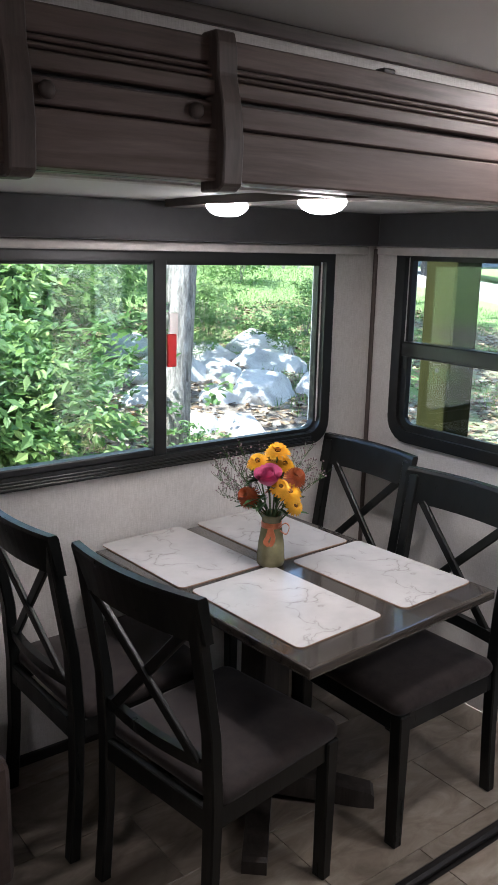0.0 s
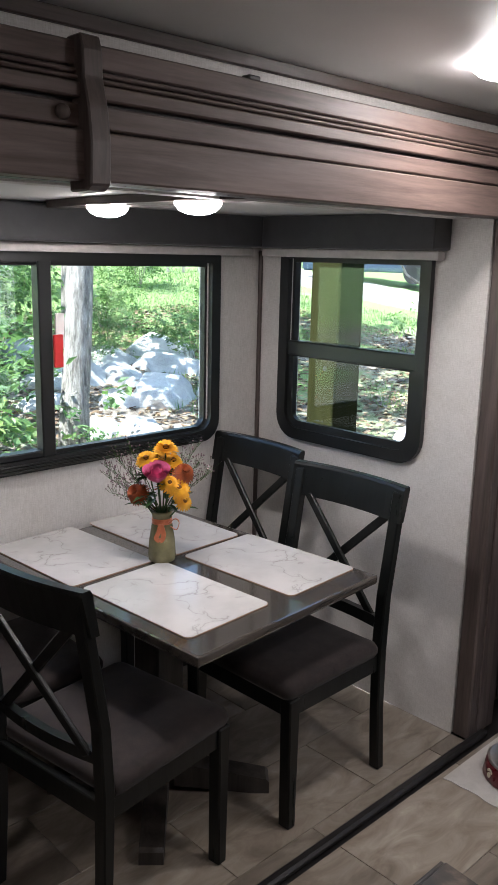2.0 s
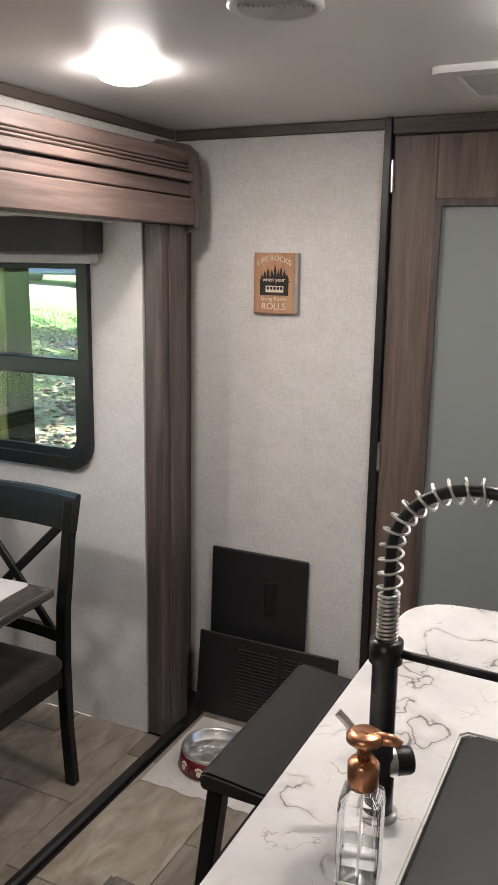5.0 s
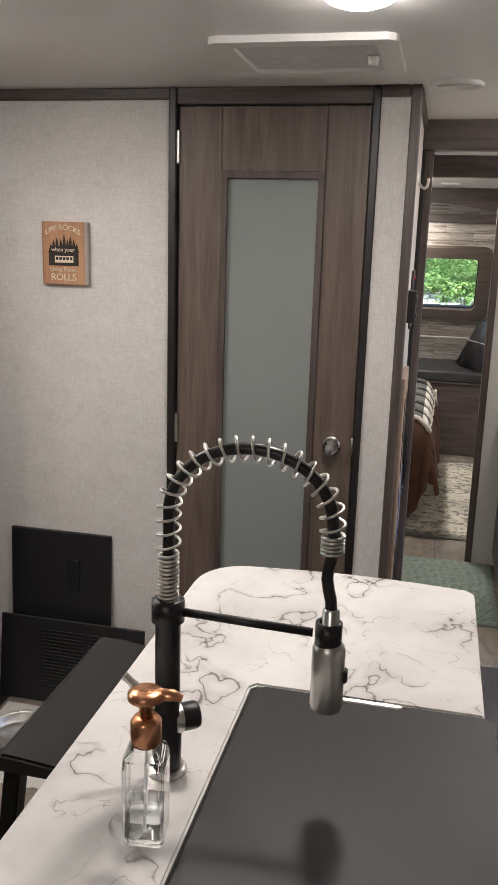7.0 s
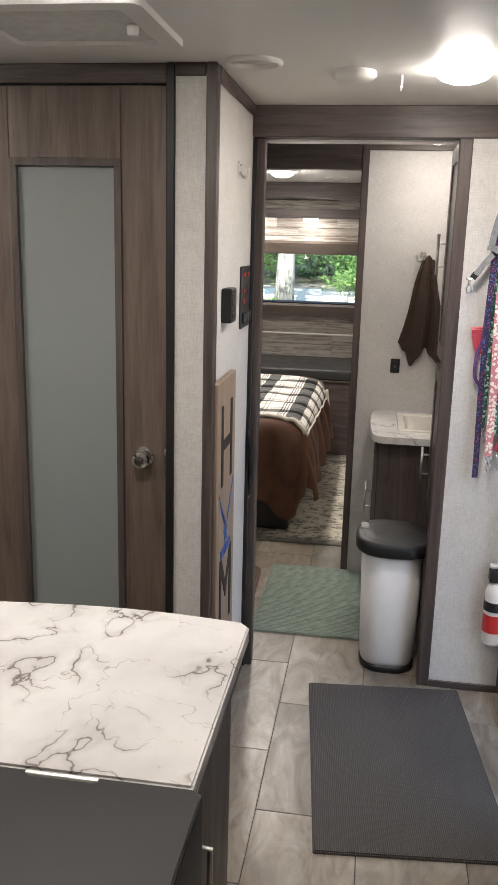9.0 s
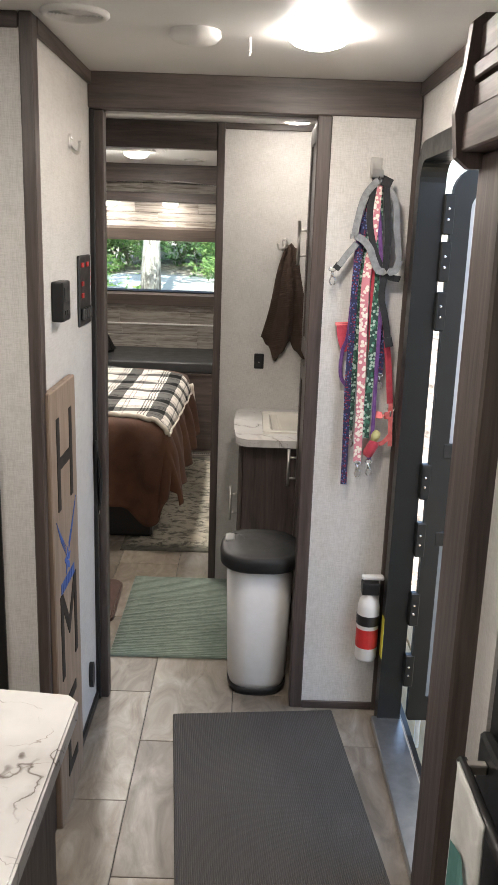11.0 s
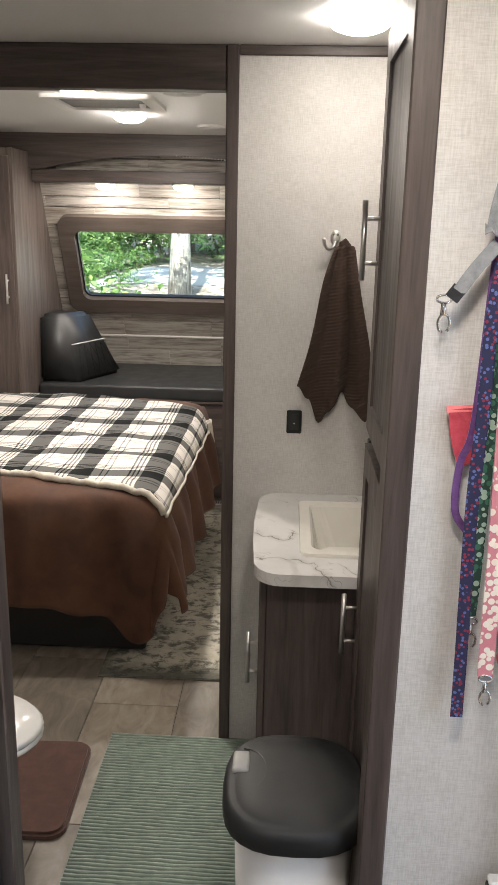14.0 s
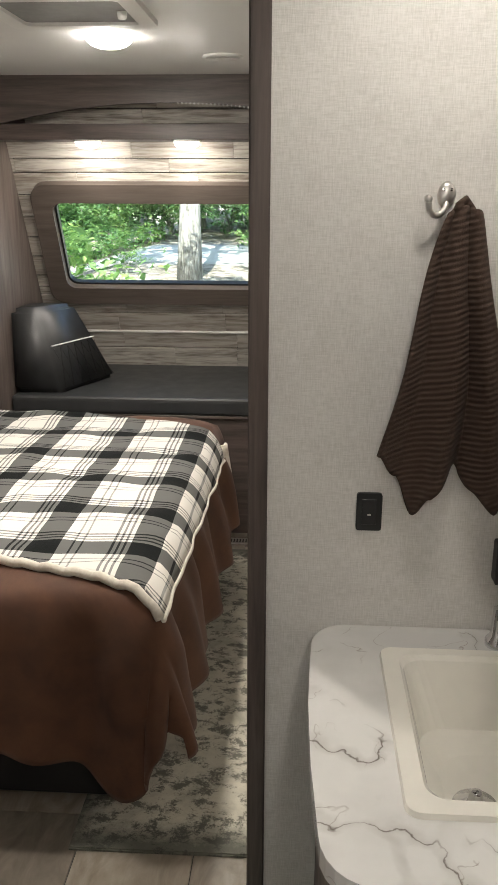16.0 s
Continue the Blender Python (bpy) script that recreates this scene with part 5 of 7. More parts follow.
boxed(-0.058, 0.048, -0.040, 0.008, 0.020, 0.0212, 0, bm)
part("pine_silhouette", bm, INK, sign, "dark pines and ground")
bm = boxed(-0.036, 0.030, -0.030, -0.008, 0.021, 0.0222, 0.0)
part("camper", bm, CREAM, sign, "cream camper shape")
bm = bmesh.new()
for k in range(5):
    boxed(-0.032 + k * 0.0125, -0.023 + k * 0.0125, -0.021, -0.012, 0.022, 0.0228, 0, bm)
part("camper_windows", bm, INK, sign)
letters("LIFE ROCKS", 0.024, CREAM, sign, pose(-0.006, 0.066, 0.0218), bend=0.018)
letters("when your", 0.019, CREAM, sign, pose(-0.006, 0.012, 0.0222))
letters("Living Room", 0.019, CREAM, sign, pose(-0.006, -0.052, 0.0212))
letters("ROLLS", 0.032, CREAM, sign, pose(-0.006, -0.078, 0.0212))

# ---- black panels leaning on the wall, bowl, paper ----
pan1 = thing("black_board", pose(2.880, 1.225, 0.0, 0, 2.6, 0), "flat black board leaning against the wall", "board")
part("panel", boxed(-0.010, 0.004, -0.195, 0.195, 0.002, 0.632, 0.004), BLACKPLASTIC, pan1)
part("clip", boxed(-0.014, -0.009, -0.075, -0.030, 0.40, 0.53, 0.004), FRAME, pan1, "glossy black clip")
pan2 = thing("louvred_panel", pose(2.800, 1.160, 0.0, 0, 7.0, 0), "black louvred vent panel leaning on the board", "panel")
part("sheet", boxed(-0.006, 0.003, -0.28, 0.275, 0.001, 0.318, 0.003), BLACKPLASTIC, pan2)
for y in (-0.15, 0.03):
    for k in range(18):
        part("louvre", boxed(-0.0105, -0.0055, y - 0.08, y + 0.08, 0.05 + k * 0.013, 0.056 + k * 0.013, 0.001), BLACKPLASTIC, pan2)
paper = thing("paper_mat", pose(2.56, 1.16, 0.001), "thin white paper towel sheet under the bowl", "paper")
rq = random.Random(3)
pp = [(-0.235 + rq.uniform(-0.008, 0.008), 0.215 - 0.44 * k / 14) for k in range(15)] + [(0.20, -0.22), (0.20, 0.22)]
part("sheet", outline(pp, 0.002), fabric("paper_towel", (0.42, 0.40, 0.37), (0.52, 0.50, 0.47), 20, 0.9, 300), paper)
bowl = thing("dog_bowl", pose(2.515, 1.205, 0.003), "steel pet bowl with maroon side and paw prints", "bowl")
part("shell", lathe([(0.112, 0.0), (0.118, 0.004), (0.1075, 0.062), (0.1095, 0.068), (0.106, 0.072), (0.100, 0.066), (0.090, 0.014), (0.0, 0.010)], 48), STEEL, bowl, smooth=True)
part("side_band", lathe([(0.1185, 0.004), (0.1205, 0.007), (0.1105, 0.058), (0.107, 0.060)], 48), plain("maroon_enamel", (0.105, 0.012, 0.016), 0.3), bowl, "maroon enamel side", smooth=True)
for k in range(7):
    bm = bmesh.new()
    a = radians(150 + k * 33)
    for dx, dz, r in ((0, -0.004, 0.009), (-0.010, 0.008, 0.0045), (-0.0035, 0.012, 0.0045), (0.0035, 0.012, 0.0045), (0.010, 0.008, 0.0045)):
        lathe([(0, 0.0015), (r, 0.001), (r, -0.004)], 10, bm, m=pose((0.1160 - 0.2 * dz) * math.cos(a), (0.1160 - 0.2 * dz) * math.sin(a), 0.030 + dz, 0, 79, math.degrees(a)) @ pose(0, dx, 0))
    part("paw_print", bm, CREAM, bowl, "cream paw print")
part("water", lathe([(0, 0.035), (0.0935, 0.035)], 40), clear("water"), bowl, "still water")

# ---- hall wall ----
home = thing("home_board", pose(3.058, 0.046, 0.0, -0.3, 0, 0), "tall wooden welcome board with large dark letters", "sign")
part("plank", boxed(-0.150, 0.152, -0.012, 0.008, 0.0, 1.262, 0.003), wood("pale_board", (0.23, 0.165, 0.12), (0.36, 0.27, 0.205), "Z", 0.6), home)
for ch, z in (("H", 1.042), ("M", 0.55), ("E", 0.215)):
    letters(ch, 0.37, INK, home, pose(0.0, -0.013, z, 90), "letter", 0.001, wide=0.85)
BLUE = plain("blue_paint", (0.05, 0.12, 0.42), 0.6)
bm = bmesh.new()
for s in (-1, 1):
    for k in range(4):
        outline([(s * 0.015, 0.782 + 0.008 * k), (s * (0.055 + 0.014 * k), 0.822 + 0.018 * k), (s * (0.08 + 0.014 * k), 0.848 + 0.022 * k), (s * (0.042 + 0.012 * k), 0.812 + 0.018 * k)], -0.0015, bm, axis="Y", at=-0.0118 - 0.0002 * k)
for k in range(5):
    a = radians(90 + 72 * k)
    outline([(0.0, 0.762), (0.022 * math.cos(a - 0.5), 0.762 + 0.022 * math.sin(a - 0.5)), (0.04 * math.cos(a), 0.762 + 0.04 * math.sin(a)), (0.022 * math.cos(a + 0.5), 0.762 + 0.022 * math.sin(a + 0.5))], -0.0015, bm, axis="Y", at=-0.0118)
part("blue_emblem", bm, BLUE, home, "blue winged emblem")
for k in range(8):
    part("print_bar", boxed(-0.085 + k * 0.0215, -0.069 + k * 0.0215, -0.0132, -0.0118, 0.690, 0.722), BLUE, home)
th = thing("thermostat", pose(3.085, 0.062, 1.477), "black wall thermostat on the hall wall", "thermostat")
part("case", boxed(-0.045, 0.045, -0.032, 0, -0.052, 0.052, 0.006, steps=2), BLACKPLASTIC, th)
part("screen", boxed(-0.03, 0.03, -0.034, -0.031, 0.0, 0.036, 0.001), FRAME, th)
for k in range(3):
    part("button", boxed(-0.028 + k * 0.02, -0.014 + k * 0.02, -0.035, -0.031, -0.034, -0.022, 0.001), FRAME, th)
cp = thing("control_panel", pose(3.455, 0.062, 1.48), "black monitor panel with red lights and switches", "panel")
part("plate", boxed(-0.085, 0.085, -0.008, 0, -0.105, 0.105, 0.003), BLACKPLASTIC, cp)
for x, z in ((-0.055, 0.07), (0.02, 0.07), (-0.055, 0.015), (-0.055, -0.02)):
    part("red_switch", boxed(x, x + 0.026, -0.012, -0.007, z, z + 0.014, 0.001), RED, cp, "red switch")
for k in range(4):
    part("rocker", boxed(-0.07 + 0.036 * k, -0.045 + 0.036 * k, -0.018, -0.007, -0.085, -0.05, 0.003), FRAME, cp)
part("label", boxed(0.088, 0.12, -0.002, -0.0005, -0.01, 0.075), WHITEPLASTIC, cp, "white sticker with red print")
for k in range(3):
    part("print_bar", boxed(0.092, 0.116, -0.003, -0.0018, 0.01 + 0.02 * k, 0.016 + 0.02 * k), RED, cp)


def coat_hook(m, label):
    h = thing("coat_hook", m, label, "hook", "coat hooks")
    part("plate", lathe([(0, 0.007), (0.010, 0.0065), (0.0135, 0.004), (0.0145, 0)], 28, m=pose(0, 0.004, 0) @ Matrix.Diagonal((1, 1.45, 1, 1))), STEEL, h, smooth=True)
    part("arm", tube(curve_of([Vector(p) for p in ((0.0, -0.008, 0.004), (-0.006, -0.022, 0.014), (-0.018, -0.027, 0.026), (-0.029, -0.021, 0.034), (-0.033, -0.006, 0.037))]), 0.0048, 10), STEEL, h, smooth=True)
    part("tip", lathe([(0, 0.0065), (0.005, 0.004), (0.0065, 0), (0.005, -0.004), (0, -0.0065)], 16, m=pose(-0.033, -0.002, 0.037)), STEEL, h, smooth=True)
    for x in (-0.006, 0.006):
        part("screw", lathe([(0, 0.0085), (0.0025, 0.008), (0.003, 0.006)], 10, m=pose(x, 0.012, 0)), CHROME, h)
    return h


coat_hook(pose(3.30, 0.062, 1.89, 90, 0, 0), "brushed nickel double coat hook on the hall wall")
coat_hook(pose(4.70, -0.600, 1.625, 90, 0, -90), "brushed nickel double coat hook above the vanity")
strap = thing("pull_strap", pose(3.585, 0.055, 0), "black strap handle fixed to the hall wall's end", "handle")
part("strap", ribbon([(0.0, -0.003, 0.975), (-0.004, -0.016, 0.90), (-0.002, -0.022, 0.83), (0.012, -0.018, 0.76), (0.016, -0.004, 0.70)], 0.020, (1, 0, 0), 0.004), BLACKPLASTIC, strap)
part("rivet", lathe([(0, 0.004), (0.007, 0.003), (0.008, 0)], 16, m=pose(0.016, -0.008, 0.715, 90)), STEEL, strap)
ov = thing("door_stop", pose(3.475, 0.062, 0.165), "black oval vent cap low on the hall wall", "vent")
part("cap", outline([(0.022 * math.cos(k * 0.314), 0.048 * math.sin(k * 0.314)) for k in range(20)], -0.014, axis="Y", at=0), BLACKPLASTIC, ov)

# ---- towel and wall plates in the bath passage ----
def socket(m, label):
    s = thing("wall_outlet", m, label, "outlet", "black wall plates")
    part("plate", outline(rounded(-0.0225, 0.0225, -0.035, 0.035, (0.005,) * 4, 3), 0.006), FRAME, s)
    part("insert", boxed(-0.013, 0.013, -0.024, 0.024, 0.005, 0.0075, 0.001), BLACKPLASTIC, s)
    part("light", boxed(-0.003, 0.003, -0.006, -0.003, 0.007, 0.008), STEEL, s)


socket(pose(4.70, -0.502, 1.093, 90, 0, -90), "black wall plate beside the towel")
socket(pose(4.70, -0.752, 1.015, 90, 0, -90), "black outlet plate above the basin")
plug = thing("plug_in_adapter", pose(4.692, -0.753, 1.014), "black box-shaped plug-in adapter in the outlet", "adapter")
part("case", boxed(-0.034, 0.0, -0.031, 0.031, -0.038, 0.038, 0.004, steps=2), BLACKPLASTIC, plug)
part("sticker", boxed(-0.026, -0.012, -0.010, 0.010, 0.0375, 0.0386), WHITEPLASTIC, plug, "small white sticker")
tow = Nodes("brown_terry", 0.95)
tb = tow.wave(tow.coords(turn=(radians(14), 0, 0)), 34, 0.8, "Z", 1)
tn = tow.noise(tow.coords(), 500, 2)
tow.colour(tow.mix(tn, tow.ramp(tb, [(0.15, (0.040, 0.022, 0.015)), (0.7, (0.050, 0.029, 0.020))]), (0.054, 0.032, 0.022)))
tow.bump(tow.math("ADD", tb, tow.math("MULTIPLY", tn, 0.5)), 0.5, 0.003)
towel = thing("hand_towel", pose(4.70, -0.632, 1.60), "brown ribbed terry towel hanging from a hook", "towel")


def tower(u, v):
    """Gathered at the hook, falling to two points with a notch between them."""
    low = [(0.0, 1.212), (0.14, 1.165), (0.32, 1.088), (0.42, 1.125), (0.57, 1.182), (0.75, 1.140), (0.90, 1.106), (1.0, 1.150)]
    for (a, za), (b, zb) in zip(low, low[1:]):
        if a <= u <= b:
            k = (u - a) / (b - a)
            bottom = za + (zb - za) * (k * k * (3 - 2 * k))
            break
    f = v ** 0.85
    y = (-0.602 - 0.048 * u) * (1 - f) + (-0.508 - 0.222 * u) * f + 0.004 * math.sin(v * 7)
    z = 1.614 - 0.012 * (2 * u - 1) ** 2 - v * (1.602 - bottom)
    fold = 0.5 + 0.5 * math.cos((u - 0.44) * 2 * math.pi * 2.3)
    x = -0.014 - 0.016 * math.sin(math.pi * v) - (0.010 + 0.030 * v) * fold - 0.006 * math.sin(u * 23 + v * 3) * v
    return (x, y + 0.632, z - 1.60)


ob = part("cloth", sheet(60, 50, tower), tow.m, towel, smooth=True)
ob.modifiers.new("thickness", "SOLIDIFY").thickness = 0.006
part("loop", tube([(-0.018, 0.01, -0.02), (-0.026, 0.015, 0.016), (-0.022, 0.006, 0.022), (-0.014, -0.006, 0.008), (-0.018, -0.01, -0.03)], 0.007, 8), tow.m, towel, smooth=True)

# ---- dog leads on the wall ----
def spot(px, py, off=0.0):
    """From the lead's own drawing grid to the wall."""
    return Vector((3.58 - 0.012 - off, -0.664 - (px - (667 - 0.0445 * py)) * 0.00114 - 0.037 * (py - 200) / 895, 1.868 - (py - 200) * 0.001122))


def pattern(name, base, c1, c2, scale=120, cut=0.42):
    n = Nodes(name, 0.8)
    at = n.coords()
    v = n.t.nodes.new("ShaderNodeTexVoronoi")
    n.put(v.inputs["Vector"], at)
    v.inputs["Scale"].default_value = scale
    pick = n.ramp(v.outputs["Color"], [(0.0, c1), (0.5, c2)], False)
    mask = n.ramp(v.outputs["Distance"], [(cut, 1.0), (cut + 0.06, 0.0)])
    n.colour(n.mix(mask, base, pick))
    n.bump(n.noise(at, 900, 2), 0.4, 0.001)
    return n.m


NAVY = pattern("navy_floral", (0.016, 0.018, 0.060), (0.24, 0.02, 0.045), (0.10, 0.14, 0.32), 150, 0.36)
DAISY = pattern("pink_daisy", (0.58, 0.21, 0.24), (0.80, 0.74, 0.64), (0.78, 0.70, 0.60), 82, 0.46)
LEAFY = pattern("green_leaf_print", (0.02, 0.06, 0.045), (0.42, 0.55, 0.46), (0.05, 0.17, 0.11), 100, 0.48)
PURPLE = fabric("purple_webbing", (0.085, 0.028, 0.13), (0.17, 0.07, 0.24), 60)
GREYWEB = fabric("grey_webbing", (0.16, 0.165, 0.17), (0.27, 0.275, 0.28), 60)
BLACKWEB = fabric("black_webbing", (0.008, 0.008, 0.009), (0.022, 0.022, 0.024), 60)
REDWEB = fabric("red_mesh", (0.36, 0.025, 0.045), (0.52, 0.06, 0.085), 60)
CORAL = fabric("coral_webbing", (0.70, 0.13, 0.14), (0.85, 0.25, 0.24), 60)


def lead(name, label, straps, clips=(), category="leash"):
    """A lead of straps (material, width, depth off the wall, grid points) and metal clips."""
    t = thing(name, pose(0, 0, 0), label, category, "leads on the hook")
    for material, width, off, pts2 in straps:
        part("strap", ribbon(curve_of([spot(a, b, off + 0.002 * math.sin(k)) for k, (a, b) in enumerate(pts2)]), width, (0, 1, 0.001), 0.0025), material, t)
    for a, b, off in clips:
        c = spot(a, b, off)
        bm = tube([c + Vector((0, 0.011 * math.cos(q), 0.006 + 0.006 * math.sin(q))) for q in [k * math.pi / 8 for k in range(17)]], 0.0022, 6)
        tube([c, c + Vector((0, 0, -0.018))], [0.004, 0.005], 8, bm)
        tube([c + Vector((0, 0.009 * math.sin(q) - 0.002, -0.030 - 0.014 * math.cos(q))) for q in [0.3 + k * 0.6 for k in range(10)]], 0.0024, 6, bm)
        part("snap_clip", bm, CHROME, t, "chrome snap clip", smooth=True)
    return t


wh = thing("lead_hook", pose(3.58, -0.826, 1.874), "brushed nickel over-wall hook carrying dog leads", "hook")
part("plate", boxed(-0.004, 0, -0.018, 0.018, -0.030, 0.030, 0.002), STEEL, wh)
part("arm", ribbon([(-0.003, 0, -0.022), (-0.02, 0, -0.034), (-0.055, 0, -0.030), (-0.062, 0, -0.008)], 0.034, (0, 1, 0), 0.003), STEEL, wh)
lead("dog_lead", "navy floral dog lead hanging full length", [(NAVY, 0.0205, 0.020, [(800, 235), (768, 330), (738, 480), (726, 620), (712, 760), (703, 900), (697, 1000), (690, 1098)]), (NAVY, 0.020, 0.012, [(800, 600), (806, 700), (800, 760)])], [(800, 772, 0.012)])
lead("dog_lead", "pink dog lead printed with white daisies", [(DAISY, 0.026, 0.027, [(802, 235), (785, 380), (764, 500), (755, 620), (746, 800), (736, 950), (731, 1025)])], [(731, 1034, 0.027)])
lead("dog_lead", "green leaf-print dog lead looped on the hook", [(LEAFY, 0.023, 0.017, [(805, 240), (800, 480), (790, 580), (776, 750), (766, 850), (757, 955)]), (LEAFY, 0.018, 0.010, [(795, 240), (752, 520), (732, 720), (718, 880), (712, 935)])], [(712, 948, 0.010)])
lead("dog_lead", "purple webbing lead with chrome clip", [(PURPLE, 0.012, 0.022, [(800, 235), (808, 480), (803, 600), (790, 760), (778, 930), (766, 1020)]), (PURPLE, 0.012, 0.008, [(760, 300), (742, 420), (716, 640), (697, 700), (690, 770), (706, 802)])], [(764, 1030, 0.022)])
lead("dog_harness", "grey webbing dog harness looped over the hook", [(GREYWEB, 0.021, 0.036, [(805, 225), (765, 270), (742, 340), (733, 385)]), (GREYWEB, 0.022, 0.040, [(722, 380), (750, 384), (774, 410), (784, 440), (800, 470), (840, 470), (856, 440)]), (GREYWEB, 0.018, 0.030, [(856, 440), (850, 360), (846, 280), (812, 232)]), (GREYWEB, 0.020, 0.034, [(740, 398), (712, 430), (690, 460)]), (BLACKWEB, 0.022, 0.035, [(692, 455), (680, 470)])], [(672, 476, 0.03)], "harness")
lead("dog_harness", "black webbing dog harness with plastic buckle", [(BLACKWEB, 0.030, 0.032, [(785, 232), (808, 228), (836, 240)]), (BLACKWEB, 0.020, 0.030, [(790, 240), (776, 330), (790, 420), (820, 480), (858, 492)]), (BLACKWEB, 0.021, 0.032, [(822, 240), (826, 360), (818, 460), (806, 540), (816, 600), (823, 668)]), (BLACKPLASTIC, 0.026, 0.034, [(822, 655), (826, 682)])], (), "harness")
lead("dog_harness", "red and coral padded dog harness", [(REDWEB, 0.024, 0.014, [(803, 240), (800, 330), (794, 450), (786, 560), (780, 700)]), (CORAL, 0.026, 0.016, [(792, 322), (806, 320)]), (REDWEB, 0.042, 0.006, [(700, 622), (702, 660), (712, 700)]), (CORAL, 0.046, 0.005, [(699, 618), (699, 627)]), (REDWEB, 0.020, 0.009, [(815, 600), (826, 720), (830, 850)]), (CORAL, 0.024, 0.012, [(788, 884), (810, 886), (832, 884)]), (CORAL, 0.014, 0.013, [(832, 850), (830, 920), (828, 978)]), (CORAL, 0.014, 0.015, [(832, 940), (810, 965), (795, 972)])], [(832, 872, 0.012)], "harness")
pouch = thing("bag_holder", Matrix.Translation(spot(772, 985, 0.02)), "red and yellow bag holder clipped to a lead", "pouch")
part("tube", lathe([(0, 0.030), (0.014, 0.028), (0.018, 0.018), (0.018, -0.022), (0.012, -0.030), (0, -0.032)], 18, m=pose(0, 0, 0, 28, 0, 0)), REDWEB, pouch, smooth=True)
part("bags", lathe([(0, 0.022), (0.013, 0.016), (0.016, 0), (0.012, -0.016), (0, -0.02)], 10, m=pose(0, -0.012, 0.042, 20, 0, 0)), plain("pale_yellow_plastic", (0.48, 0.45, 0.20), 0.5), pouch, smooth=True)
ext = thing("fire_extinguisher", pose(3.545, -0.898, 0.335), "white fire extinguisher with black head on a bracket", "extinguisher")
part("cylinder", lathe([(0, -0.11), (0.034, -0.11), (0.038, -0.10), (0.038, 0.09), (0.032, 0.115), (0.018, 0.128), (0.014, 0.14), (0, 0.14)], 28), WHITEPLASTIC, ext, smooth=True)
part("valve", boxed(-0.022, 0.022, -0.030, 0.030, 0.135, 0.18, 0.006, steps=2), BLACKPLASTIC, ext)
part("lever", boxed(-0.014, 0.014, -0.045, 0.030, 0.188, 0.202, 0.004), WHITEPLASTIC, ext)
part("label", lathe([(0.0385, -0.06), (0.0385, 0.01)], 28), RED, ext, "red printed label")
part("strap", lathe([(0.040, 0.025), (0.0405, 0.027), (0.0405, 0.060), (0.040, 0.062)], 28), BLACKPLASTIC, ext)
part("bracket", boxed(0.025, 0.036, -0.02, 0.02, -0.10, 0.14), BLACKPLASTIC, ext)

# ---- entry ----
fr = tagged(thing("door_2", pose(0, 0, 0), "black rounded entry door frame with the screen door open", "door"), kind="structure")
part("frame", ring(rounded(2.72, 3.545, -0.02, 1.945, (0.01, 0.01, 0.10, 0.10)), rounded(2.775, 3.485, 0.02, 1.89, (0.01, 0.01, 0.06, 0.06)), -0.080, "Y", RIGHT + 0.014), FRAME, fr)
part("threshold", boxed(2.75, 3.50, RIGHT - 0.07, RIGHT + 0.034, -0.005, 0.024, 0.004), plain("worn_aluminium", (0.42, 0.42, 0.41), 0.35, 0.9), fr, "aluminium threshold")
scr = thing("screen_door", pose(3.478, -1.046, 0, 0, 0, 3), "black framed screen door swung open outward", "door")
part("frame", ring(rounded(-0.70, 0.0, 0.03, 1.88, (0.01, 0.01, 0.08, 0.08)), rounded(-0.635, -0.058, 0.12, 1.81, (0.01, 0.01, 0.05, 0.05)), 0.025, "X", -0.012), FRAME, scr)
for z in (0.68, 0.98):
    part("cross_rail", boxed(-0.014, 0.013, -0.66, -0.04, z, z + 0.05, 0.003), FRAME, scr)
part("slide_panel", boxed(-0.006, 0.006, -0.64, -0.05, 0.73, 0.98, 0.002), FRAME, scr, "black sliding hand panel")
# opaque cloth; daylight coming through is put into its pale colour
haze = plain("screen_cloth", (0.50, 0.52, 0.54), 0.6, vary=0.04)
part("upper_screen", boxed(-0.003, 0.003, -0.64, -0.055, 1.02, 1.82), haze, scr, "opaque screen coloured pale for the daylight through it")
part("lower_screen", boxed(-0.003, 0.003, -0.64, -0.055, 0.10, 0.69), plain("grey_screen_cloth", (0.22, 0.24, 0.25), 0.6), scr)
for z in (0.22, 0.45, 0.70, 0.90, 1.45, 1.60, 1.74):
    h = part("hinge", boxed(-0.014, 0.014, -0.01, 0.024, z - 0.06, z + 0.06, 0.004), FRAME, scr)
    for dz in (-0.016, 0.016):
        part("screw", lathe([(0, 0.003), (0.004, 0.002), (0.005, 0)], 8, m=pose(-0.014, 0.010, z + dz, 0, -90)), CHROME, h)
tag = thing("yellow_tag", pose(3.50, RIGHT + 0.016, 0.33), "yellow warning tag on the door frame", "label")
part("card", boxed(-0.018, 0.018, -0.001, 0.002, -0.075, 0.075, 0.001), plain("yellow_card", (0.60, 0.52, 0.06), 0.5), tag)
rod = thing("fishing_rod", pose(3.60, -1.12, 0), "white and red rod leaning outside the door", "rod")
part("pole", tube([(0, 0, -0.20), (0.02, 0, 0.55)], 0.010, 10), WHITEPLASTIC, rod, smooth=True)
part("grip", tube([(0.004, 0, 0.30), (0.006, 0, 0.34)], 0.0115, 10), RED, rod)

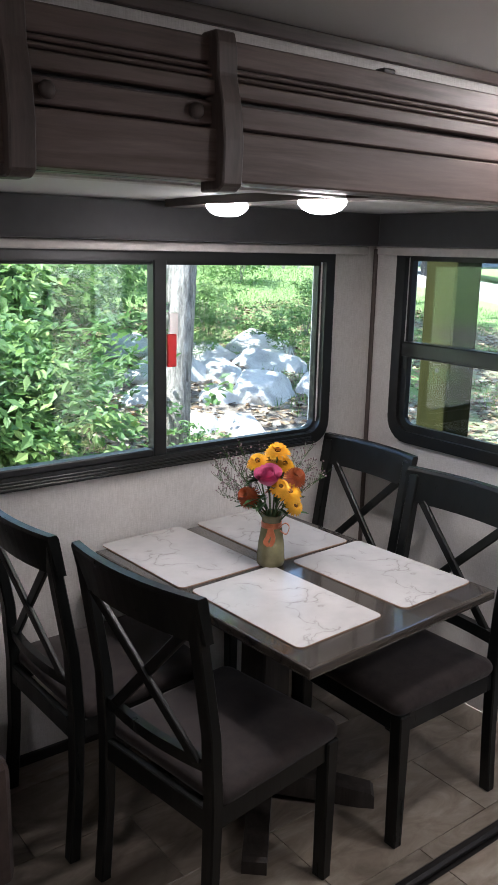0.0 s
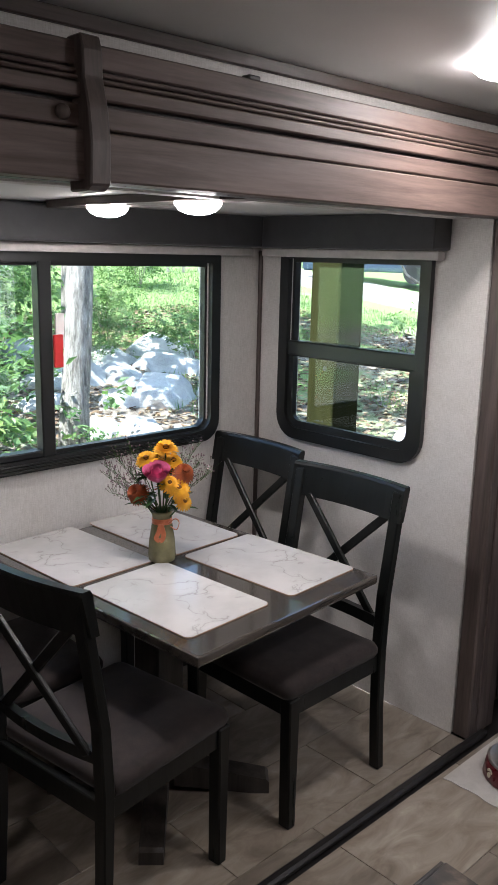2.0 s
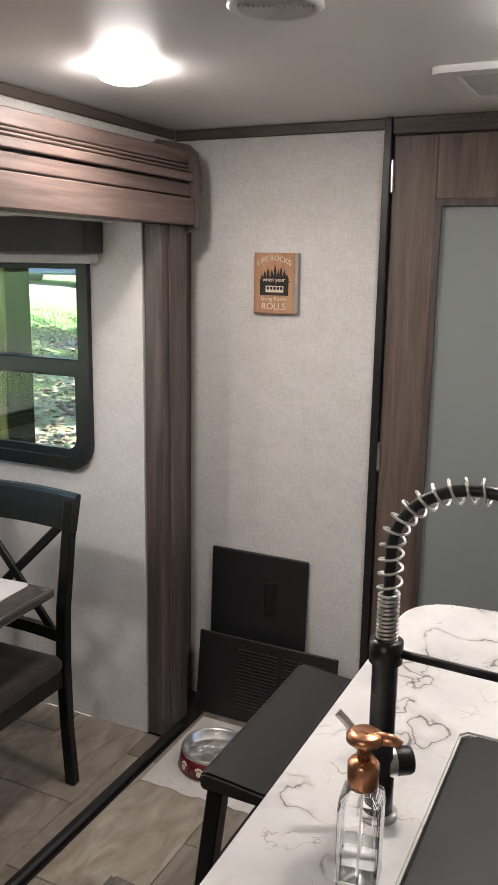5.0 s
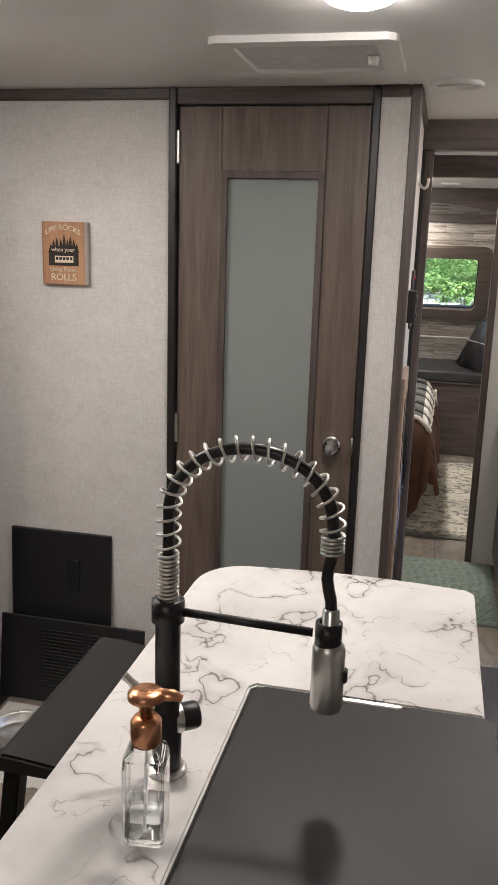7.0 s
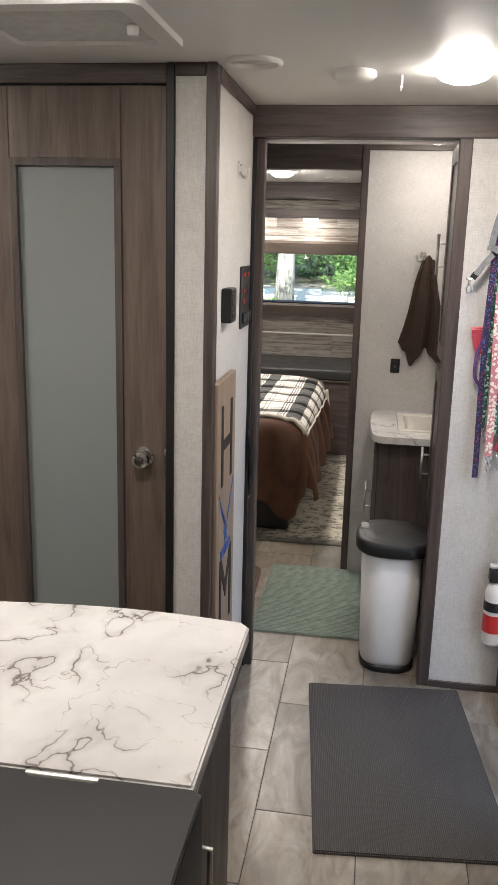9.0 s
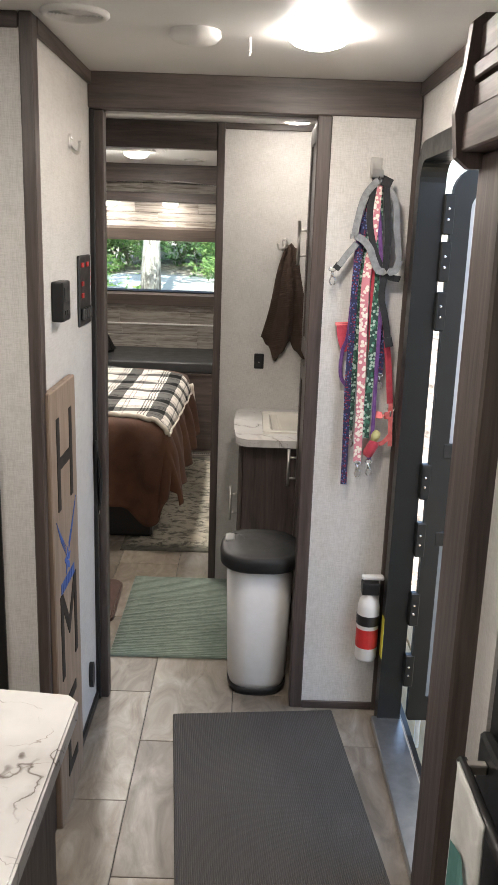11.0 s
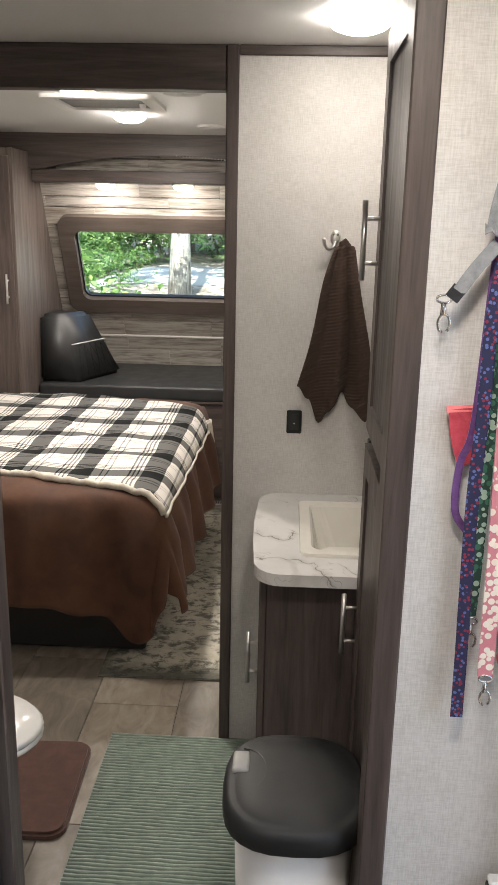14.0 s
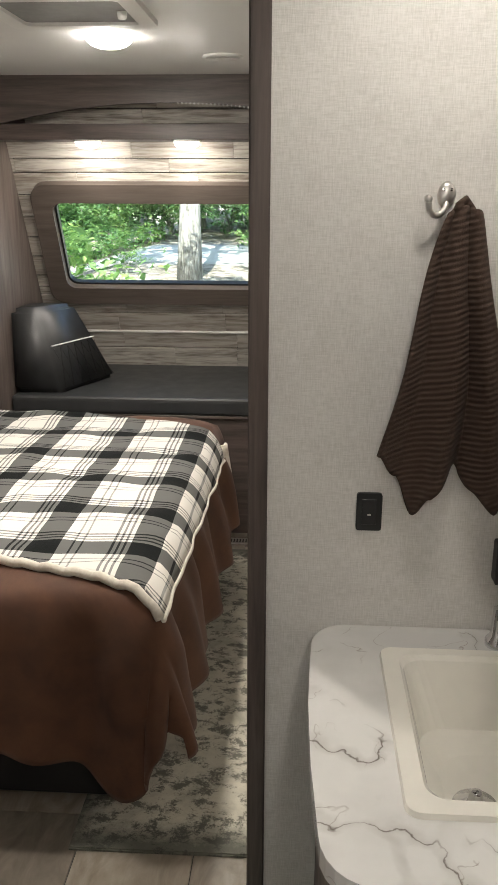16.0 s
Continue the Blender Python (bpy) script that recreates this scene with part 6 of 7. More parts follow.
# ---- kitchen slide on the entry side ----
trim("kitchen_flange", 2.41, 2.585, -0.955, -0.885, 0, 1.83, WOOD_Z, "brown wood upright at the kitchen slide's end", 0.006)
trim("kitchen_flange_back", 2.585, 2.62, -0.958, -0.91, 0, 2.09, WOOD_Z)
kf = thing("kitchen_fascia", pose(0, 0, 0), "grey-brown layered fascia over the kitchen slide", "fascia")
for z0, z1, y in ((1.83, 1.90, -0.842), (1.906, 1.95, -0.857), (1.956, 1.985, -0.850), (1.992, 2.055, -0.862)):
    part("board", boxed(-1.4, 2.56, -0.90, y, z0, z1, 0.003), FASCIA, kf)
part("end_cap", outline([(-0.835, 1.82), (-0.825, 1.90), (-0.838, 1.98), (-0.845, 2.06), (-0.865, 2.075), (-0.955, 2.075), (-0.955, 1.80), (-0.86, 1.80)], 0.03, axis="X", at=2.56), WOOD_Z, kf)
setting("wall_kitchen_end", boxed(2.30, 2.41, -1.6, -0.93, 0, 1.86), LINEN, "cream end wall of the kitchen slide")
setting("wall_kitchen_back", boxed(REAR, 2.41, -1.65, -1.6, 0, CEILING), LINEN)
setting("kitchen_slide_floor", boxed(REAR, 2.41, -1.6, RIGHT - 0.1, -0.06, -0.001), BLACKTRIM)
setting("kitchen_slide_ceiling", boxed(REAR, 2.42, -1.65, -0.90, 1.84, 1.87), CEIL)
setting("wall_kitchen_top", boxed(REAR, 2.5, -0.96, -0.91, 1.83, CEILING), LINEN)
stove = thing("kitchen_range", pose(0, 0, 0), "black kitchen range with bar handle", "range")
part("body", boxed(1.72, 2.28, -1.55, -0.93, 0.0, 0.90, 0.004), FRAME, stove)
part("oven_door", boxed(1.74, 2.26, -0.93, -0.905, 0.28, 0.78, 0.006), FRAME, stove)
part("door_handle", tube([(1.78, -0.865, 0.74), (2.22, -0.865, 0.74)], 0.011, 12), BLACKMETAL, stove, smooth=True)
for x in (1.80, 2.20):
    part("bracket", boxed(x - 0.01, x + 0.01, -0.905, -0.86, 0.73, 0.75, 0.003), STEEL, stove)
teat = thing("tea_towel", pose(2.12, -0.865, 0.74), "white tea towel with teal print on the oven handle", "towel")
ob = part("cloth", sheet(10, 16, lambda u, v: (-0.09 + 0.17 * u - 0.02 * v, 0.014 + 0.010 * math.sin(u * 9) * v, 0.012 - 0.34 * v)), fabric("white_cotton", (0.55, 0.55, 0.52), (0.70, 0.70, 0.67), 30), teat, smooth=True)
ob.modifiers.new("thickness", "SOLIDIFY").thickness = 0.004
part("print", sheet(6, 6, lambda u, v: (-0.06 + 0.10 * u, 0.021 + 0.010 * math.sin((0.18 + 0.6 * u) * 9) * 0.5, -0.12 - 0.11 * v)), plain("teal_print", (0.12, 0.30, 0.27), 0.8), teat, "teal printed patch")

# ---- seat at the rear of the slide-out ----
sofa = thing("sofa", pose(0, 0, 0), "brown upholstered sofa at the end of the slide-out", "sofa")
SUEDE = fabric("brown_sofa_cloth", (0.045, 0.030, 0.025), (0.085, 0.059, 0.050), 12, sheen=0.1)
part("seat", boxed(-0.95, 0.808, 1.985, 2.42, 0.05, 0.415, 0.04, steps=3), SUEDE, sofa)
part("back", boxed(-0.95, 0.80, 2.30, 2.54, 0.30, 0.86, 0.06, steps=3), SUEDE, sofa)
part("arm", boxed(-1.12, -0.94, 1.985, 2.52, 0.04, 0.60, 0.05, steps=3), SUEDE, sofa)

# ---- flowers on the table ----
vase = thing("flower_vase", pose(1.705, 2.085, 0.713), "olive ceramic pitcher vase with orange ribbon", "vase")
part("pitcher", lathe([(0, 0.003), (0.038, 0.0), (0.043, 0.006), (0.044, 0.02), (0.041, 0.07), (0.034, 0.115), (0.030, 0.14), (0.032, 0.158), (0.037, 0.168), (0.033, 0.168), (0.028, 0.155), (0.026, 0.13), (0, 0.12)], 36), plain("olive_glaze", (0.20, 0.185, 0.095), 0.22, vary=0.3, scale=18), vase, smooth=True)
RIBBON = fabric("orange_ribbon", (0.42, 0.10, 0.035), (0.62, 0.20, 0.08), 60, 0.6)
part("ribbon", lathe([(0.0315, 0.124), (0.0325, 0.126), (0.0325, 0.142), (0.0315, 0.144)], 28), RIBBON, vase, "orange ribbon band")
RT = Vector((0.71, -0.70, 0))
TO = Vector((-0.70, -0.71, 0))
part("bow", ribbon(curve_of([TO * 0.034 + RT * a + Vector((0, 0, z)) for a, z in ((0.025, 0.135), (0.045, 0.150), (0.058, 0.140), (0.050, 0.115), (0.030, 0.125))]), 0.008, TO, 0.002), RIBBON, vase)
part("tails", ribbon(curve_of([TO * 0.040 + RT * a + Vector((0, 0, z)) for a, z in ((0.0, 0.132), (-0.006, 0.105), (-0.014, 0.085), (0.002, 0.078), (0.010, 0.10), (0.002, 0.13))]), 0.014, RT, 0.002), RIBBON, vase)
fl = random.Random(12)


def petals(count, r0, r1, width, tilt, z, bm, cup=0.0):
    """A ring of narrow petals about the z axis."""
    for k in range(count):
        a = 2 * math.pi * (k + fl.uniform(-0.25, 0.25)) / count
        d, s = Vector((math.cos(a), math.sin(a), 0)), Vector((-math.sin(a), math.cos(a), 0))
        rows = []
        for f, w in ((0, 0.35), (0.35, 0.9), (0.75, 1.0), (1.0, 0.45)):
            r = r0 + (r1 - r0) * f
            c = d * r + Vector((0, 0, z + math.tan(tilt) * (r - r0) - cup * f * f))
            rows.append((bm.verts.new(c - s * width * w / 2), bm.verts.new(c + s * width * w / 2)))
        for p, q in zip(rows, rows[1:]):
            bm.faces.new((p[0], p[1], q[1], q[0]))
    return bm


def flower(name, label, at, aim, bm, material, extra=None):
    base = Vector(at)
    m = Matrix.Translation(base) @ Vector(aim).to_track_quat("Z", "Y").to_matrix().to_4x4()
    t = thing(name, pose(1.705, 2.085, 0.713) @ m, label, "flower", "bouquet flowers")
    part("petals", bm, material, t)
    if extra:
        part("centre", extra[0], extra[1], t)
    inv = m.inverted()
    end = inv @ Vector((base.x * 0.15, base.y * 0.15, 0.13))
    part("stem", tube([(0, 0, -0.004), tuple((end * 0.5 + Vector((0, 0, -0.006)))), tuple(end)], 0.0025, 6), STEM, t, "green stem")


STEM = plain("flower_stem", (0.05, 0.10, 0.025), 0.6)
YELLOW = plain("yellow_petal", (0.78, 0.40, 0.012), 0.6, vary=0.2)
ORANGE = plain("rust_petal", (0.34, 0.075, 0.018), 0.65, vary=0.35, scale=60)
PINK = plain("pink_petal", (0.62, 0.13, 0.27), 0.55, vary=0.25, scale=40)
HEART = plain("flower_heart", (0.16, 0.07, 0.012), 0.8)


def off(r, z, d):
    return RT * r + TO * d + Vector((0, 0, 0.168 + z))


for r, z, d, s in ((0.012, 0.195, 0.0, 1.1), (-0.045, 0.165, 0.02, 1.0), (0.055, 0.083, 0.05, 1.1), (0.072, 0.040, 0.045, 0.8), (0.035, 0.155, 0.0, 0.9), (0.03, 0.10, 0.06, 0.9), (-0.02, 0.15, -0.05, 1.0), (0.02, 0.10, -0.06, 1.0)):
    bm = bmesh.new()
    for k in range(5):
        petals(20 - 2 * k, 0.006, (0.038 - 0.005 * k) * s, 0.0085 * s, 0.10 + 0.22 * k, 0.003 * k, bm, 0.006)
    c = bmesh.new()
    bmesh.ops.create_icosphere(c, subdivisions=2, radius=0.009 * s, matrix=pose(0, 0, 0.010))
    flower("yellow_daisy", "bright yellow double daisy in the vase", off(r, z, d), off(r, z, d) - Vector((0, 0, 0.12)) + TO * 0.06, bm, YELLOW, (c, HEART))
for r, z, d in ((0.072, 0.130, 0.03), (-0.075, 0.062, 0.035), (0.0, 0.06, -0.07)):
    bm = bmesh.new()
    for k in range(9):
        petals(22 - k, 0.004 + 0.001 * k, 0.038 - 0.0028 * k, 0.0065, -0.35 + 0.20 * k, 0.002 * k, bm, 0.004)
    flower("rust_chrysanthemum", "rust orange chrysanthemum in the vase", off(r, z, d), off(r, z, d) - Vector((0, 0, 0.15)) + TO * 0.05, bm, ORANGE)
bm = bmesh.new()
for k in range(7):
    rr = 0.034 - 0.0044 * k
    n = 9
    for j in range(4 if k < 5 else 3):
        a0 = 2 * math.pi * j / 4 + k * 0.7
        cols = []
        for i in range(n):
            a = a0 + (i / (n - 1) - 0.5) * 1.9
            col = []
            for f in range(5):
                h = f / 4
                r = rr * (0.35 + 0.75 * math.sin(h * 1.7)) + (0.006 if f == 4 and k < 4 else 0)
                col.append(bm.verts.new((r * math.cos(a), r * math.sin(a), -0.02 + h * (0.046 + 0.002 * k) - 0.006 * abs(i / (n - 1) - 0.5) * h)))
            cols.append(col)
        for p, q in zip(cols, cols[1:]):
            for f in range(4):
                bm.faces.new((p[f], q[f], q[f + 1], p[f + 1]))
flower("pink_rose", "open pink rose in the middle of the bouquet", off(-0.008, 0.128, 0.06), off(-0.008, 0.02, 0.09), bm, PINK)
LEAF = plain("glossy_leaf", (0.035, 0.095, 0.022), 0.35, vary=0.35, scale=20)
gr = thing("bouquet_greens", pose(1.705, 2.085, 0.713), "dark green foliage and purple filler sprigs in the vase", "foliage")


def leaf(bm, base, way, length, width):
    base, way = Vector(base), Vector(way).normalized()
    s = way.cross(Vector((0, 0, 1))).normalized()
    up = s.cross(way)
    mid, lo, hi = [], [], []
    for f, w in ((0, 0.05), (0.25, 0.8), (0.5, 1), (0.75, 0.7), (1, 0.03)):
        c = base + way * length * f - up * (length * 0.25 * f * f)
        mid.append(bm.verts.new(c))
        lo.append(bm.verts.new(c - s * width * w / 2 + up * width * w * 0.15))
        hi.append(bm.verts.new(c + s * width * w / 2 + up * width * w * 0.15))
    for i in range(4):
        bm.faces.new((lo[i], lo[i + 1], mid[i + 1], mid[i]))
        bm.faces.new((mid[i], mid[i + 1], hi[i + 1], hi[i]))


for k in range(46):
    bm = bmesh.new()
    a = fl.uniform(0, 2 * math.pi)
    hgt = fl.uniform(0.165, 0.31)
    rad = fl.uniform(0.02, 0.06) * (1.2 if hgt < 0.25 else 0.8)
    leaf(bm, (rad * math.cos(a), rad * math.sin(a), hgt), (math.cos(a), math.sin(a), fl.uniform(-0.1, 0.9)), fl.uniform(0.04, 0.065), fl.uniform(0.018, 0.028))
    part("leaf", bm, LEAF, gr)
bm = bmesh.new()
sp = bmesh.new()
for r, z, d in ((-0.17, 0.10, 0.0), (-0.14, 0.17, 0.02), (-0.16, 0.06, 0.03), (-0.11, 0.20, -0.03), (-0.10, 0.13, 0.03), (0.12, 0.16, 0.0), (0.15, 0.13, 0.02), (0.10, 0.19, -0.04), (-0.19, 0.13, -0.04), (0.05, 0.12, -0.14), (-0.05, 0.15, -0.15)):
    e = off(r, z, d)
    b = Vector((0, 0, 0.15))
    line = [b.lerp(e, f) + Vector((0, 0, 0.05 * f * (1 - f))) for f in (0, 0.25, 0.5, 0.75, 1)]
    tube(line, [0.0018, 0.0016, 0.0013, 0.001, 0.0006], 5, bm)
    for k in range(46):
        f = fl.uniform(0.45, 1.05)
        p = b.lerp(e, f) + Vector((fl.gauss(0, 0.012), fl.gauss(0, 0.012), 0.02 + fl.gauss(0, 0.014)))
        bmesh.ops.create_icosphere(sp, subdivisions=1, radius=fl.uniform(0.0016, 0.0034), matrix=Matrix.Translation(p))
        q = b.lerp(e, f - 0.05)
        tube([q, p], 0.0005, 3, bm, caps=False)
tagged(part("twig", bm, STEM, gr), kind="stuff")
tagged(part("filler_bud", sp, plain("purple_filler", (0.22, 0.15, 0.17), 0.8, vary=0.3), gr), "dusty purple buds", kind="stuff")

# ---- outdoors ----
RISE = 0.11


def land(x, y):
    """Height of the ground: level under the trailer, rising behind it, rough everywhere."""
    back, out = max(0.0, y - 4.0), max(0.0, x - 9.0)
    far = back + out
    w = min(1.0, max(0.0, (y - 3.0) / 4.0))
    h = -0.95 + RISE * min(back, 18.0) + w * 0.015 * min(out, 40) + (1 - w) * (0.2 * min(out, 7.0) + 0.02 * min(max(0.0, out - 7.0), 40))
    h += 0.10 * noise.noise(Vector((x * 0.25, y * 0.25, 0))) * min(1, far / 3 + 0.2)
    return h + 0.05 * noise.noise(Vector((x * 0.9, y * 0.9, 5)))


gnd = Nodes("forest_floor", 0.95)
at = gnd.coords()
n1, n2, n3 = gnd.noise(at, 0.35, 5, 0.6), gnd.noise(at, 6, 6, 0.7), gnd.noise(at, 40, 4, 0.7)
litter = gnd.ramp(n2, [(0.35, (0.07, 0.055, 0.042)), (0.5, (0.24, 0.20, 0.16)), (0.66, (0.52, 0.47, 0.41))])
grass = gnd.ramp(n3, [(0.35, (0.12, 0.20, 0.06)), (0.65, (0.30, 0.42, 0.15))])
gravel = gnd.ramp(n3, [(0.4, (0.42, 0.40, 0.37)), (0.6, (0.60, 0.58, 0.54))])
gx, gy, gz = gnd.split(at)
roadm = gnd.math("ABSOLUTE", gnd.math("SUBTRACT", gx, gnd.math("ADD", 19.5, gnd.math("MULTIPLY", gy, 0.1))))
roadm = gnd.ramp(gnd.math("MULTIPLY", roadm, 0.05), [(0.06, 1.0), (0.09, 0.0)])
lawn = gnd.math("ADD", n1, gnd.math("MULTIPLY", gnd.math("SUBTRACT", gnd.math("MINIMUM", gy, 18.0), 10.0), 0.03))
g = gnd.mix(gnd.ramp(lawn, [(0.46, 0.0), (0.60, 1.0)]), litter, grass)
gnd.colour(gnd.mix(roadm, g, gravel))
gnd.bump(gnd.math("ADD", n2, gnd.math("MULTIPLY", n3, 0.5)), 0.9, 0.05)


def cell(u):
    return math.copysign(abs(2 * u - 1) ** 2.6, 2 * u - 1)


setting("ground", sheet(150, 150, lambda u, v: (lambda x, y: (x, y, land(x, y)))(8 + 140 * cell(u), 10 + 140 * cell(v))), gnd.m, "leaf-littered woodland ground with grass", smooth=True)
# unseen outer shells, added so the trailer's underside, roof and nose keep the daylight out
setting("trailer_roof", boxed(REAR - 0.1, 8.15, RIGHT - 0.15, LEFT + 0.08, CEILING + 0.051, CEILING + 0.11), WHITEPLASTIC)
setting("slide_roof", boxed(-1.46, 2.65, 1.645, 2.64, SLIDE_TOP + 0.041, SLIDE_TOP + 0.09), WHITEPLASTIC)
setting("kitchen_roof", boxed(REAR - 0.1, 2.45, -1.70, RIGHT - 0.1, 1.871, 1.93), WHITEPLASTIC)
setting("trailer_skirt", boxed(REAR - 0.05, 8.1, RIGHT - 0.1, LEFT + 0.05, -0.35, -0.0605), WHITEPLASTIC)
setting("wall_nose", boxed(8.0, 8.1, RIGHT - 0.05, LEFT + 0.05, -0.06, 1.0), WHITEPLASTIC)
setting("wall_nose_side", boxed(7.0, 8.1, LEFT + 0.051, LEFT + 0.08, -0.06, CEILING), WHITEPLASTIC)
DECK = wood("porch_board", (0.30, 0.22, 0.12), (0.46, 0.36, 0.21), "X", 0.7)
porch = thing("porch_deck", pose(0, 0, 0), "weathered tan wooden porch outside the entry", "deck")
for k in range(12):
    part("board", boxed(2.3, 4.6, -1.24 - 0.145 * k, -1.10 - 0.145 * k, -0.20, -0.165, 0.004), DECK, porch)
for x in (2.4, 4.5):
    for y in (-1.2, -2.7):
        part("post", boxed(x - 0.05, x + 0.05, y - 0.05, y + 0.05, -1.2, -0.20), DECK, porch)

BARK = Nodes("grey_bark", 0.9)
b1 = BARK.noise(BARK.coords((5, 5, 1), own=True), 5, 8, 0.7, 0.6)
BARK.colour(BARK.ramp(b1, [(0.35, (0.11, 0.10, 0.085)), (0.5, (0.30, 0.275, 0.24)), (0.68, (0.54, 0.51, 0.46))]))
BARK.bump(b1, 0.9, 0.03)
BARK = BARK.m


def leafage(name, dark, light):
    """A thin leaf that lets light through."""
    n = Nodes(name, 0.5)
    c = n.ramp(n.island(), [(0.0, dark), (0.7, light), (1.0, (light[0] * 1.4, light[1] * 1.15, light[2]))])
    n.colour(c)
    tr = n.t.nodes.new("ShaderNodeBsdfTranslucent")
    n.put(tr.inputs[0], n.mix(0.5, c, (0.17, 0.36, 0.08)))
    mx = n.t.nodes.new("ShaderNodeMixShader")
    mx.inputs[0].default_value = 0.42
    n.t.links.new(n.b.outputs[0], mx.inputs[1])
    n.t.links.new(tr.outputs[0], mx.inputs[2])
    n.t.links.new(mx.outputs[0], n.t.nodes["Material Output"].inputs[0])
    return n.m


GREENLEAF = leafage("green_leaves", (0.045, 0.10, 0.035), (0.12, 0.22, 0.08))
LIMELEAF = leafage("lime_leaves", (0.09, 0.17, 0.05), (0.22, 0.34, 0.12))
ro = random.Random(21)


def leaf_cloud(name, count, size, spread, seed, flat=0.6):
    """Many small pointed leaves in loose sprays, as one mesh to share."""
    q = random.Random(seed)
    vs, fs = [], []
    sprays = [Vector((q.gauss(0, 0.45), q.gauss(0, 0.45), q.gauss(0, 0.42 * flat))) * spread for _ in range(max(6, count // 14))]
    ways = [Vector((q.gauss(0, 1), q.gauss(0, 1), q.gauss(0, 0.35))).normalized() for _ in sprays]
    for k in range(count):
        i = q.randrange(len(sprays))
        p = sprays[i] + ways[i] * q.uniform(-0.5, 0.5) * spread * 0.5 + Vector((q.gauss(0, 1), q.gauss(0, 1), q.gauss(0, 0.6))) * spread * 0.06
        d = (ways[i] + Vector((q.gauss(0, 0.6), q.gauss(0, 0.6), q.gauss(-0.25, 0.4)))).normalized()
        s = d.cross(Vector((q.gauss(0, 0.4), q.gauss(0, 0.4), 1))).normalized()
        L = size * q.uniform(0.6, 1.3)
        up = s.cross(d) * L * 0.1
        b = len(vs)
        vs += [p, p + d * L * 0.4 + s * L * 0.27 + up, p + d * L, p + d * L * 0.4 - s * L * 0.27 + up, p + d * L * 0.45]
        fs += [(b, b + 1, b + 4), (b + 1, b + 2, b + 4), (b + 2, b + 3, b + 4), (b + 3, b, b + 4)]
    data = bpy.data.meshes.new(name)
    data.from_pydata([tuple(v) for v in vs], [], fs)
    data.update()
    return data


def with_material(data, m):
    data = data.copy()
    data.materials.append(m)
    return data


NEAR = [with_material(leaf_cloud("near_spray", 420, 0.13, 1.0, s), GREENLEAF) for s in (1, 2, 3)] + [with_material(leaf_cloud("lime_spray", 420, 0.13, 1.0, 7), LIMELEAF)]
FARC = [with_material(leaf_cloud("far_spray", 900, 0.22, 1.9, s), GREENLEAF) for s in (11, 12)] + [with_material(leaf_cloud("far_lime", 900, 0.22, 1.9, 14), LIMELEAF)]


def put_leaves(parent, data, x, y, z, s):
    o = new("crown", data)
    o.parent = parent
    o.matrix_basis = pose(x, y, z, ro.uniform(-20, 20), ro.uniform(-20, 20), ro.uniform(0, 360)) @ Matrix.Diagonal((s, s, s * ro.uniform(0.7, 1), 1))


def tree(x, y, r, h, lean=(0, 0), crowns=5, low=3.0, label="tall woodland tree with grey bark", far=True):
    z = land(x, y)
    t = thing("tree", pose(x, y, z - 0.1), label, "tree", "woodland trees")
    line = [(lean[0] * f + 0.06 * math.sin(f * 7 + x), lean[1] * f + 0.06 * math.cos(f * 6 + y), h * f) for f in [k / 12 for k in range(13)]]
    part("trunk", tube(line, [r * (1.35 if k == 0 else 1.12 if k == 1 else 1.0 - 0.055 * k) for k in range(13)], 14), BARK, t, smooth=True)
    for k in range(4):
        f = ro.uniform(0.45, 0.9)
        a = ro.uniform(0, 6.28)
        p = Vector(line[int(f * 12)])
        part("limb", tube([p, p + Vector((math.cos(a), math.sin(a), 0.5)) * h * 0.10, p + Vector((math.cos(a), math.sin(a), 0.9)) * h * 0.2], [r * 0.4, r * 0.28, r * 0.12], 8), BARK, t, smooth=True)
    for k in range(crowns):
        f = ro.uniform(0.5, 1.0)
        p = Vector(line[int(f * 12)])
        put_leaves(t, ro.choice(FARC), p.x + ro.gauss(0, 1.3), p.y + ro.gauss(0, 1.3), max(low, p.z + ro.uniform(-0.4, 0.8)), ro.uniform(0.9, 1.5))
    return t


def shrub(x, y, s, n, label="leafy green understorey shrub", lime=False, z=None):
    b = land(x, y) if z is None else z
    t = thing("shrub", pose(x, y, b), label, "shrub", "understorey shrubs")
    for k in range(5):
        a = ro.uniform(0, 6.28)
        part("stem", tube([(0, 0, -0.05), (0.15 * s * math.cos(a), 0.15 * s * math.sin(a), 0.5 * s), (0.35 * s * math.cos(a), 0.35 * s * math.sin(a), 1.1 * s)], [0.018 * s, 0.012 * s, 0.005 * s], 6), BARK, t)
    for k in range(n):
        put_leaves(t, NEAR[3] if lime and k % 2 else ro.choice(NEAR[:3]), ro.gauss(0, 0.42) * s, ro.gauss(0, 0.42) * s, ro.uniform(0.55, 1.45) * s, ro.uniform(0.6, 0.95) * s)


ROCK = Nodes("pale_granite", 0.9)
r1, r2 = ROCK.noise(ROCK.coords(own=True), 2.5, 7, 0.65), ROCK.noise(ROCK.coords(own=True), 30, 4)
ROCK.colour(ROCK.mix(ROCK.math("MULTIPLY", r2, 0.5), ROCK.ramp(r1, [(0.35, (0.42, 0.41, 0.395)), (0.6, (0.74, 0.725, 0.70))]), (0.30, 0.29, 0.28)))
ROCK.bump(ROCK.math("ADD", r1, ROCK.math("MULTIPLY", r2, 0.3)), 0.8, 0.05)
ROCK = ROCK.m


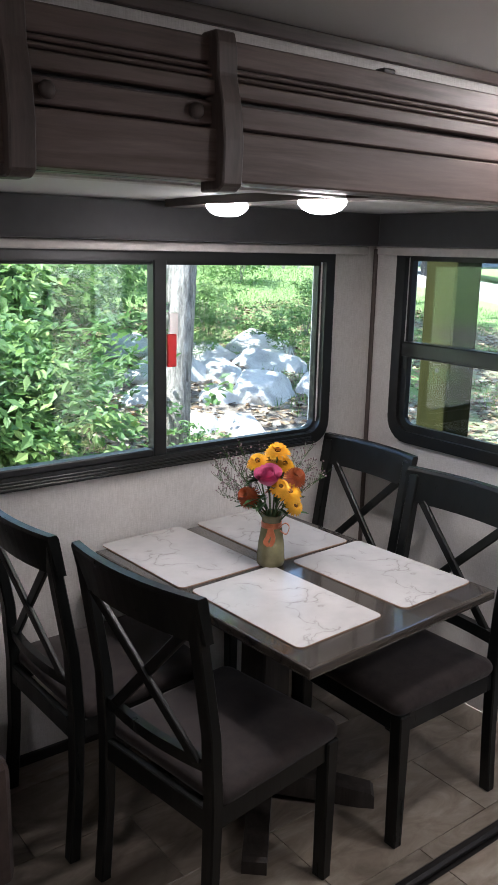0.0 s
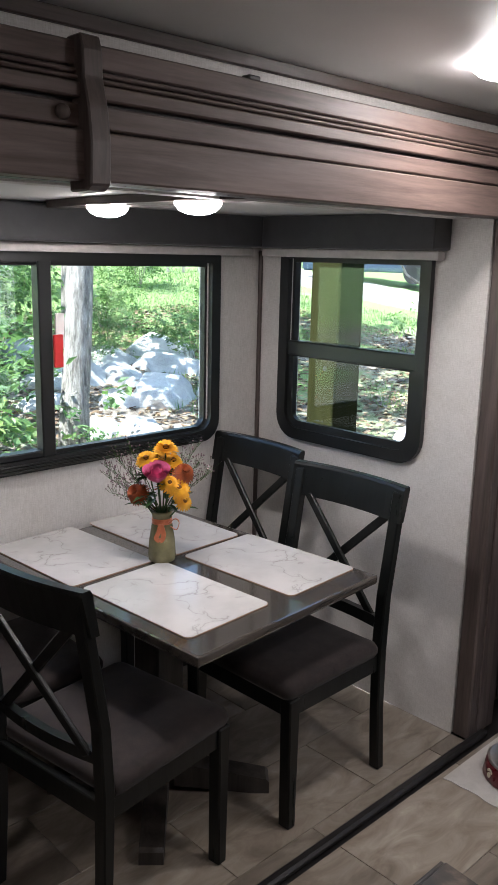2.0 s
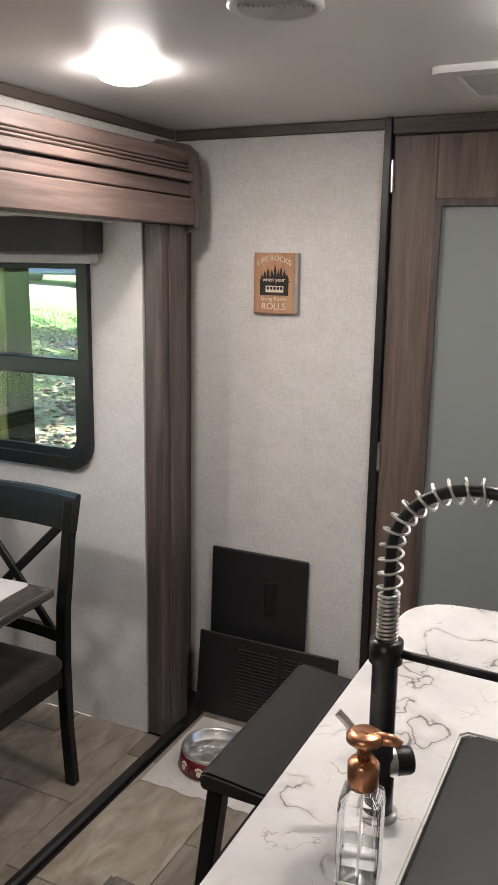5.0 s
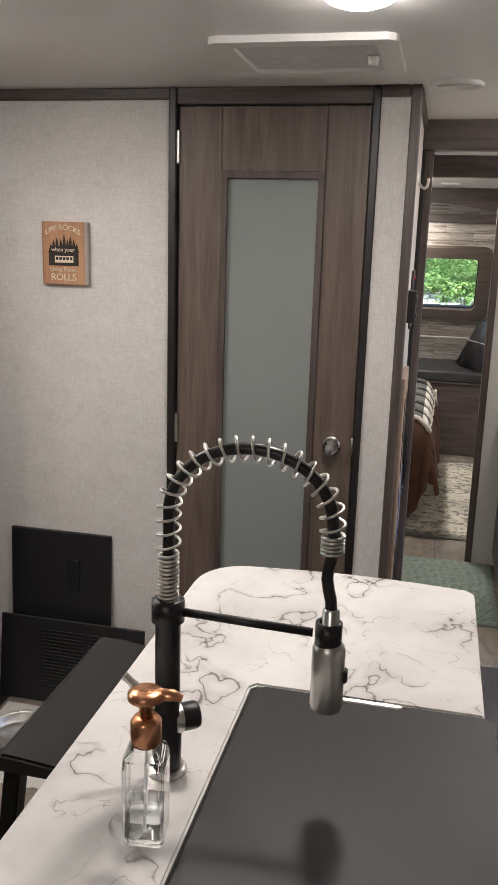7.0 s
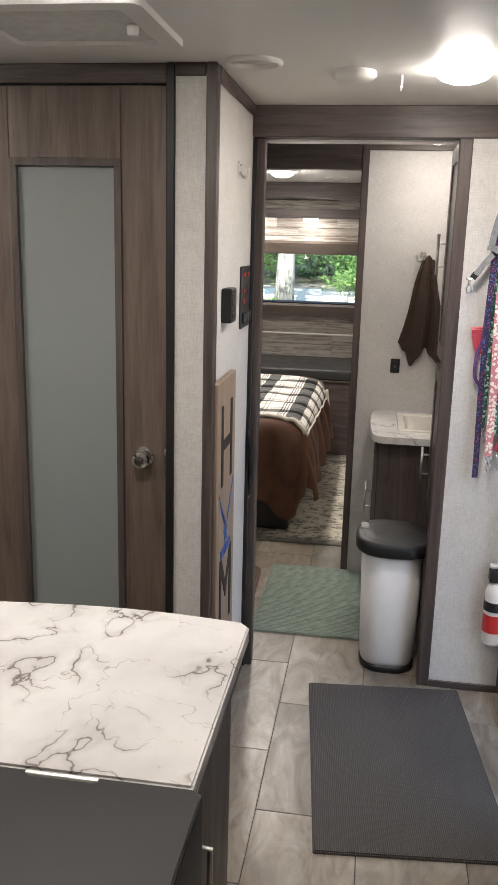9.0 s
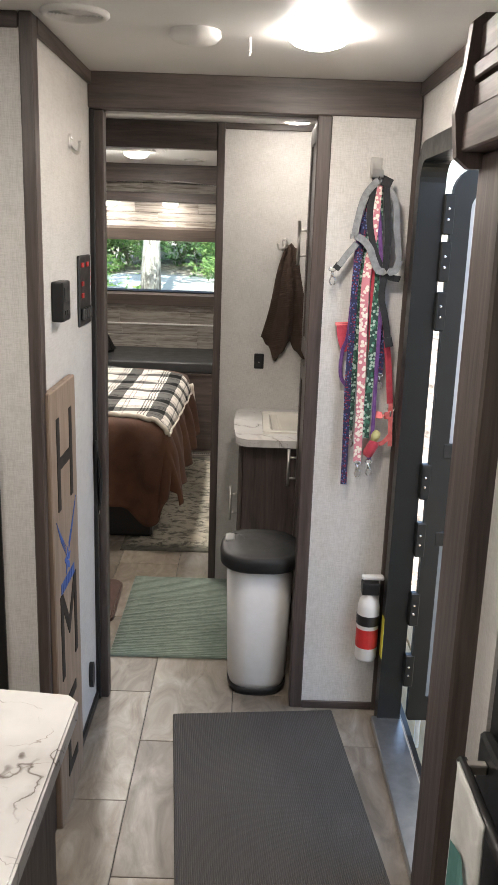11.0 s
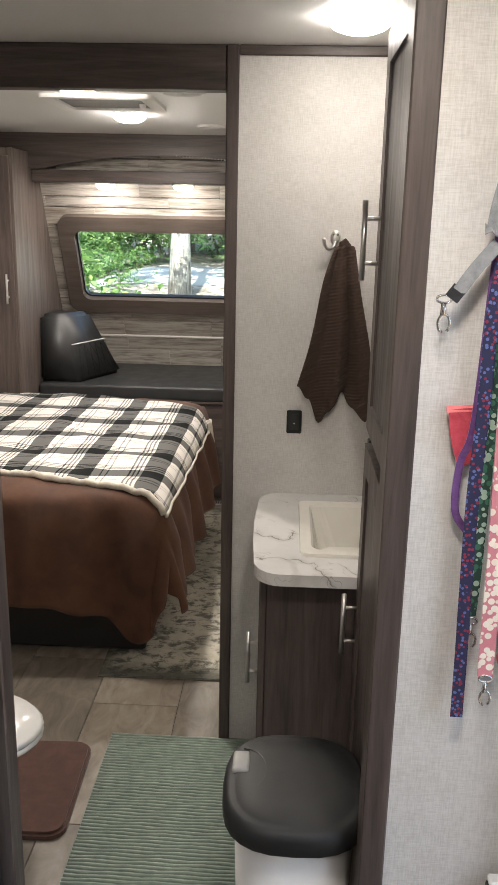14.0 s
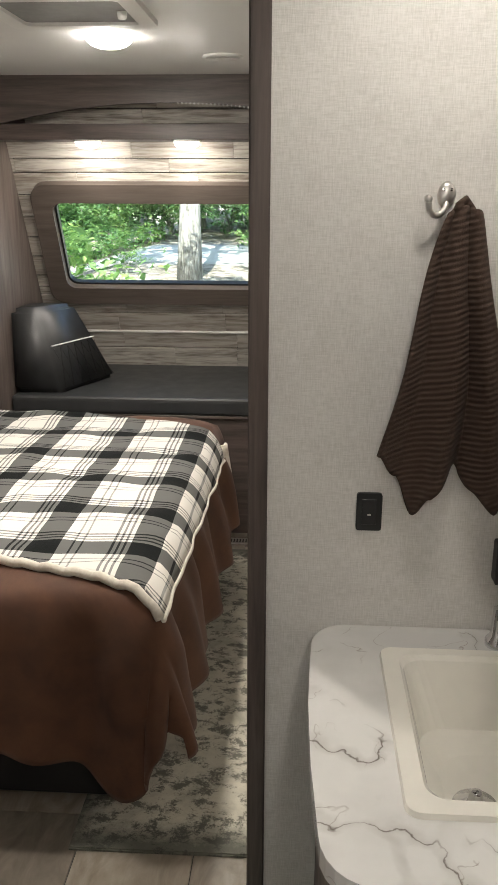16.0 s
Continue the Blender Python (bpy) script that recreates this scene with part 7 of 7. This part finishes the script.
def rock(x, y, sx, sy, sz, seed, turn=0):
    t = thing("boulder", pose(x, y, land(x, y) - 0.06, 0, 0, turn), "pale grey granite boulder on the slope", "boulder", "boulders")
    bm = bmesh.new()
    bmesh.ops.create_icosphere(bm, subdivisions=4, radius=1)
    for v in bm.verts:
        p = v.co.copy()
        d = 1 + 0.28 * noise.noise(p * 1.1 + Vector((seed, 0, 0))) + 0.10 * noise.noise(p * 3 + Vector((0, seed, 0)))
        for ax in ((0.8, 0.3, 0.5), (-0.6, 0.7, 0.4), (0.1, -0.9, 0.45), (-0.3, -0.2, 0.93)):
            q = Vector(ax).normalized()
            over = p.dot(q) * d - 0.74
            if over > 0:
                p = p - q * over * 0.8
        v.co = Vector((p.x * d * sx, p.y * d * sy, max(-0.15, p.z * d * sz)))
    part("stone", bm, ROCK, t)


# beyond the dining window
for x, y, s, n, lime in ((2.2, 6.3, 1.1, 10, True), (2.7, 7.3, 1.0, 9, True), (2.3, 8.4, 1.3, 11, True), (3.3, 9.4, 1.2, 10, True), (3.6, 11.4, 1.4, 11, False), (1.6, 7.0, 1.3, 11, True), (4.3, 13.0, 1.5, 11, True), (5.6, 15.5, 1.6, 12, False), (8.9, 10.6, 0.6, 5, True), (4.55, 6.75, 0.42, 4, True), (4.4, 10.6, 1.2, 11, True), (5.2, 12.4, 1.3, 11, True), (6.9, 15.2, 1.3, 10, True), (9.6, 14.2, 0.8, 7, True), (13.8, 18.6, 0.9, 8, True), (8.3, 12.0, 0.5, 5, False), (11.0, 12.6, 0.7, 6, True), (7.3, 10.9, 0.4, 4, True), (9.9, 18.5, 1.3, 9, False)):
    shrub(x, y, s, n, lime=lime)
for x, y, sx, sy, sz, t in ((7.2, 9.2, 0.95, 0.7, 0.62, 20), (6.1, 8.1, 0.7, 0.5, 0.36, 60), (8.6, 10.8, 1.2, 0.8, 0.55, 110), (6.5, 10.6, 1.1, 0.8, 0.6, 10), (7.8, 8.2, 0.6, 0.5, 0.38, 80), (9.5, 9.4, 0.8, 0.7, 0.5, 35), (5.6, 9.6, 0.6, 0.5, 0.34, 5), (5.2, 7.6, 0.45, 0.4, 0.25, 15), (7.0, 12.6, 1.3, 0.9, 0.5, 50), (8.2, 5.0, 1.0, 0.7, 0.55, 25), (9.4, 6.2, 0.8, 0.7, 0.5, 70), (5.7, 8.4, 0.5, 0.4, 0.3, 40), (6.6, 9.3, 0.6, 0.5, 0.4, 120), (7.4, 10.4, 0.8, 0.6, 0.5, 75), (8.3, 9.2, 0.7, 0.6, 0.45, 15), (6.9, 7.6, 0.5, 0.45, 0.3, 45), (9.2, 11.8, 1.1, 0.8, 0.6, 95), (7.9, 11.6, 0.9, 0.7, 0.5, 5)):
    rock(x, y, sx * 0.68, sy * 0.68, sz * 0.72, x * 3.1 + y, t)
tree(4.78, 7.45, 0.135, 9.0, (0.25, 0.4), 2, 7, "grey-barked tree beyond the dining window")
tree(6.15, 9.6, 0.075, 8.0, (0.9, 0.5), 1, 7, "slender leaning tree among the boulders")
tree(7.9, 12.6, 0.15, 10.0, (0.2, 0.3), 2, 7.5)
tree(12.6, 8.3, 0.13, 8.0, (0.3, 0.2), 5, 3.5)
for k in range(70):
    a = radians(ro.uniform(-8, 100))
    d = ro.uniform(15, 44)
    x, y = 1 + d * math.cos(a), 1 + d * math.sin(a)
    if (y > 3 and x < 25 and y < 25) or abs(x - 19.5 - 0.1 * y) < 4.5 or (x > 9 and -7 < y < 10 and x < 33):
        continue
    tree(x, y, ro.uniform(0.10, 0.24), ro.uniform(8, 13), (ro.gauss(0, 0.5), ro.gauss(0, 0.5)), 6, 2.6)
# beyond the bedroom window
for x, y, s, n, lime in ((10.9, 2.25, 1.1, 12, True), (17.0, -0.5, 0.8, 10, True), (18.5, -1.6, 1.2, 12, True), (20.0, -0.4, 0.9, 10, False), (25.0, 3.0, 1.5, 14, True), (25.5, 0.2, 1.5, 14, True), (25.0, 5.5, 1.6, 14, True), (26.5, 1.6, 1.9, 14, True), (28, 3.8, 2.4, 14, True), (29, 0.6, 2.4, 14, True), (22.5, 0.4, 0.9, 10, True), (28.5, 6.6, 2.4, 14, True), (11.2, 2.0, 0.8, 9, True), (27.5, -2.5, 1.8, 14, True), (25.5, 7.5, 1.6, 14, True), (22.6, 2.2, 0.9, 10, True), (23.0, 3.8, 1.0, 10, True), (22.4, -1.4, 1.0, 10, True), (23.4, 0.9, 1.2, 11, False), (23.6, 5.2, 1.2, 11, False), (17.2, 3.3, 0.5, 6, True), (16.6, 2.4, 0.4, 5, True), (17.4, 0.2, 0.45, 6, True)):
    shrub(x, y, s, n, lime=lime)
tree(16.0, 1.31, 0.15, 9, (0.1, 0.15), 3, 6.0, "pale trunk beyond the bedroom window")
tree(27.5, 2.6, 0.14, 9, (0, 0.2), 7, 2.4)
tree(29.5, 0.9, 0.18, 9, (0, 0.2), 7, 2.0)
tree(30.5, -1.2, 0.18, 9, (0, 0.2), 7, 2.0)
for x, y, z, s in ((10.2, 1.55, 1.2, 0.5), (10.4, 1.45, 1.75, 0.5), (10.6, 1.75, 0.8, 0.5), (14.2, 0.1, 1.7, 0.6), (14.6, -0.6, 1.6, 0.7), (14.4, 0.6, 1.95, 0.6)):
    t = thing("leafy_branch", pose(x, y, z), "overhanging leafy branch outside the bedroom", "branch", "overhanging branches")
    part("twig", tube([(0.5, 0.8, 0.3), (0.2, 0.3, 0.1), (0, 0, 0)], [0.012, 0.008, 0.003], 6), BARK, t)
    put_leaves(t, NEAR[3], 0, 0, 0, s)
    put_leaves(t, NEAR[0], 0.25, 0.3, 0.1, s)
# outside the small window: timber post, sapling, car
post_n = wood("green_timber", (0.014, 0.0145, 0.0035), (0.028, 0.028, 0.0075), "Z", 0.85)
post_n.node_tree.nodes["Principled BSDF"].inputs["Specular IOR Level"].default_value = 0.1
tp = thing("timber_post", pose(3.24, 2.70, 0), "squared greenish timber post outside the small window", "post")
part("shaft", boxed(-0.09, 0.09, -0.09, 0.09, -1.2, 2.9, 0.008), post_n, tp)
for a, z in ((-0.02, 1.15), (0.02, 0.8)):
    part("knot", lathe([(0, 0.002), (0.008, 0.001), (0.012, 0)], 12, m=pose(-0.091, a, z, 0, -90)), BLACKTRIM, tp)
tree(6.3, 4.15, 0.035, 3.6, (0.15, 0.1), 0, 3.0, "thin sapling outside the small window")
for x, y, z, s in ((5.6, 3.62, 1.25, 0.34), (6.0, 3.8, 0.75, 0.32), (5.5, 3.2, 1.12, 0.30)):
    t = thing("leafy_branch", pose(x, y, z), "yellow-green leafy branch outside the small window", "branch", "overhanging branches")
    part("twig", tube([(0.5, 0.4, 0.1), (0.2, 0.15, 0.05), (0, 0, 0)], [0.010, 0.007, 0.003], 6), BARK, t)
    put_leaves(t, NEAR[3], 0, 0, 0, s)
CARPAINT = plain("dark_blue_car_paint", (0.05, 0.075, 0.11), 0.2, 0.3)
car = thing("parked_car", pose(23.0, 17.7, land(23.0, 17.7) + 0.02, 0, 0, 112), "dark blue parked pickup in the distance", "car")
side = [(-2.4, 0.35), (-2.4, 0.95), (-0.7, 1.0), (-0.5, 1.62), (0.75, 1.66), (1.25, 1.08), (2.25, 0.98), (2.4, 0.75), (2.4, 0.35)]
bm = outline(side, 1.7, axis="Y", at=-0.85)
bmesh.ops.bevel(bm, geom=bm.edges[:], offset=0.06, segments=2, affect="EDGES")
part("body", bm, CARPAINT, car)
for s in (-0.856, 0.846):
    part("side_window", outline([(-0.35, 1.1), (-0.28, 1.52), (0.68, 1.55), (1.0, 1.12)], 0.012, axis="Y", at=s), FRAME, car)
    part("tail_lamp", boxed(-2.41, -2.30, s - 0.0, s + 0.03, 0.7, 0.93), RED, car)
    for x in (-1.45, 1.45):
        w = part("wheel", lathe([(0.2, -0.10), (0.34, -0.10), (0.36, -0.06), (0.36, 0.06), (0.34, 0.10), (0.2, 0.10)], 24, m=pose(x, s * 0.93, 0.36, 90)), BLACKPLASTIC, car)
        part("rim", lathe([(0, -0.09), (0.2, -0.10), (0.2, 0.10), (0, 0.09)], 18, m=pose(x, s * 0.93, 0.36, 90)), FRAME, w)
fence = thing("wooden_fence", pose(16.2, 21.6, land(16.2, 21.6), 0, 0, -30), "dark rail fence on the rise beyond the trees", "fence")
for k in range(14):
    part("post", boxed(-3.3 + k * 0.5, -3.22 + k * 0.5, -0.04, 0.04, -0.2, 1.0), BARK, fence)
for z in (0.25, 0.55, 0.9):
    part("rail", boxed(-3.4, 3.5, -0.06, -0.04, z, z + 0.09), BARK, fence)
# fallen leaves and grass on the slope
vs, fs = [], []
for k in range(40000):
    x, y = ro.uniform(2.5, 18), ro.uniform(4.2, 22)
    g0 = noise.noise(Vector((x * 0.45, y * 0.45, 9)))
    z = land(x, y)
    b = len(vs)
    a = ro.uniform(0, 6.28)
    if g0 + (y - 11) * 0.08 > 0.0:
        h, w = ro.uniform(0.05, 0.15), 0.008
        lx, ly = ro.gauss(0, 0.04), ro.gauss(0, 0.04)
        vs += [(x - w * math.cos(a), y - w * math.sin(a), z), (x + w * math.cos(a), y + w * math.sin(a), z), (x + lx, y + ly, z + h)]
        fs.append((b, b + 1, b + 2))
    else:
        continue
data = bpy.data.meshes.new("grass_blades")
data.from_pydata(vs, [], fs)
data.materials.append(LIMELEAF)
tagged(new("grass_blades", data), "sparse grass tufts on the slope", "grass", kind="stuff")
vs, fs = [], []
for k in range(22000):
    x, y = ro.uniform(0.5, 16), ro.uniform(3.8, 16)
    z = land(x, y) + 0.012
    b = len(vs)
    a = ro.uniform(0, 6.28)
    L = ro.uniform(0.03, 0.07)
    c, s = math.cos(a) * L, math.sin(a) * L
    t1, t2 = ro.uniform(-0.02, 0.03), ro.uniform(-0.02, 0.03)
    vs += [(x - c, y - s, z), (x + s * 0.5, y - c * 0.5, z + t1), (x + c, y + s, z + 0.01), (x - s * 0.5, y + c * 0.5, z + t2)]
    fs.append((b, b + 1, b + 2, b + 3))
data = bpy.data.meshes.new("leaf_litter")
data.from_pydata(vs, [], fs)
lit = Nodes("dry_leaf", 0.85)
lit.colour(lit.ramp(lit.island(), [(0.0, (0.06, 0.035, 0.02)), (0.5, (0.20, 0.13, 0.075)), (1.0, (0.40, 0.30, 0.19))]))
data.materials.append(lit.m)
tagged(new("leaf_litter", data), "dry brown fallen leaves on the ground", "leaves", kind="stuff")

# ---- floor tiles ----
tile_n = Nodes("beige_stone_tile", 0.34)
at = tile_n.coords(own=True)
cloud = tile_n.noise(tile_n.coords((1, 2.4, 1), own=True), 4.5, 7, 0.62, 1.2)
fine = tile_n.noise(at, 60, 5)
body = tile_n.ramp(cloud, [(0.30, (0.135, 0.108, 0.083)), (0.47, (0.225, 0.190, 0.152)), (0.60, (0.30, 0.262, 0.215)), (0.74, (0.40, 0.36, 0.305))])
body = tile_n.mix(tile_n.math("MULTIPLY", fine, 0.3), body, (0.21, 0.175, 0.14))
shade = tile_n.ramp(tile_n.chance(), [(0.0, 0.70), (1.0, 1.15)])
tile_n.colour(tile_n.mix(1.0, body, shade, "MULTIPLY"))
tile_n.rough(tile_n.ramp(cloud, [(0.3, 0.42), (0.7, 0.28)]))
tile_n.bump(fine, 0.06, 0.001)
TILE = tile_n.m
tile_meshes = {}


def lay(parent, x0, x1, y0, y1):
    """One tile; tiles of one size share a mesh."""
    key = (round(x1 - x0, 3), round(y1 - y0, 3))
    if key not in tile_meshes:
        a, b = key[0] / 2 - 0.0012, key[1] / 2 - 0.0012
        bm = boxed(-a, a, -b, b, -0.006, 0.0, 0.0012)
        data = bpy.data.meshes.new("tile")
        bm.to_mesh(data)
        bm.free()
        data.materials.append(TILE)
        tile_meshes[key] = data
    o = new("tile", tile_meshes[key])
    o.parent = parent
    o.location = ((x0 + x1) / 2, (y0 + y1) / 2, 0)


def tiled(parent, x_from, x_to, rows, first):
    for k, (y0, y1) in enumerate(rows):
        x = first - 0.61 * 30 + (0.305 if k % 2 else 0.0)
        while x < x_to:
            a, b = max(x, x_from), min(x + 0.61, x_to)
            if b - a > 0.02:
                lay(parent, a, b, y0, y1)
            x += 0.61


tiled(bpy.data.objects["floor"], REAR, 7.90, [(-1.043 + 0.305 * k, -0.738 + 0.305 * k) for k in range(8)], 3.65 - 0.305)
tiled(bpy.data.objects["slide_floor"], -1.4, 2.573, [(1.442, 1.505)] + [(1.505 + 0.305 * k, min(2.549, 1.81 + 0.305 * k)) for k in range(4)], 1.82)
